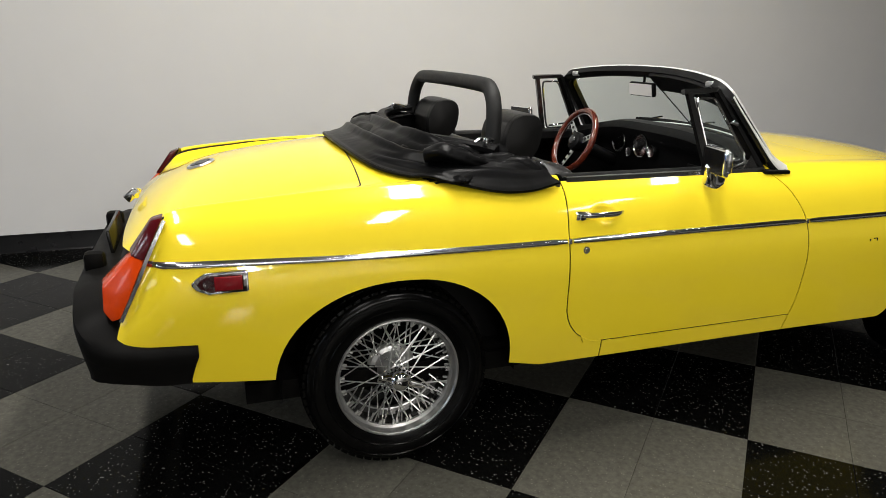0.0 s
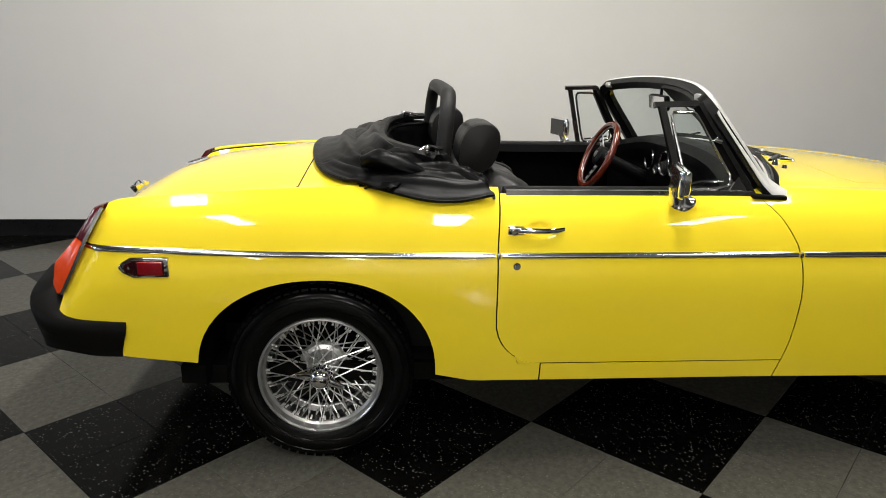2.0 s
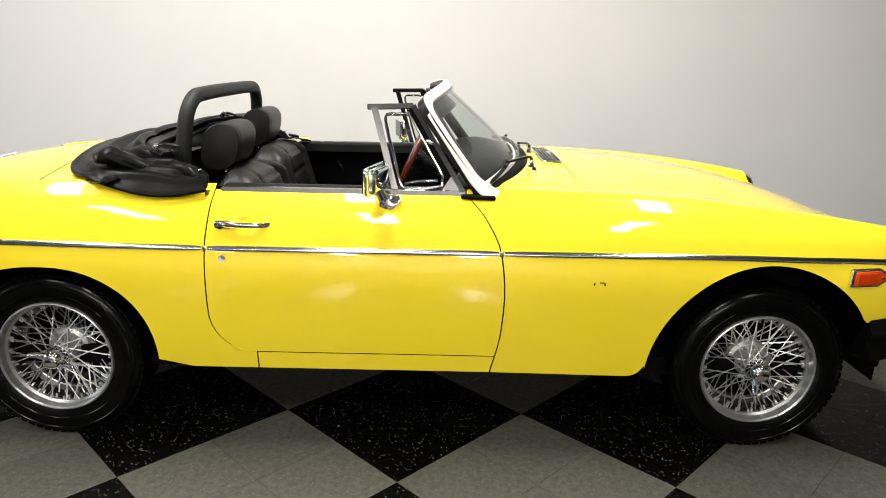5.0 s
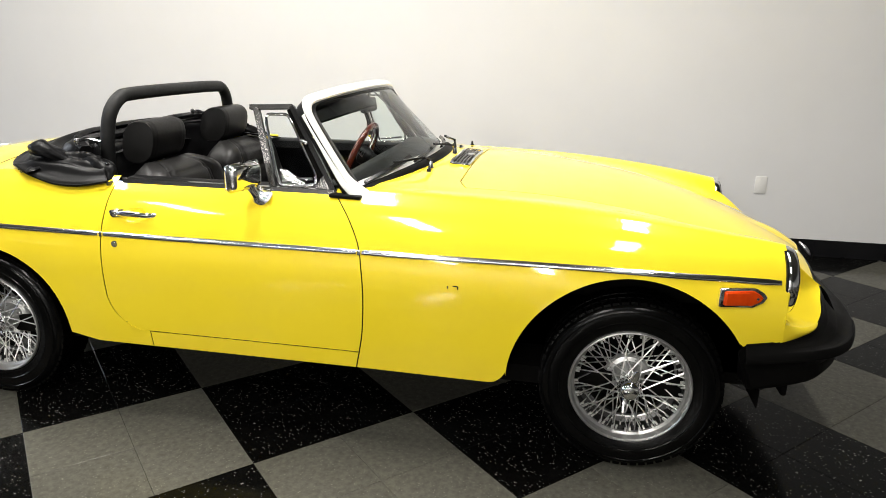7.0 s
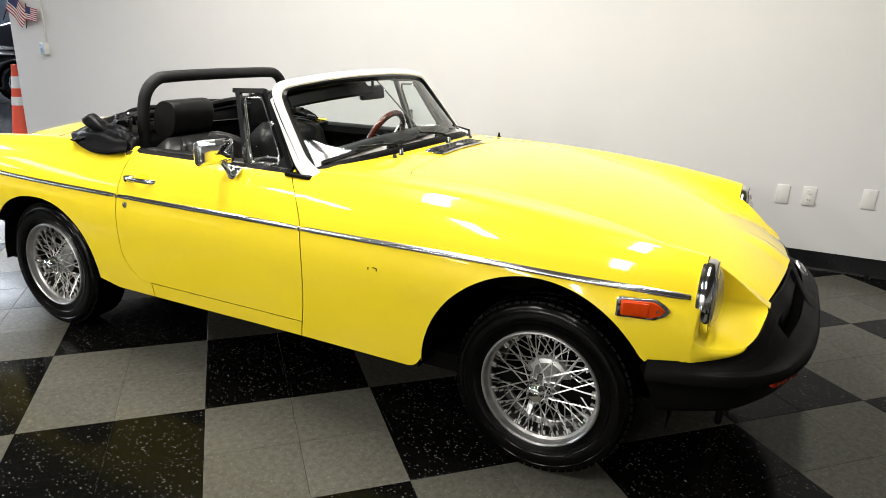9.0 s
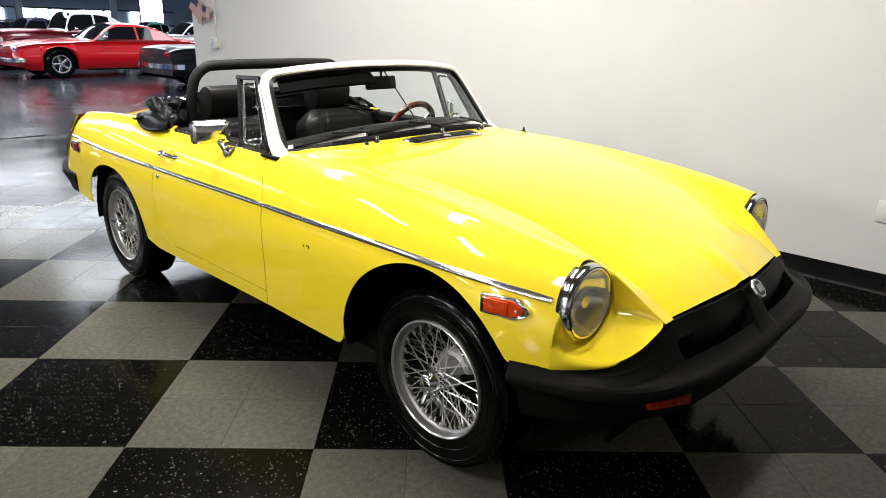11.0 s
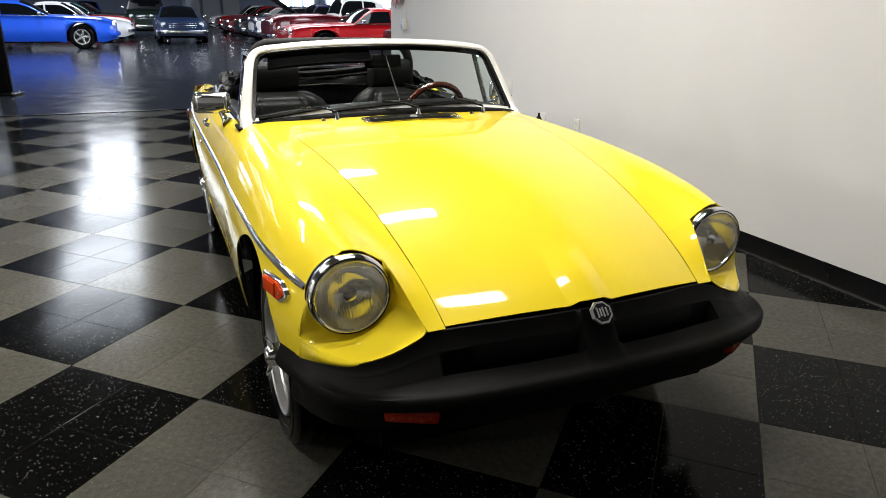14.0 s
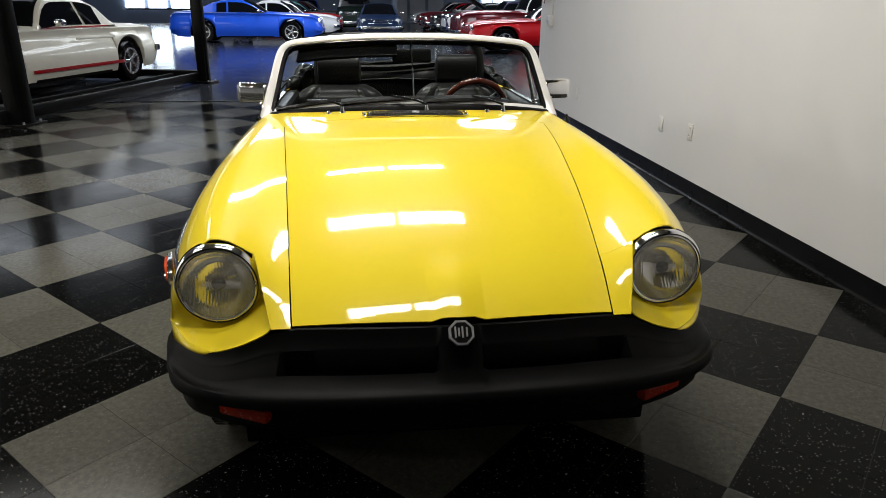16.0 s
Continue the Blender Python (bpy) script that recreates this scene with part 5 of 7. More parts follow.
    part("mirror_base", sweep(smooth_path([base + Vector((0.018, -side * 0.004, -0.014)), base + Vector((0.010, side * 0.004, -0.004)), base + Vector((0.0, side * 0.014, 0.012)), base + Vector((-0.012, side * 0.026, 0.034)), base + Vector((-0.020, side * 0.036, 0.058))], 4), circle(0.02, 14, 1.7), scales=[1.5, 1.55, 1.5, 1.4, 1.25, 1.1, 0.9, 0.8, 0.72, 0.66, 0.6, 0.57, 0.55, 0.55, 0.55, 0.55, 0.55], up=(1, 0, 0)), M_CHROME, mi)
    mt = Matrix.Translation((-0.101 - 0.3 * far, side * (0.708 + far), 0.903 + 0.3 * far)) @ pose(0, 0, 0, 0, 0, side * 14)
    sh = box_bm(0.040, 0.158, 0.092, None, 0.018, 4)
    for v in sh.verts:
        if v.co.x > 0:
            v.co.y *= 0.86
            v.co.z *= 0.84
    sh.transform(mt)
    part("mirror_shell", sh, M_CHROME, mi, "polished chrome door mirror shell", sharp=60)
    part("mirror_glass", box_bm(0.003, 0.136, 0.076, mt @ Matrix.Translation((-0.019, 0, 0)), 0.0), M_GLOSSBLACK, mi)

# ---- cockpit ----
def door_inner(side):
    def f(u, v):
        x = -0.62 + 0.83 * u
        z = 0.32 + 0.505 * v
        return Vector((x, side * (abs(on_side(x, max(z, 0.34), side).y) - 0.055 - 0.02 * (v > 0.95)), z))
    d = part("door_inner_panel", grid_bm(f, 12, 10, 0.01), M_VINYL, car, "black vinyl door card")
    part("door_pull", sweep([Vector((-0.30, side * 0.655, 0.60)), Vector((-0.12, side * 0.652, 0.605)), Vector((-0.02, side * 0.655, 0.60))], [(-0.012, -0.012), (0.012, -0.012), (0.012, 0.012), (-0.012, 0.012)]), M_VINYL, d)
    for z in (0.50, 0.72):
        part("pleat", sweep([Vector((-0.58, side * 0.672, z)), Vector((0.18, side * 0.672, z))], circle(0.005, 6)), M_VINYL, d)
    b = sweep(smooth_path([(-0.40, side * 0.655, 0.70), (-0.40, side * 0.63, 0.72), (-0.42, side * 0.62, 0.76)], 4), circle(0.006, 8))
    part("window_winder", b, M_CHROME, d)


for side in (-1, 1):
    door_inner(side)
    def rear_inner(u, v):
        x = -1.02 + 0.40 * u
        return Vector((x, side * (0.55 + 0.03 * u), 0.32 + 0.53 * v))
    part("rear_side_trim", grid_bm(rear_inner, 4, 4, 0.008), M_VINYL, car)
    foot = grid_bm(lambda u, v: Vector((0.20 + 0.5 * u, side * 0.60, 0.32 + 0.5 * v)), 3, 3, 0.008)
    part("footwell_side", foot, M_CARPET, car)
bm = join_bm(box_bm(1.62, 1.24, 0.02, pose(-0.22, 0, 0.315)), box_bm(1.2, 0.24, 0.20, pose(-0.1, 0, 0.40), 0.05, 3), box_bm(0.02, 1.20, 0.55, pose(-1.03, 0, 0.59)), box_bm(0.40, 1.12, 0.03, pose(-0.86, 0, 0.60), 0.01), box_bm(0.02, 1.2, 0.5, pose(0.62, 0, 0.56)))
part("cockpit_tub", bm, M_CARPET, car)

# dashboard: padded roll with a face below it
def dash(u, v):
    y = (2 * u - 1) * 0.60
    prof = [(0.40, 0.895), (0.34, 0.918), (0.27, 0.930), (0.215, 0.924), (0.185, 0.895), (0.19, 0.862), (0.205, 0.83), (0.20, 0.74), (0.215, 0.64), (0.26, 0.60)]
    k = v * (len(prof) - 1)
    i = min(int(k), len(prof) - 2)
    a, b = prof[i], prof[i + 1]
    t = k - i
    x, z = a[0] + (b[0] - a[0]) * t, a[1] + (b[1] - a[1]) * t
    drop = 0.062 * abs(y / 0.6) ** 2.2
    hump = 0.012 * math.exp(-((y - 0.33) / 0.16) ** 2) if v < 0.6 else 0
    return Vector((x - 0.10 * abs(y / 0.6) ** 2.5, y, z - drop + hump))
M_DIAL = material("white_dial_print", (0.75, 0.75, 0.72), 0.5)
dsh = part("dashboard", grid_bm(dash, 36, 27, 0.01), M_VINYL, car, "black padded dashboard with round dials")
for y, z, r in ((0.115, 0.828, 0.050), (0.288, 0.828, 0.050), (0.385, 0.825, 0.028), (0.455, 0.815, 0.028), (0.035, 0.815, 0.026), (0.20, 0.79, 0.020)):
    g = empty("gauge", pose(0.192, y, z, 0, 0, 0), dsh)
    part("ring", lathe([(r, 0.0), (r * 1.04, -0.012), (r * 1.0, -0.016), (r * 0.94, -0.012)], 28, "X"), M_TRIM, g)
    part("face", lathe([(0, -0.009), (r * 0.9, -0.009), (r * 0.9, -0.004)], 28, "X"), M_GLOSSBLACK, g)
    for k in range(13):
        a = radians(-132 + k * 22)
        tick = box_bm(0.001, 0.003 * r / 0.045, 0.008 * r / 0.045, Matrix.Translation((-0.0096, 0, 0)) @ Matrix.Rotation(a, 4, "X") @ Matrix.Translation((0, 0, r * 0.76)))
        part("tick", tick, M_DIAL, g, smooth=False)
    part("needle", box_bm(0.001, 0.002, r * 0.75, Matrix.Translation((-0.011, 0, 0)) @ Matrix.Rotation(radians(-70 + 60 * y), 4, "X") @ Matrix.Translation((0, 0, r * 0.35))), M_DIAL, g, smooth=False)
for k in range(6):
    part("switch", box_bm(0.012, 0.014, 0.026, pose(0.19, -0.06 + 0.032 * k, 0.70), 0.003), M_GLOSSBLACK, dsh)
part("glovebox_lid", box_bm(0.008, 0.32, 0.12, pose(0.192, -0.36, 0.74), 0.004), M_VINYL, dsh)
gs = part("gear_lever", tube(smooth_path([(0.10, 0, 0.49), (0.06, 0, 0.56), (0.02, 0.005, 0.615)], 4), 0.006, 8), M_CHROME, car)
kb = bmesh.new()
bmesh.ops.create_uvsphere(kb, u_segments=14, v_segments=10, radius=0.022)
kb.transform(Matrix.Translation((0.018, 0.005, 0.63)))
part("gear_knob", kb, M_VINYL, gs)

# steering wheel: wood rim, three drilled alloy spokes, black boss
sw = empty("steering_wheel", Matrix.Translation((-0.036, 0.325, 0.831)) @ Matrix.Rotation(radians(-66), 4, "Y"), car)
ring = [(0.147 * math.cos(a), 0.147 * math.sin(a), 0) for a in np.linspace(0, 2 * math.pi, 49)[:-1]]
part("rim", sweep([Vector(p) for p in ring], circle(0.0145, 12), True), M_WOOD, sw, "dark red varnished wooden rim")
part("rim_insert", sweep([Vector((p[0] * 0.915, p[1] * 0.915, 0)) for p in ring], [(-0.004, -0.002), (0.004, -0.002), (0.004, 0.002), (-0.004, 0.002)], True), M_ALU, sw)
for a in (50, 170, 290):
    def bar(u, v):
        r = 0.035 + 0.118 * u
        w = 0.030 - 0.010 * u
        return Vector((r, w * (v - 0.5), -0.018 * (1 - u)))
    b = grid_bm(bar, 8, 2, 0.003)
    b.transform(Matrix.Rotation(radians(a), 4, "Z"))
    s_ = part("spoke", b, M_ALU, sw, "brushed alloy spoke")
    for r in (0.065, 0.095, 0.122):
        h = lathe([(0, 0.0045), (0.0075 - 0.02 * (r - 0.06), 0.0045), (0.0075 - 0.02 * (r - 0.06), -0.006)], 14)
        h.transform(Matrix.Rotation(radians(a), 4, "Z") @ Matrix.Translation((r, 0, -0.018 * (1 - (r - 0.035) / 0.13))))
        part("spoke_hole", h, M_GLOSSBLACK, s_)
part("boss", lathe([(0, 0.012), (0.03, 0.012), (0.042, 0.004), (0.046, -0.02), (0.035, -0.05), (0, -0.05)], 28), M_VINYL, sw)
part("horn_push", lathe([(0, 0.018), (0.018, 0.016), (0.022, 0.011)], 20), M_GLOSSBLACK, sw)
part("column", tube([(0, 0, -0.04), (0, 0, -0.24)], 0.03, 14), M_VINYL, sw)

# seats
def seat(x, y):
    s = empty("car_seat", Matrix.Translation((x, y, 0.33)), car)
    def shell(width, height, thick, front_quilt):
        """A padded slab in x (thickness), y, z with rounded edges and quilted front; base middle at the origin."""
        def f(u, v):
            a = u * 2 * math.pi
            c, sn = math.cos(a), math.sin(a)
            n = 0.55
            py = math.copysign(abs(c) ** n, c) * width / 2
            px = math.copysign(abs(sn) ** n, sn) * thick / 2
            k = 1 - (2 * max(0, v - 0.80) / 0.4) ** 2.2 * 0.42 - 0.35 * max(0, (0.06 - v) / 0.06) ** 2
            kt = 1 - (max(0, v - 0.86) / 0.14) ** 2 * 0.9
            z = height * v
            if px > 0 and front_quilt:
                edge = smoothstep(0.40, 0.34, abs(py) / width) if True else 1
                bolster = 0.022 * smoothstep(0.27, 0.38, abs(py) / width)
                zz = (z / 0.085) % 1.0
                yy = (py / 0.080 + 0.5) % 1.0
                groove = -0.010 * (math.exp(-((min(zz, 1 - zz)) / 0.10) ** 2) + math.exp(-((min(yy, 1 - yy)) / 0.10) ** 2)) + 0.004
                seam = -0.012 * math.exp(-((abs(py) / width - 0.29) / 0.016) ** 2)
                px += (groove * (abs(py) / width < 0.29) + seam) * 1.0 + bolster
            return Vector((px * kt, py * k, z))
        bm = grid_bm(f, 150, 60)
        top = [v for v in bm.verts if abs(v.co.z - height) < 1e-5]
        bmesh.ops.contextual_create(bm, geom=[e for e in bm.edges if all(v in top for v in e.verts)])
        return bm
    b = shell(0.49, 0.575, 0.17, True)
    b.transform(Matrix.Translation((-0.055, 0, 0.0)) @ Matrix.Rotation(radians(-16), 4, "Y"))
    part("backrest", b, M_LEATHER, s, "black leather backrest with quilted centre", sharp=70)
    b = shell(0.49, 0.48, 0.14, True)
    b.transform(Matrix.Translation((-0.03, 0, 0.09)) @ Matrix.Rotation(radians(83), 4, "Y"))
    b.transform(Matrix.Translation((0, 0, 0)))
    part("cushion", b, M_LEATHER, s, sharp=70)
    # barrel-shaped headrest with piped end panels
    hr = bmesh.new()
    rows = []
    ny = 28
    for i in range(ny + 1):
        yy = -1 + 2 * i / ny
        k = (1 - abs(yy) ** 22) ** 0.3 if abs(yy) < 1 else 0.02
        k = max(k, 0.02)
        row = []
        for j in range(28):
            a = 2 * math.pi * j / 28
            c, sn = math.cos(a), math.sin(a)
            groove = 1 - 0.03 * math.exp(-((abs(yy) - 0.80) / 0.03) ** 2)
            px = math.copysign(abs(c) ** 0.8, c) * 0.066 * (0.25 + 0.75 * k) * groove
            pz = math.copysign(abs(sn) ** 0.8, sn) * 0.080 * (0.25 + 0.75 * k) * groove
            row.append(hr.verts.new((px + 0.014 * (pz / 0.080), yy * 0.118, pz)))
        rows.append(row)
    for a, b2 in zip(rows, rows[1:]):
        for j in range(28):
            hr.faces.new((a[j], a[(j + 1) % 28], b2[(j + 1) % 28], b2[j]))
    hr.faces.new(rows[0])
    hr.faces.new(rows[-1])
    hr.transform(Matrix.Translation((-0.258, 0, 0.624)))
    h = part("headrest", hr, M_LEATHER, s, "black vinyl headrest with piped ends", sharp=60)
    for dy in (-0.05, 0.05):
        part("headrest_post", tube([(-0.26, dy, 0.53), (-0.262, dy, 0.59)], 0.007, 8), M_CHROME, h)
    return s


seat(-0.402, -0.325)
seat(-0.458, 0.325)

# roll bar with padded sleeve
rb = empty("roll_bar", None, car)
def hoop_point(x, w, z, side):
    return x, side * w + 0.022 * (1 if side > 0 else 0.4), z


half_bar = [(-0.80, 0.452, 0.36), (-0.80, 0.452, 0.60), (-0.785, 0.452, 0.86), (-0.775, 0.450, 0.98), (-0.767, 0.432, 1.060), (-0.760, 0.380, 1.110), (-0.758, 0.30, 1.122)]
bar = [hoop_point(*p, -1) for p in half_bar] + [(-0.758, 0.01, 1.125)] + [hoop_point(*p, 1) for p in reversed(half_bar)]
part("hoop", tube(smooth_path(bar, 6), 0.0255, 16), M_ROLL, rb, "matt black padded roll hoop")
for side in (-1, 1):
    part("foot_plate", box_bm(0.12, 0.10, 0.012, pose(-0.80, side * 0.452, 0.621), 0.003), M_UNDER, rb)
    part("stay", tube([(-0.79, side * 0.445, 0.82), (-1.0, side * 0.44, 0.64)], 0.019, 10), M_ROLL, rb)

# ---- folded soft top lying over the rear deck ----
hood = empty("folded_soft_top", None, car)
half_plan = [(-0.640, 0.652), (-0.75, 0.668), (-0.87, 0.662), (-1.0, 0.625), (-1.10, 0.545), (-1.172, 0.42), (-1.212, 0.22), (-1.225, 0.0)]
outer_plan = smooth_path([(x, -w, 0) for x, w in half_plan] + [(x, w, 0) for x, w in reversed(half_plan[:-1])], 8)
NP = len(outer_plan) - 1


def plan(u):
    k = u * NP
    i = min(int(k), NP - 1)
    return outer_plan[i].lerp(outer_plan[i + 1], k - i)


def wrinkle(p, scale, amount):
    return noise.noise(Vector(p) * scale) * amount


def skirt(u, v):
    """Flat part of the cover: from the deck's edge up to the folds."""
    p = plan(u)
    c = Vector((-0.62, 0, 0))
    inward = Vector((-0.80, p.y * 0.72, 0)) - p
    q = p + inward * min(1.0, 0.55 * v / max(inward.length, 0.01) * 0.42)
    z = max(deck_z(min(p.x, -0.62), abs(p.y)), deck_z(min(q.x, -0.62), abs(q.y))) + 0.012 * smoothstep(0.57, 0.65, abs(p.y)) * (1 - v)
    rise = 0.004 + 0.050 * (v ** 0.8)
    roll_ = 0.008 * math.exp(-(v / 0.05) ** 2)
    ruck = (wrinkle((q.x * 3, q.y * 1.2, 2.0), 5.0, 0.010) + wrinkle((u * 40, v * 6, 5.0), 1.0, 0.004)) * smoothstep(0.2, 0.6, v) * (0.5 + 0.9 * abs(p.y))
    w_ = u * 22 + v * 2.5 + 2.2 * noise.noise(Vector((u * 9, v * 2.2, 1.7)))
    pleat = (abs(math.sin(w_)) ** 0.7 - 0.6) * 0.010 * smoothstep(0.45, 0.9, v)
    # two long ridges run round the deck with a dark valley between them
    ridge = 0.016 * math.exp(-((v - 0.46 - 0.05 * math.sin(7 * u)) / 0.055) ** 2) - 0.018 * math.exp(-((v - 0.66 - 0.04 * math.sin(11 * u)) / 0.08) ** 2) + 0.020 * math.exp(-((v - 0.88 + 0.05 * math.sin(9 * u + 1)) / 0.07) ** 2)
    fine = 0.0045 * math.sin(v * 36 + 5 * noise.noise(Vector((u * 7, v * 1.5, 4.4)))) * smoothstep(0.30, 0.50, abs(p.y)) * smoothstep(0.08, 0.25, v)
    return Vector((q.x, q.y, z + rise + roll_ + ruck * 0.6 + pleat + ridge + fine))


M_HOOD = mottled("black_hood_vinyl", (0.0018, 0.0018, 0.002), (0.0038, 0.0038, 0.004), 9, 0.34, rough_var=0.03, spec=0.065)
_hw = node(M_HOOD, "ShaderNodeTexNoise", Scale=7.0, Detail=3.0, Roughness=0.45, Distortion=0.3)
link(M_HOOD, coords(M_HOOD), _hw.inputs["Vector"])
bump(M_HOOD, _hw.outputs["Fac"], 0.32, 0.02)
part("skirt", grid_bm(skirt, 140, 44, 0.006), M_HOOD, hood, "black vinyl hood skirt with stitched edge", sharp=80)
part("edge_piping", tube([skirt(u, 0.0) + Vector((0, 0, 0.001)) for u in np.linspace(0, 1, 100)], 0.006, 7), M_HOOD, hood)
part("stitch_seam", tube([skirt(u, 0.16) + Vector((0, 0, 0.0005)) for u in np.linspace(0.03, 0.97, 100)], 0.002, 5), M_VINYL, hood)


def fold(name, pts, radii, flat=0.6, seed=0.0, twist=0.0, lump=0.018, n=26):
    """A rumpled roll of cloth along a line."""
    path = smooth_path(pts, 8)
    rr = pchip([(i / (len(radii) - 1), r) for i, r in enumerate(radii)])
    bm = bmesh.new()
    rows = []
    m = len(path)
    for i, p in enumerate(path):
        t = (path[min(i + 1, m - 1)] - path[max(i - 1, 0)]).normalized()
        side = t.cross(Vector((0, 0, 1))).normalized()
        up = side.cross(t)
        r = rr(i / (m - 1))
        row = []
        for k in range(n):
            a = 2 * math.pi * k / n + twist * i / m
            d = side * math.cos(a) + up * math.sin(a) * flat
            crease = 0.26 * (abs(math.sin(2 * a + seed * 7 + 4 * i / m)) ** 0.6 - 0.6) + 0.14 * (abs(math.sin(4 * a + seed * 3 + 7 * i / m)) ** 0.6 - 0.6)
            q = p + d * r * (1 + crease)
            q += d * (wrinkle((q.x + seed, q.y * 0.7, q.z), 11.0, lump) + wrinkle((q.x, q.y + seed, q.z), 26.0, lump * 0.35))
            row.append(bm.verts.new(q))
        rows.append(row)
    for a, b in zip(rows, rows[1:]):
        for k in range(n):
            j = (k + 1) % n
            bm.faces.new((a[k], a[j], b[j], b[k]))
    bm.faces.new(rows[0])
    bm.faces.new(rows[-1])
    return part(name, bm, M_HOOD, hood, sharp=80)


# long roll across the back, big loose folds at both sides
fold("rear_roll", [(-0.95, -0.47, 0.890), (-1.01, -0.34, 0.906), (-1.04, -0.18, 0.914), (-1.05, 0, 0.916), (-1.045, 0.18, 0.925), (-1.01, 0.34, 0.932), (-0.94, 0.43, 0.905)], [0.02, 0.032, 0.036, 0.034, 0.045, 0.055, 0.03], 0.62, 1.3)
for side in (-1, 1):
    # loose roll with a turned-back end over the corner, and the flap that hangs down in front of it
    fold("corner_roll", [(-1.025, side * 0.515, 0.925), (-0.985, side * 0.54, 0.934), (-0.94, side * 0.555, 0.926), (-0.88, side * 0.565, 0.908), (-0.80, side * 0.57, 0.884)], [0.030, 0.034, 0.034, 0.030, 0.014], 0.72, 3.7 + side, 0.5, 0.008)
    fold("corner_tuck", [(-1.0, side * 0.48, 0.905), (-0.92, side * 0.515, 0.903), (-0.84, side * 0.53, 0.895)], [0.014, 0.026, 0.016], 0.8, 2.3 + side, 0.6, 0.008)
    fold("front_flap", [(-0.85, side * 0.545, 0.872), (-0.79, side * 0.560, 0.888), (-0.73, side * 0.575, 0.888), (-0.685, side * 0.590, 0.872), (-0.655, side * 0.615, 0.842)], [0.014, 0.028, 0.032, 0.030, 0.014], 0.85, 5.1 + side, 0.5, 0.008)
# header rail of the top, laid back over the folds, with its bright fittings
rail = smooth_path([(-0.80, -0.535, 0.935), (-0.865, -0.47, 0.948), (-0.935, -0.31, 0.948), (-0.975, -0.1, 0.942), (-0.985, 0.1, 0.952), (-0.965, 0.28, 0.970), (-0.90, 0.37, 0.980), (-0.81, 0.41, 0.985)], 8)


def stowed(u, v):
    """Cloth gathered under the rail: up from the shelf, over the rail, down to the deck."""
    k = u * (len(rail) - 1)
    i = min(int(k), len(rail) - 2)
    p = rail[i].lerp(rail[i + 1], k - i)
    line = pchip_stow_x(v), pchip_stow_z(v)
    ruck = wrinkle((p.x * 2 + v * 3, p.y * 1.3, v * 4), 4.0, 0.028) + wrinkle((u * 12, v * 9, 3.0), 1.0, 0.012)
    ruck += (abs(math.sin(u * 15 + v * 5 + 2.0 * noise.noise(Vector((u * 6, v * 3, 8.0))))) ** 0.7 - 0.6) * 0.013
    lift = 0.03 * math.exp(-((p.y - 0.42) / 0.16) ** 2) * smoothstep(0.5, 0.7, v)
    return Vector((p.x + line[0] + ruck * 0.6, p.y * (1 + 0.25 * smoothstep(0.5, 1.0, v)), max(p.z + line[1] * (p.z - 0.62) / 0.35 + ruck * smoothstep(0.45, 0.6, v) + lift, 0.62)))


pchip_stow_x = pchip([(0, 0.05), (0.2, 0.055), (0.42, 0.02), (0.5, -0.01), (0.62, -0.05), (0.8, -0.11), (1.0, -0.17)])
pchip_stow_z = pchip([(0, -0.36), (0.2, -0.2), (0.42, -0.03), (0.5, -0.016), (0.62, -0.04), (0.8, -0.065), (1.0, -0.09)])
part("gathered_cloth", grid_bm(stowed, 60, 30, 0.005), M_HOOD, hood, sharp=80)
part("header_rail", sweep(rail, [(-0.020, -0.010), (0.020, -0.010), (0.022, 0.004), (0.012, 0.014), (-0.012, 0.014), (-0.022, 0.004)]), M_VINYL, hood)
part("header_seal", sweep([p + Vector((0.012, 0, -0.028)) for p in rail], circle(0.014, 8, 0.7)), M_VINYL, hood)
for side in (-1, 1):
    part("catch_hook", sweep([Vector(p_) + (Vector((0, 0, 0)) if side < 0 else Vector((-0.05, -0.12, 0.035))) for p_ in smooth_path([(-0.86, side * 0.50, 0.955), (-0.83, side * 0.485, 0.968), (-0.785, side * 0.47, 0.958)], 4)], circle(0.006, 8)), M_CHROME, hood)
    part("catch_knob", lathe([(0, 0.014), (0.009, 0.012), (0.011, 0.0), (0.006, -0.012)], 14), M_CHROME, hood).location = (-0.835, -0.53, 0.962) if side < 0 else (-0.895, 0.352, 0.998)
    part("press_stud", lathe([(0, 0.005), (0.006, 0.004), (0.007, 0.0)], 12), M_CHROME, hood).location = (-0.675, side * 0.594, 0.900)
    part("end_clip", box_bm(0.008, 0.03, 0.012, pose(-0.640, side * 0.640, 0.840), 0.002), M_DULLALU, hood)
# side frame links
for side in (-1, 1):
    part("frame_link", tube(smooth_path([(-0.78, side * 0.50, 0.86), (-0.86, side * 0.49, 0.90), (-0.98, side * 0.47, 0.89)], 4), 0.010, 8), M_GLOSSBLACK, hood)


# seat-belt end lying over the far seat
st = empty("seat_belt", None, car)
part("webbing", sweep(smooth_path([(-0.66, 0.40, 0.90), (-0.61, 0.47, 0.885), (-0.575, 0.53, 0.872), (-0.56, 0.57, 0.86)], 5), [(-0.022, -0.002), (0.022, -0.002), (0.022, 0.002), (-0.022, 0.002)]), M_VINYL, st)
part("tag", box_bm(0.05, 0.022, 0.006, pose(-0.572, 0.548, 0.874, 8, 6, 25), 0.002), material("yellow_tag", (0.75, 0.62, 0.05), 0.5), st, "bright yellow tag")
part("buckle", box_bm(0.045, 0.03, 0.012, pose(-0.61, 0.50, 0.892, 10, 10, 40), 0.004), M_GLOSSBLACK, st)
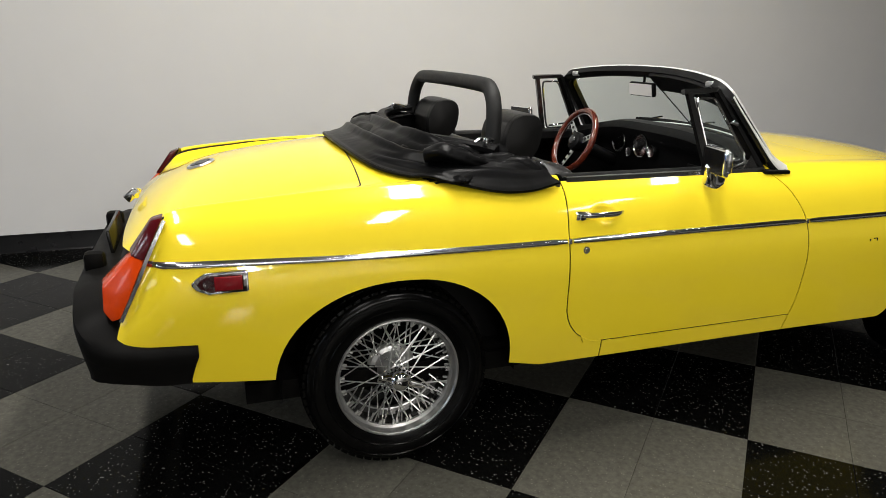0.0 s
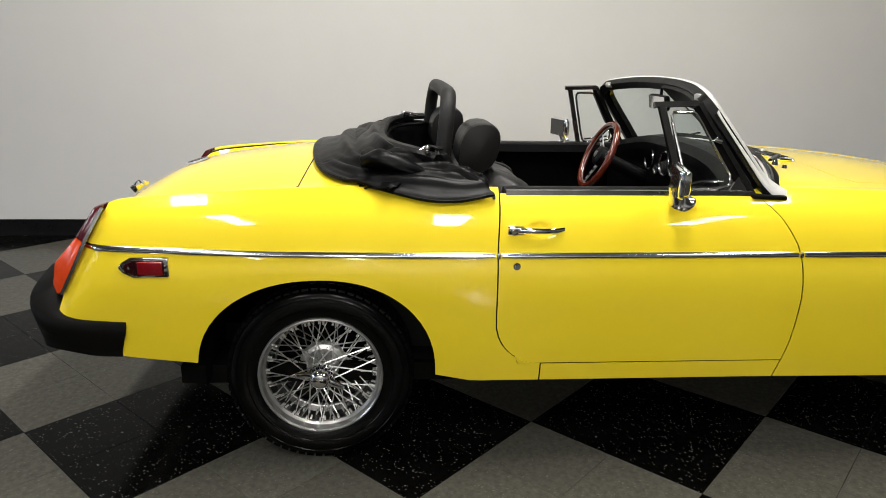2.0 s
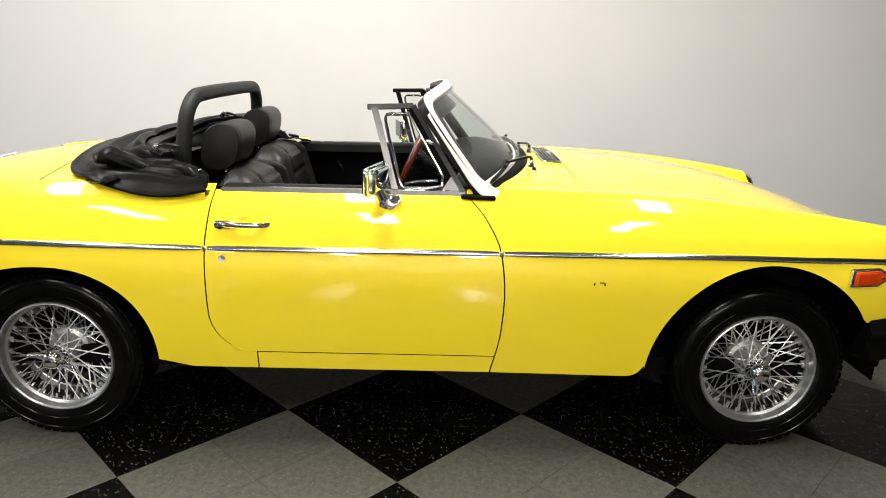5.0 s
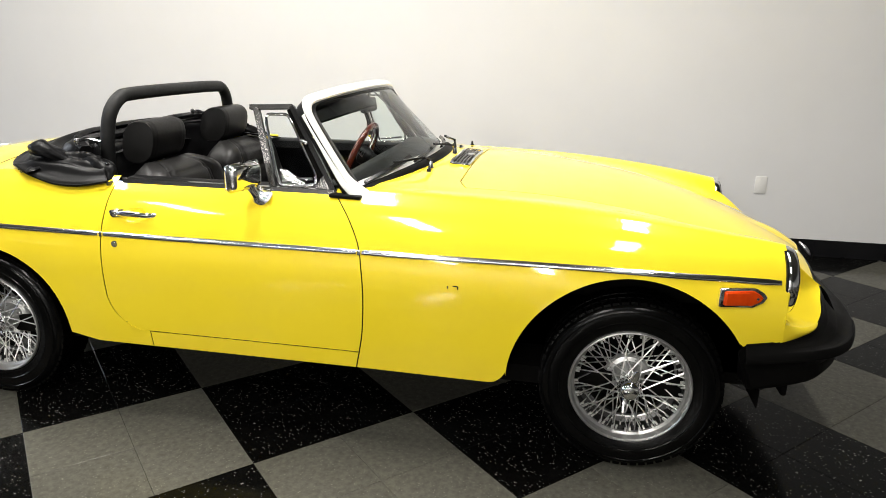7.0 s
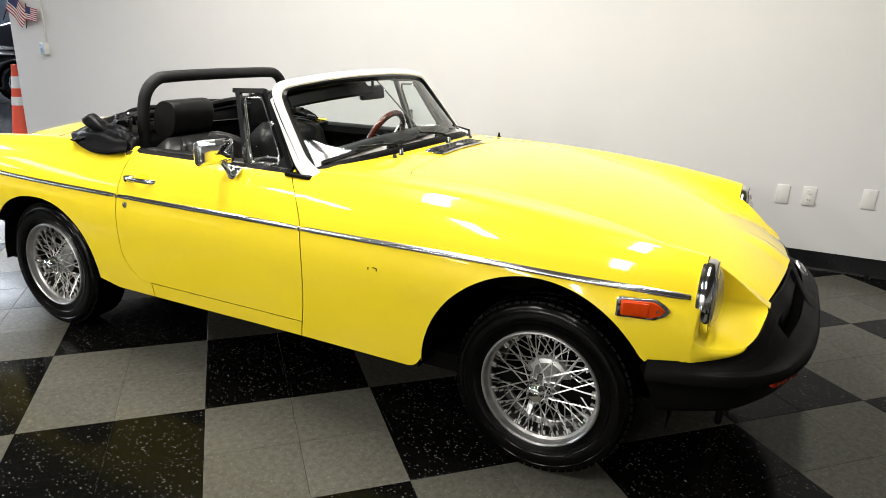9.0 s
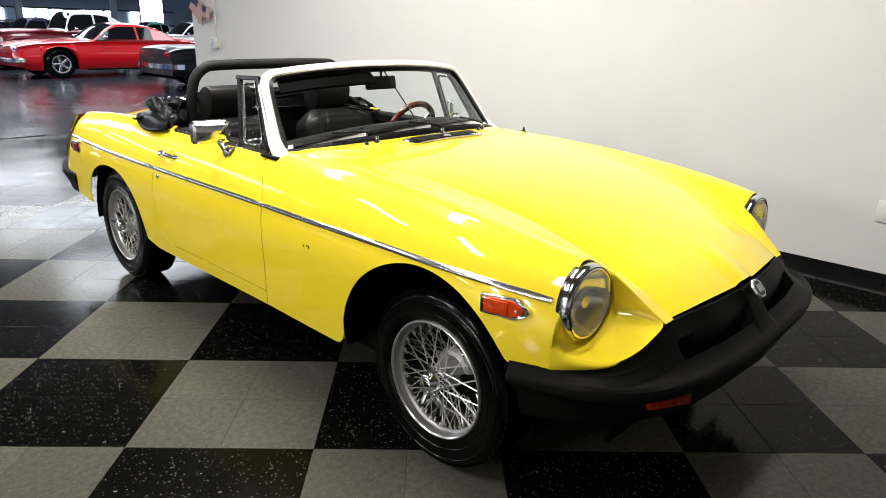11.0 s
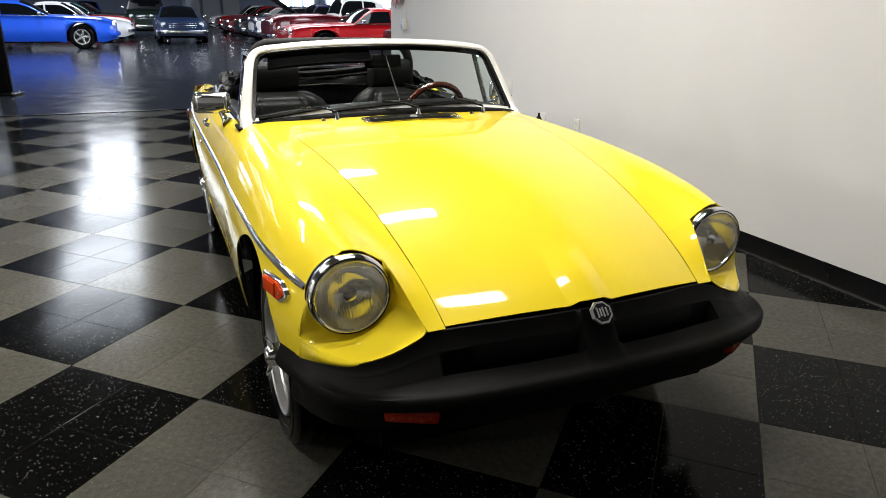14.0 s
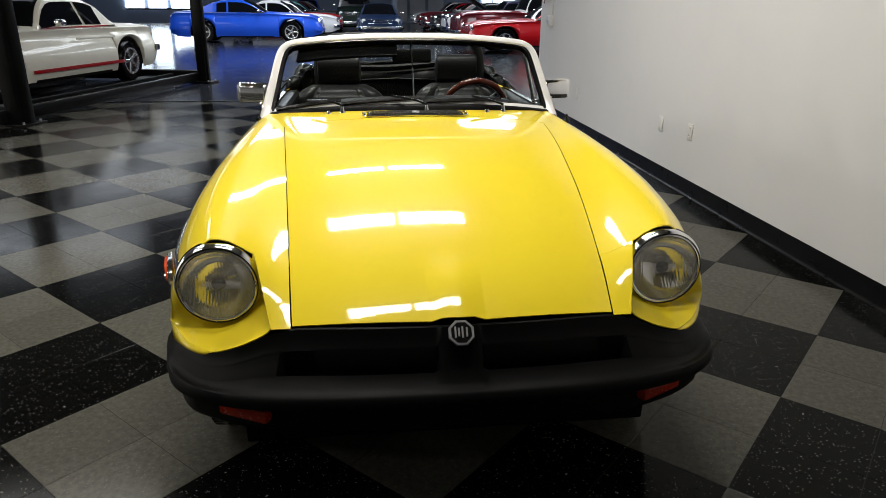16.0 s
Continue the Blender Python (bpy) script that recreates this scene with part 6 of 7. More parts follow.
# ---- the hall beyond: parked cars, lift, windows ----
def paint(name, colour):
    return mottled(name, colour, tuple(min(1, c_ * 1.12) for c_ in colour), 3.0, 0.3, 0.0, 0.45, 0.05, spec=0.2)


M_DARKGLASS = material("dark_car_glass", (0.003, 0.0035, 0.004), 0.05, spec=0.16)
M_ALLOY = mottled("alloy_wheel", (0.55, 0.55, 0.56), (0.65, 0.65, 0.66), 30, 0.25, 0.9)
M_LAMPGLASS = material("pale_lamp", (0.7, 0.72, 0.72), 0.12)


def far_wheel(parent, x, y, r, rimcol=None):
    w = empty("wheel", Matrix.Translation((x, y, r)), parent)
    side = -1 if y < 0 else 1
    part("tyre", lathe([(r * 0.62, -0.10), (r * 0.9, -0.105), (r, -0.07), (r, 0.07), (r * 0.9, 0.105), (r * 0.62, 0.10)], 28, "Y", close=True), M_TYRE, w)
    part("rim", lathe([(r * 0.64, side * 0.085), (r * 0.60, side * 0.10), (r * 0.52, side * 0.085), (r * 0.5, side * 0.03), (0.0, side * 0.03)], 28, "Y"), M_GLOSSBLACK, w)
    bm = bmesh.new()
    for k in range(5):
        b = box_bm(r * 0.55, 0.03, r * 0.16, Matrix.Rotation(2 * math.pi * k / 5, 4, "Y") @ Matrix.Translation((r * 0.29, side * 0.085, 0)), 0.008, 1)
        me = bpy.data.meshes.new("tmp")
        b.to_mesh(me)
        b.free()
        bm.from_mesh(me)
        bpy.data.meshes.remove(me)
    part("wheel_spokes", bm, rimcol or M_ALLOY, w)
    part("rim_ring", lathe([(r * 0.64, side * 0.088), (r * 0.64, side * 0.108), (r * 0.56, side * 0.104), (r * 0.54, side * 0.08)], 28, "Y", close=True), rimcol or M_ALLOY, w)
    return w


def parked_car(label, m, body_mat, L=4.8, W=1.8, H=1.34, belt=0.88, hood=0.86, deck=0.88, nose=0.66, tail=0.74, ws=0.16, ws_top=0.02, rw=-0.28, rw_top=-0.14, wheel_r=0.33, axle_f=0.30, axle_r=-0.29, roof_mat=None, round_=0.5, clearance=0.20, lamps="round", hood_up=False, fender=0.0, grille=M_GLOSSBLACK, name="parked_car", bumper=None, front=None):
    """A parked car: skin lofted along x (front at +L/2), greenhouse, wheels, lamps, bumpers. ws to rw_top: stations of the glass as shares of L."""
    c = empty(name, m)
    top = pchip([(-0.5, tail), (-0.47, deck - 0.02), (rw, deck), (0.0, belt), (ws, belt), (ws + 0.12, hood + 0.015), (0.40, hood - 0.02), (0.47, (hood + nose) / 2), (0.5, nose)])
    width = pchip([(-0.5, 0.86), (-0.46, 0.95), (-0.3, 1.0), (0.3, 1.0), (0.44, 0.96), (0.48, 0.90), (0.5, 0.82)])
    axles = (axle_f * L, axle_r * L)
    ar = wheel_r * 1.17

    def lowz(x):
        z = clearance + 0.10 * smoothstep(0.42, 0.5, abs(x) / L)
        for a in axles:
            if abs(x - a) < ar:
                z = max(z, wheel_r + math.sqrt(ar * ar - (x - a) ** 2))
        return z

    xs = sorted(set(list(np.linspace(-L / 2, L / 2, 44)) + [a + s * ar * k for a in axles for s in (-1, 1) for k in (0.4, 0.7, 0.9, 0.97, 0.999, 1.001)]))
    bm = bmesh.new()
    rows = []
    for x in xs:
        t = x / L
        zt, zl, hw = top(t), lowz(x), W / 2 * width(t)
        flare = fender * (math.exp(-((x - axles[0]) / 0.42) ** 2) + math.exp(-((x - axles[1]) / 0.42) ** 2))
        sec = []
        for k in range(9):
            s = k / 8
            z = zl + (zt - 0.09 - zl) * s
            sec.append((hw * (0.90 + 0.10 * math.sin(math.pi * min(0.12 + s * 0.92, 1))) - 0.04 * s * round_, z))
        sec += [(hw * 0.90, zt - 0.035 + flare), (hw * 0.80, zt - 0.004 + flare * 0.7), (hw * 0.5, zt + 0.02), (0, zt + 0.03)]
        pts = [Vector((x, -w, z)) for w, z in sec] + [Vector((x, w, z)) for w, z in reversed(sec[:-1])]
        rows.append([bm.verts.new(p) for p in pts])
    for a, b in zip(rows, rows[1:]):
        for k in range(len(a) - 1):
            bm.faces.new((a[k], a[k + 1], b[k + 1], b[k]))
    bm.faces.new(rows[0])
    bm.faces.new(rows[-1])
    part("body", bm, body_mat, c, sharp=50)
    part("underside", box_bm(L * 0.94, W * 0.72, 0.25, pose(0, 0, clearance + 0.14)), M_UNDER, c)
    # greenhouse: a lofted shell in the roof's paint, with glass set into it
    zb, hw_b, hw_t = belt - 0.02, W / 2 * 0.86, W / 2 * 0.64
    rise = pchip([(rw * L, 0.0), (rw * L + 0.72 * (rw_top - rw) * L, 0.80), (rw_top * L + 0.12, 0.97), ((rw_top + ws_top) / 2 * L, 1.0), (ws_top * L - 0.05, 0.975), (ws_top * L + 0.25 * (ws - ws_top) * L, 0.80), (ws * L, 0.0)])
    rm = roof_mat or body_mat

    def shell(x, f, out=0.0):
        """f 0 to 1: from the waist up the side; 1 to 2: over to the middle."""
        h = rise(x) * (H - zb)
        wt = hw_b + (hw_t - hw_b) * rise(x)
        if f <= 1:
            return Vector((x, hw_b + (wt - hw_b) * f + out, zb + (h - min(0.06, h * 0.4)) * f))
        k = f - 1
        return Vector((x, wt * (1 - k), zb + h - min(0.06, h * 0.4) * (1 - k) ** 2.5 + out))

    xs_h = list(np.linspace(rw * L, ws * L, 30))
    g = bmesh.new()
    rows = []
    for x in xs_h:
        half = [shell(x, f) for f in (0, 0.33, 0.67, 0.9, 1.0, 1.06, 1.15, 1.35, 1.65, 2.0)]
        rows.append([g.verts.new(p) for p in half] + [g.verts.new((p.x, -p.y, p.z)) for p in reversed(half[:-1])])
    for a, b in zip(rows, rows[1:]):
        for k in range(len(a) - 1):
            g.faces.new((a[k], a[k + 1], b[k + 1], b[k]))
    part("roof", g, rm, c, sharp=50)
    for nm, x0, x1 in (("windscreen", ws_top * L + 0.03, ws * L - 0.04), ("rear_window", rw * L + 0.06, rw_top * L - 0.02)):
        def pane_(u, v, x0=x0, x1=x1):
            p = shell(x0 + (x1 - x0) * u, 1.10 + 0.9 * (1 - abs(2 * v - 1)), 0.008)
            return Vector((p.x, math.copysign(p.y, v - 0.5), p.z))
        part(nm, grid_bm(pane_, 8, 10, 0.004), M_DARKGLASS, c)
    xm = (ws_top + rw_top) / 2 * L - 0.12
    for s in (-1, 1):
        for x0, x1 in ((xm + 0.03, ws * L - 0.10), (rw_top * L - 0.10, xm - 0.03)):
            def light_(u, v, x0=x0, x1=x1, s=s):
                p = shell(x0 + (x1 - x0) * u, 0.10 + 0.78 * v, 0.008)
                return Vector((p.x, s * p.y, p.z))
            part("side_window", grid_bm(light_, 8, 3, 0.004), M_DARKGLASS, c)
        part("waist_strip", sweep([Vector((x, s * (hw_b + 0.012), zb + 0.012)) for x in np.linspace(rw * L + 0.1, ws * L - 0.05, 6)], [(-0.008, -0.008), (0.008, -0.008), (0.008, 0.008), (-0.008, 0.008)]), M_CHROME, c)
        part("door_mirror", box_bm(0.10, 0.14, 0.09, pose(ws * L - 0.25, s * (W / 2 + 0.04), belt + 0.06), 0.03), M_CHROME, c)
        part("side_sill", box_bm(L * 0.36, 0.03, 0.05, pose(0, s * W / 2 * 0.93, clearance + 0.01), 0.01), M_UNDER, c)
        for e, mat in ((1, M_LAMPGLASS), (-1, M_RED)):
            if e == 1:
                b = lathe([(0.0, 0.03), (0.07, 0.02), (0.085, 0.0), (0.09, -0.05)], 20, "X")
                b.transform(Matrix.Translation((L / 2 * 0.985, s * W / 2 * 0.70, nose - 0.01)))
                part("headlamp", b, mat, c)
                b = lathe([(0.088, 0.012), (0.10, 0.0), (0.10, -0.05), (0.088, -0.05)], 20, "X", close=True)
                b.transform(Matrix.Translation((L / 2 * 0.985, s * W / 2 * 0.70, nose - 0.01)))
                part("lamp_ring", b, M_CHROME, c)
            else:
                part("tail_lamp", box_bm(0.05, 0.28, 0.10, pose(-L / 2 * 0.995, s * W / 2 * 0.62, tail - 0.08), 0.02), mat, c)
        for a in axles:
            far_wheel(c, a, s * (W / 2 - 0.13), wheel_r)
    part("grille", box_bm(0.06, W * 0.52, 0.17, pose(L / 2 * 0.985, 0, nose - 0.03), 0.02), grille, c)
    for z_ in (-0.06, 0.0, 0.06):
        part("grille_bar", box_bm(0.02, W * 0.5, 0.012, pose(L / 2 + 0.005, 0, nose - 0.03 + z_), 0.003), M_CHROME, c)
    for e, z_ in ((1, 0.44), (-1, 0.48)):
        path = [Vector((e * (L / 2 - 0.20), -W / 2 * 0.97, z_)), Vector((e * (L / 2 + 0.01), -W / 2 * 0.86, z_)), Vector((e * (L / 2 + 0.06), -W * 0.2, z_)), Vector((e * (L / 2 + 0.06), W * 0.2, z_)), Vector((e * (L / 2 + 0.01), W / 2 * 0.86, z_)), Vector((e * (L / 2 - 0.20), W / 2 * 0.97, z_))]
        part("bumper", sweep(smooth_path(path, 5), [(-0.02, -0.05), (0.02, -0.05), (0.03, 0.0), (0.02, 0.05), (-0.02, 0.05)]), bumper or M_CHROME, c)
    if front:
        def fascia(u, v):
            y_ = (u - 0.5) * W * 0.97
            return Vector((L / 2 + 0.03 - 0.16 * abs(2 * u - 1) ** 4 - 0.05 * (2 * v - 1) ** 2, y_, 0.36 + (nose - 0.36) * v))
        part("front_panel", grid_bm(fascia, 20, 8, 0.05), front, c, "white front panel")
    if hood_up:
        n_ = 0.26 * L
        tilt = Matrix.Translation((0.15 * L, 0, hood + 0.05)) @ Matrix.Rotation(radians(-33), 4, "Y") @ Matrix.Translation((n_ / 2, 0, 0))
        rh = part("raised_hood", box_bm(n_, W * 0.70, 0.03, tilt, 0.012), P_BLACK, c, "raised black hood panel")
        part("hood_brace", box_bm(n_ * 0.9, 0.06, 0.03, tilt @ Matrix.Translation((0, 0, -0.028)), 0.008), M_DULLALU, rh)
        part("engine", box_bm(L * 0.2, W * 0.5, 0.2, pose(L * 0.32, 0, hood + 0.02), 0.04), M_DULLALU, c)
    return tagged(c, label, "car", "cars in the showroom")


P_RED = paint("red_paint", (0.27, 0.002, 0.004))
P_MAROON = paint("maroon_paint", (0.07, 0.003, 0.006))
P_GREYROOF = paint("silver_grey_paint", (0.42, 0.42, 0.40))
P_BLUE = paint("bright_blue_paint", (0.010, 0.072, 0.52))
P_NAVY = paint("steel_blue_paint", (0.006, 0.017, 0.050))
P_CREAM = paint("cream_paint", (0.66, 0.63, 0.53))
P_BLACK = paint("black_paint", (0.006, 0.006, 0.007))
P_WHITE = paint("white_paint", (0.66, 0.66, 0.66))
P_PURPLE = paint("dark_purple_paint", (0.010, 0.008, 0.036))
P_GREEN = paint("dark_green_paint", (0.008, 0.016, 0.013))
P_TEAL = paint("teal_paint", (0.10, 0.26, 0.26))
P_GOLD = paint("gold_paint", (0.25, 0.20, 0.05))


def at_floor(x, y, a):
    return pose(x, y, 0, 0, 0, a)


parked_car("bright red muscle car with a vinyl-black window line", at_floor(-16.85, 5.15, -88), P_RED, 4.85, 1.86, 1.33, belt=0.90, hood=0.86, deck=0.90, nose=0.70, ws=0.13, ws_top=0.0, rw=-0.36, rw_top=-0.17, wheel_r=0.34)
parked_car("maroon forties sedan with a silver-grey roof", at_floor(-20.6, 5.45, -88), P_MAROON, 5.1, 1.85, 1.66, belt=1.06, hood=1.08, deck=1.0, nose=0.86, tail=0.8, ws=0.06, ws_top=0.0, rw=-0.34, rw_top=-0.18, roof_mat=P_GREYROOF, fender=-0.05, wheel_r=0.36, grille=M_CHROME)
parked_car("dark purple and white pickup truck with its hood raised", at_floor(-24.4, 5.5, -88), P_PURPLE, 5.0, 1.9, 1.44, belt=0.98, hood=0.97, deck=0.95, nose=0.84, tail=0.9, ws=0.08, ws_top=0.02, rw=-0.14, rw_top=-0.12, wheel_r=0.36, grille=M_CHROME, hood_up=True, front=P_WHITE)
parked_car("black and gold muscle car", at_floor(-27.8, 5.3, -88), P_BLACK, 4.8, 1.85, 1.36, hood=0.90, belt=0.93, nose=0.74, grille=P_GOLD)
parked_car("dark red coupe in the far row", at_floor(-31.2, 5.2, -88), P_MAROON, 4.8, 1.85, 1.36, grille=M_ALU)
parked_car("red coupe in the far row", at_floor(-34.8, 5.2, -88), P_RED, 4.7, 1.8, 1.36)
parked_car("white sedan in the far row", at_floor(-38.4, 5.2, -88), P_WHITE, 4.9, 1.85, 1.42)
parked_car("steel-blue fastback facing up the aisle", at_floor(-26.05, 0.55, 0), P_NAVY, 4.7, 1.80, 1.32, ws=0.12, ws_top=0.0, rw=-0.40, rw_top=-0.12, nose=0.68, hood=0.85)
parked_car("dark green van with a black roof", at_floor(-33.4, -0.45, 0), P_GREEN, 4.8, 1.85, 1.95, belt=1.15, hood=1.02, deck=1.12, nose=0.86, tail=1.0, ws=0.22, ws_top=0.16, rw=-0.48, rw_top=-0.44, roof_mat=P_BLACK)
parked_car("small blue car at the end of the aisle", at_floor(-42.0, -3.4, 0), P_BLUE, 4.4, 1.8, 1.5)
parked_car("bright blue modern coupe parked across the aisle", at_floor(-22.42, -4.05, 90), P_BLUE, 5.0, 1.92, 1.42, belt=0.98, hood=0.94, deck=1.0, nose=0.72, tail=0.86, ws=0.14, ws_top=-0.02, rw=-0.36, rw_top=-0.17, wheel_r=0.36, axle_f=0.30, axle_r=-0.285, bumper=P_BLUE)
for k, (col, txt) in enumerate(((P_WHITE, "white sedan"), (P_RED, "red and white coupe"), (P_TEAL, "pale teal sedan"), (P_MAROON, "maroon sedan"), (P_GREYROOF, "silver coupe"))):
    parked_car(f"{txt} nose-out in the show row", at_floor(-26.4 - 3.3 * k, -3.45 + 0.05 * k, 90), col, 4.8, 1.85, 1.40, roof_mat=P_WHITE if k == 1 else None)
for k, (col, txt) in enumerate(((P_GREYROOF, "silver sedan"), (P_WHITE, "white coupe"), (P_TEAL, "teal sedan"), (P_BLACK, "black coupe"), (P_WHITE, "white sedan"))):
    parked_car(f"{txt} in the back row under the windows", at_floor(-24.0 - 4.4 * k, 13.2, -88), col, 4.8, 1.85, 1.42)
parked_car("black fifties car with chrome tail fin", at_floor(-12.25, 6.95, 90), P_BLACK, 5.1, 1.92, 1.50, belt=0.94, deck=0.88, tail=0.80, ws=0.12, ws_top=0.04, rw=-0.26, rw_top=-0.14)

# ---- car lift with a cream coupe ----
LIFT = pose(-6.9, -3.62, 0, 0, 0, -14.5)
lift = tagged(empty("car_lift", LIFT), "black four-post car lift lowered to the floor", "lift")
M_LIFT = mottled("black_lift_steel", (0.003, 0.003, 0.003), (0.006, 0.006, 0.006), 8, 0.35, bumps=0.05, spec=0.15)
for x in (-2.35, 2.05):
    for y in (0.12, -2.9):
        p_ = part("post", join_bm(box_bm(0.14 if x < 0 else 0.24, 0.14, 2.3, pose(x, y, 1.15), 0.01), box_bm(0.08, 0.20 if x < 0 else 0.30, 2.2, pose(x, y, 1.1), 0.01)), M_LIFT, lift)
        part("base_plate", box_bm(0.36, 0.36, 0.025, pose(x, y, 0.0125), 0.004), M_LIFT, p_)
        for dx in (-0.13, 0.13):
            for dy in (-0.13, 0.13):
                part("anchor_bolt", lathe([(0, 0.05), (0.014, 0.048), (0.014, 0.025)], 8), M_ALU, p_).location = (x + dx, y + dy, 0)
    part("cross_beam", box_bm(0.16, 2.9, 0.16, pose(x, -1.4, 0.12), 0.01), M_LIFT, lift)
for y in (-0.62, -2.25):
    part("runway", box_bm(4.5, 0.50, 0.10, pose(0.05, y, 0.06), 0.008), M_LIFT, lift)
    part("runway_edge", box_bm(4.5, 0.03, 0.05, pose(0.05, y + 0.25, 0.135), 0.006), M_LIFT, lift)
part("side_rail", box_bm(4.7, 0.07, 0.14, pose(0.05, 0.02, 0.10), 0.01), M_LIFT, lift)
cream = parked_car("cream sixties coupe with a red side stripe", LIFT @ pose(-0.05, -1.43, 0.11), P_CREAM, 4.6, 1.76, 1.29, belt=0.86, hood=0.84, deck=0.85, nose=0.66, tail=0.74, ws=0.12, ws_top=0.02, rw=-0.27, rw_top=-0.16, wheel_r=0.315)
for s in (-1, 1):
    part("side_stripe", box_bm(2.0, 0.006, 0.045, pose(-0.1, s * 0.876, 0.33), 0.001), P_RED, cream, "red rocker stripe")
    part("side_scoop", box_bm(0.9, 0.012, 0.03, pose(-0.5, s * 0.870, 0.70), 0.005), P_CREAM, cream)

# ---- far windows, flag, panels ----
M_SKY = material("daylight", (0.8, 0.9, 1.0), 1.0)
bsdf(M_SKY).inputs["Emission Color"].default_value = (0.78, 0.90, 1.0, 1)
bsdf(M_SKY).inputs["Emission Strength"].default_value = 6.0


def window_band(name, y0, y1, z0, z1, pane, gap):
    w = tagged(empty(name, pose(-47.9, 0, 0)), "bright daylight window band in the far wall", "window", kind="structure")
    y = y0
    k = 0
    while y + pane < y1:
        if k % 4 != 3:
            part("window_pane", box_bm(0.02, pane, z1 - z0, pose(0.0, y + pane / 2, (z0 + z1) / 2)), M_SKY, w, smooth=False)
        y += pane + gap
        k += 1
    part("window_frame", join_bm(box_bm(0.08, y1 - y0, 0.10, pose(-0.02, (y0 + y1) / 2, z0 - 0.05)), box_bm(0.08, y1 - y0, 0.10, pose(-0.02, (y0 + y1) / 2, z1 + 0.05))), M_DULLALU, w)


window_band("window_1", 8.6, 21.8, 1.25, 2.1, 0.62, 0.22)
window_band("window_2", -16.0, -9.0, 0.9, 2.9, 1.2, 0.3)
w3 = tagged(empty("window_3", pose(-47.9, 0, 0)), "tall bright window in the far wall", "window", kind="structure")
part("window_pane", box_bm(0.03, 1.6, 1.7, pose(0.02, 20.2, 2.1)), M_SKY, w3, smooth=False)
part("window_frame", box_bm(0.02, 1.8, 1.9, pose(0.0, 20.2, 2.1)), M_DULLALU, w3)


def flag(name, m, w, h, label, stick=True):
    """A striped flag hanging with a slight wave."""
    fl = tagged(empty(name, m), label, "flag")
    def wave(x, z):
        return 0.035 * w * math.sin(x / w * 7 + z / h * 1.5)
    for k in range(13):
        def s(u, v, k=k):
            x, z = u * w, -h * (k + v) / 13
            return Vector((x, wave(x, z), z))
        part("stripe", grid_bm(s, 14, 1, 0.002), M_FLAGRED if k % 2 == 0 else M_FLAGWHITE, fl)
    def canton(u, v):
        x, z = u * w * 0.4, -h * 7 / 13 * v
        return Vector((x, wave(x, z) - 0.003, z))
    part("canton", grid_bm(canton, 8, 4, 0.002), M_FLAGBLUE, fl)
    if stick:
        part("stick", tube([(0, 0, 0.03), (0, 0, -h * 1.7)], 0.005, 8), M_WOOD, fl)
    return fl


M_FLAGRED = mottled("flag_red", (0.30, 0.02, 0.03), (0.36, 0.03, 0.04), 20, 0.8)
M_FLAGWHITE = mottled("flag_white", (0.62, 0.60, 0.58), (0.7, 0.68, 0.66), 20, 0.8)
M_FLAGBLUE = mottled("flag_blue", (0.02, 0.025, 0.09), (0.03, 0.035, 0.12), 20, 0.8)
flag("big_flag", pose(-47.8, 6.3, 4.4, 0, 90, 90), 2.6, 2.2, "large striped flag on the far wall", False)
flag("hand_flag", pose(-5.62, WALL_Y - 0.05, 1.66, 0, 38, 0), 0.30, 0.20, "small striped hand flag on a stick by the wall end")
flag("hand_flag", pose(-5.40, WALL_Y - 0.06, 1.53, 0, 10, 0), 0.17, 0.13, "small faded striped hand flag on the wall")
for k, y in enumerate((2.6, 3.9, 5.2)):
    tagged(part("trim_panel", box_bm(0.08, 1.1, 5.6, pose(-47.7, y, 2.9), 0.02), M_WALL), "pale wall panel on the far wall", "panel", kind="structure")
for y in (1.9, 9.6, 14.5):
    tagged(part("hall_column", box_bm(0.3, 0.3, 6.0, pose(-40, y, 3.0), 0.02), M_HALL), "blue-grey steel hall column", "column", kind="structure")

# ---- small fittings on the white wall, traffic cone ----
M_PLATE = mottled("ivory_plastic", (0.62, 0.61, 0.58), (0.68, 0.67, 0.64), 12, 0.4)


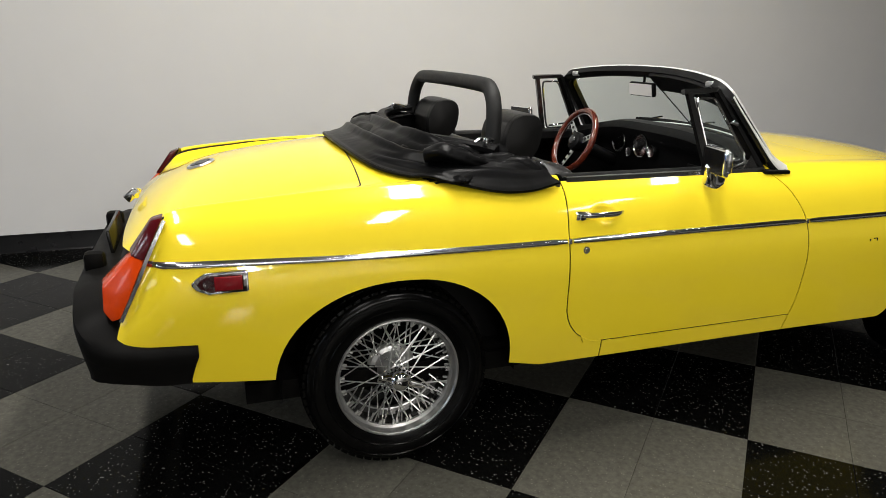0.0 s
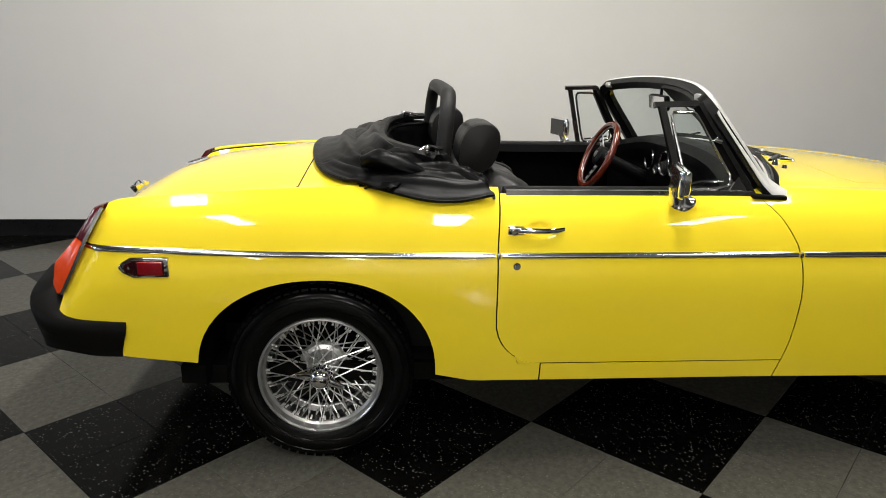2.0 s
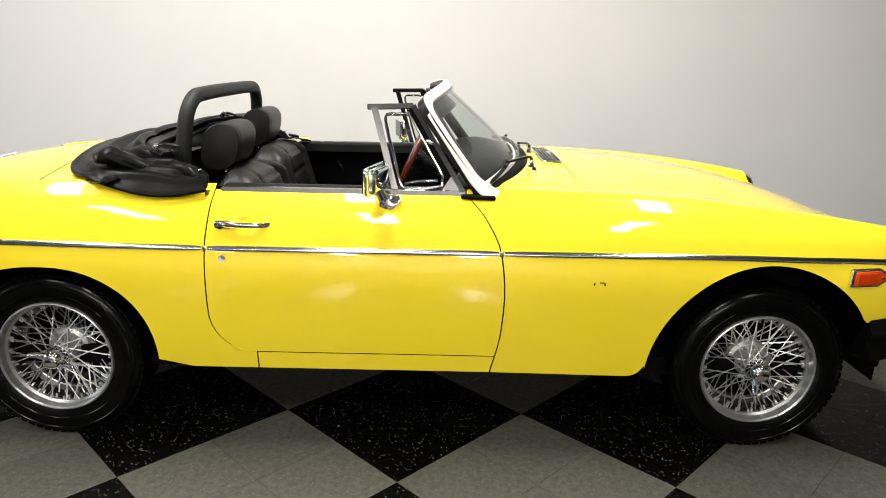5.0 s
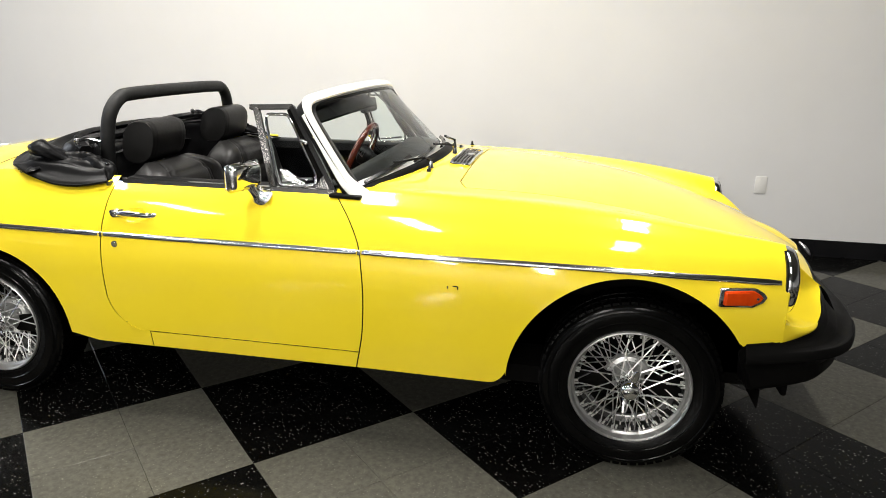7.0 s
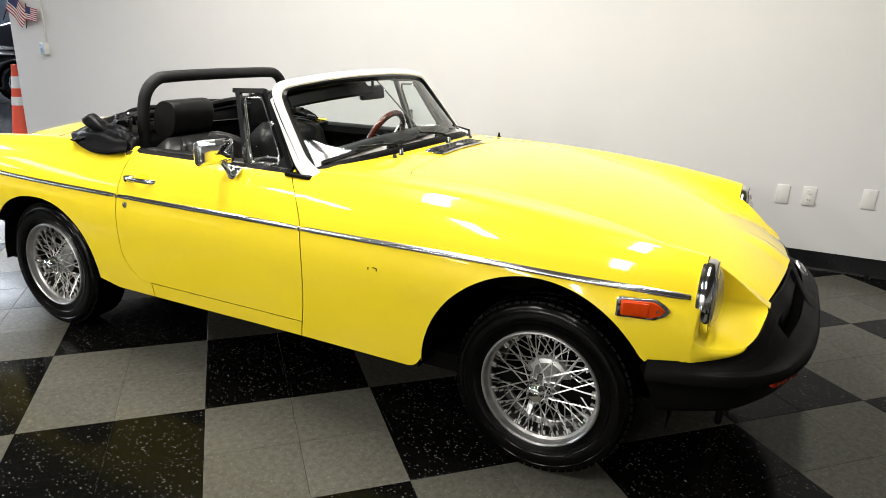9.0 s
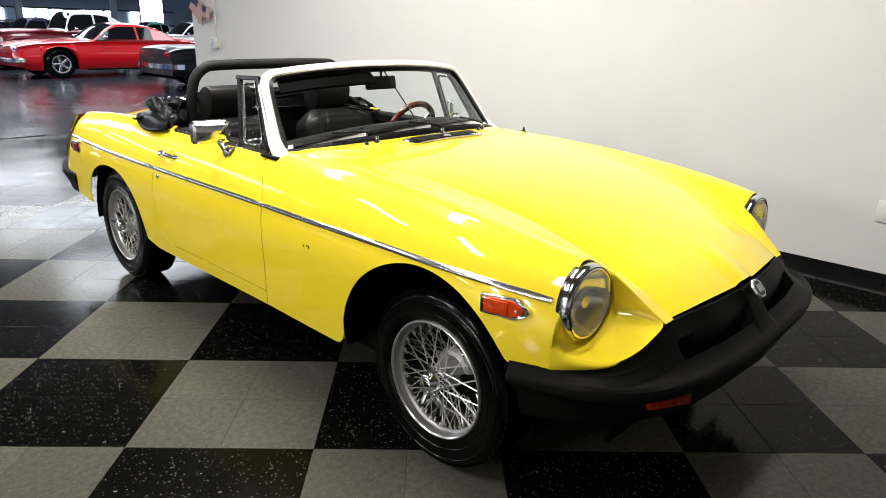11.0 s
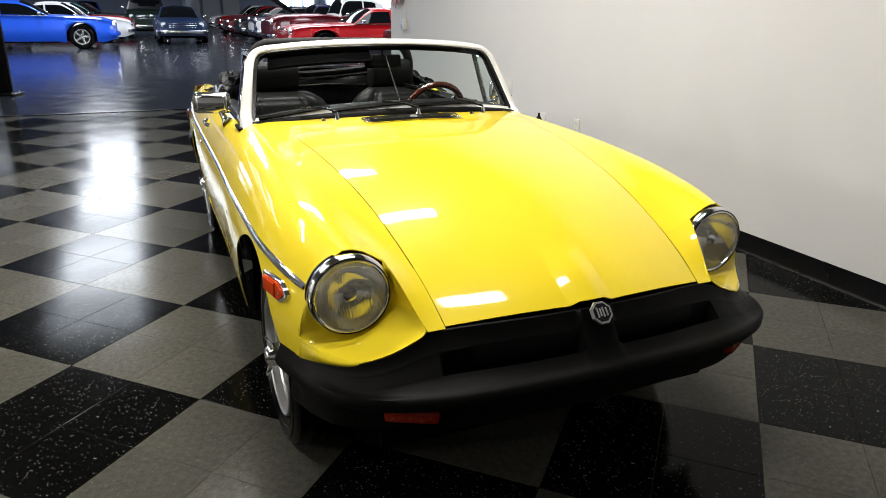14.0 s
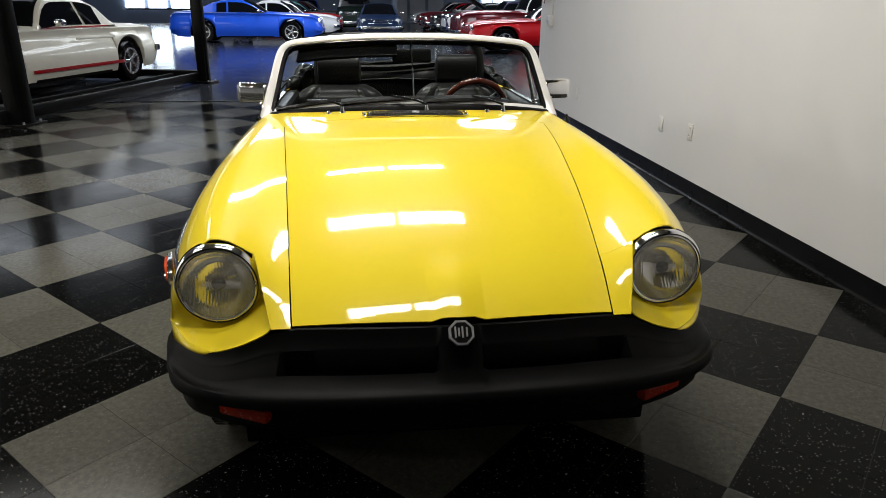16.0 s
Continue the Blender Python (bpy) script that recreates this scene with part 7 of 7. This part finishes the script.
def outlet(x, z, sockets):
    o = tagged(empty("wall_outlet", pose(x, WALL_Y, z)), "ivory electrical outlet plate on the white wall" if sockets else "blank ivory cover plate on the white wall", "outlet", "wall plates")
    part("cover_plate", box_bm(0.072, 0.007, 0.116, pose(0, -0.0035, 0), 0.0025), M_PLATE, o)
    if sockets:
        for dz in (-0.026, 0.026):
            s = part("socket", lathe([(0, -0.0095), (0.016, -0.0095), (0.017, -0.006)], 20, "Y"), M_PLATE, o)
            s.location = (0, 0, dz)
            for dx in (-0.006, 0.006):
                part("slot", box_bm(0.002, 0.002, 0.008, pose(dx, -0.0098, 0.002)), M_GLOSSBLACK, s, smooth=False)
    else:
        for dz in (-0.04, 0.04):
            part("screw", lathe([(0, -0.0085), (0.003, -0.008), (0.003, -0.006)], 8, "Y"), M_ALU, o).location = (0, 0, dz)


for x, z, s in ((1.733, 0.446, False), (1.878, 0.450, True), (2.189, 0.468, False), (-1.898, 0.430, False), (-1.401, 0.450, True), (-4.06, 0.40, False)):
    outlet(x, z, s)

jb = tagged(empty("switch_box", pose(-5.235, WALL_Y, 1.12)), "grey surface switch box with conduit on the wall", "switch")
part("box", box_bm(0.075, 0.06, 0.12, pose(0, -0.03, 0), 0.006), M_PLATE, jb)
part("switch_plate", box_bm(0.05, 0.006, 0.09, pose(0, -0.062, 0), 0.002), material("pale_blue_plastic", (0.35, 0.5, 0.75), 0.4), jb)
part("toggle", box_bm(0.012, 0.02, 0.022, pose(0, -0.07, 0.004, 20, 0, 0), 0.003), M_PLATE, jb)
part("conduit", box_bm(0.022, 0.016, CEIL - 1.18 - 0.02, pose(0, -0.008, 1.18 / 2 + 0.06 + (CEIL - 1.18) / 2 - 0.59), 0.004), M_PLATE, jb)

M_CONE = mottled("orange_cone_plastic", (0.75, 0.06, 0.02), (0.82, 0.08, 0.025), 8, 0.45)
cone = tagged(empty("traffic_cone", pose(-6.72, 2.62, 0)), "orange traffic cone with two white bands", "cone")
part("base", box_bm(0.36, 0.36, 0.03, pose(0, 0, 0.015), 0.01), M_CONE, cone)
part("body", lathe([(0.14, 0.03), (0.135, 0.05), (0.034, 0.90), (0.0, 0.90)], 36), M_CONE, cone)
def cone_r(z):
    return 0.137 + (0.034 - 0.137) * (z - 0.05) / 0.85
for a, b in ((0.42, 0.52), (0.62, 0.76)):
    part("reflective_band", lathe([(cone_r(a) + 0.002, a), (cone_r(b) + 0.002, b), (cone_r(b) - 0.004, b), (cone_r(a) - 0.004, a)], 36, close=True), M_WHITE, cone)

tiles()
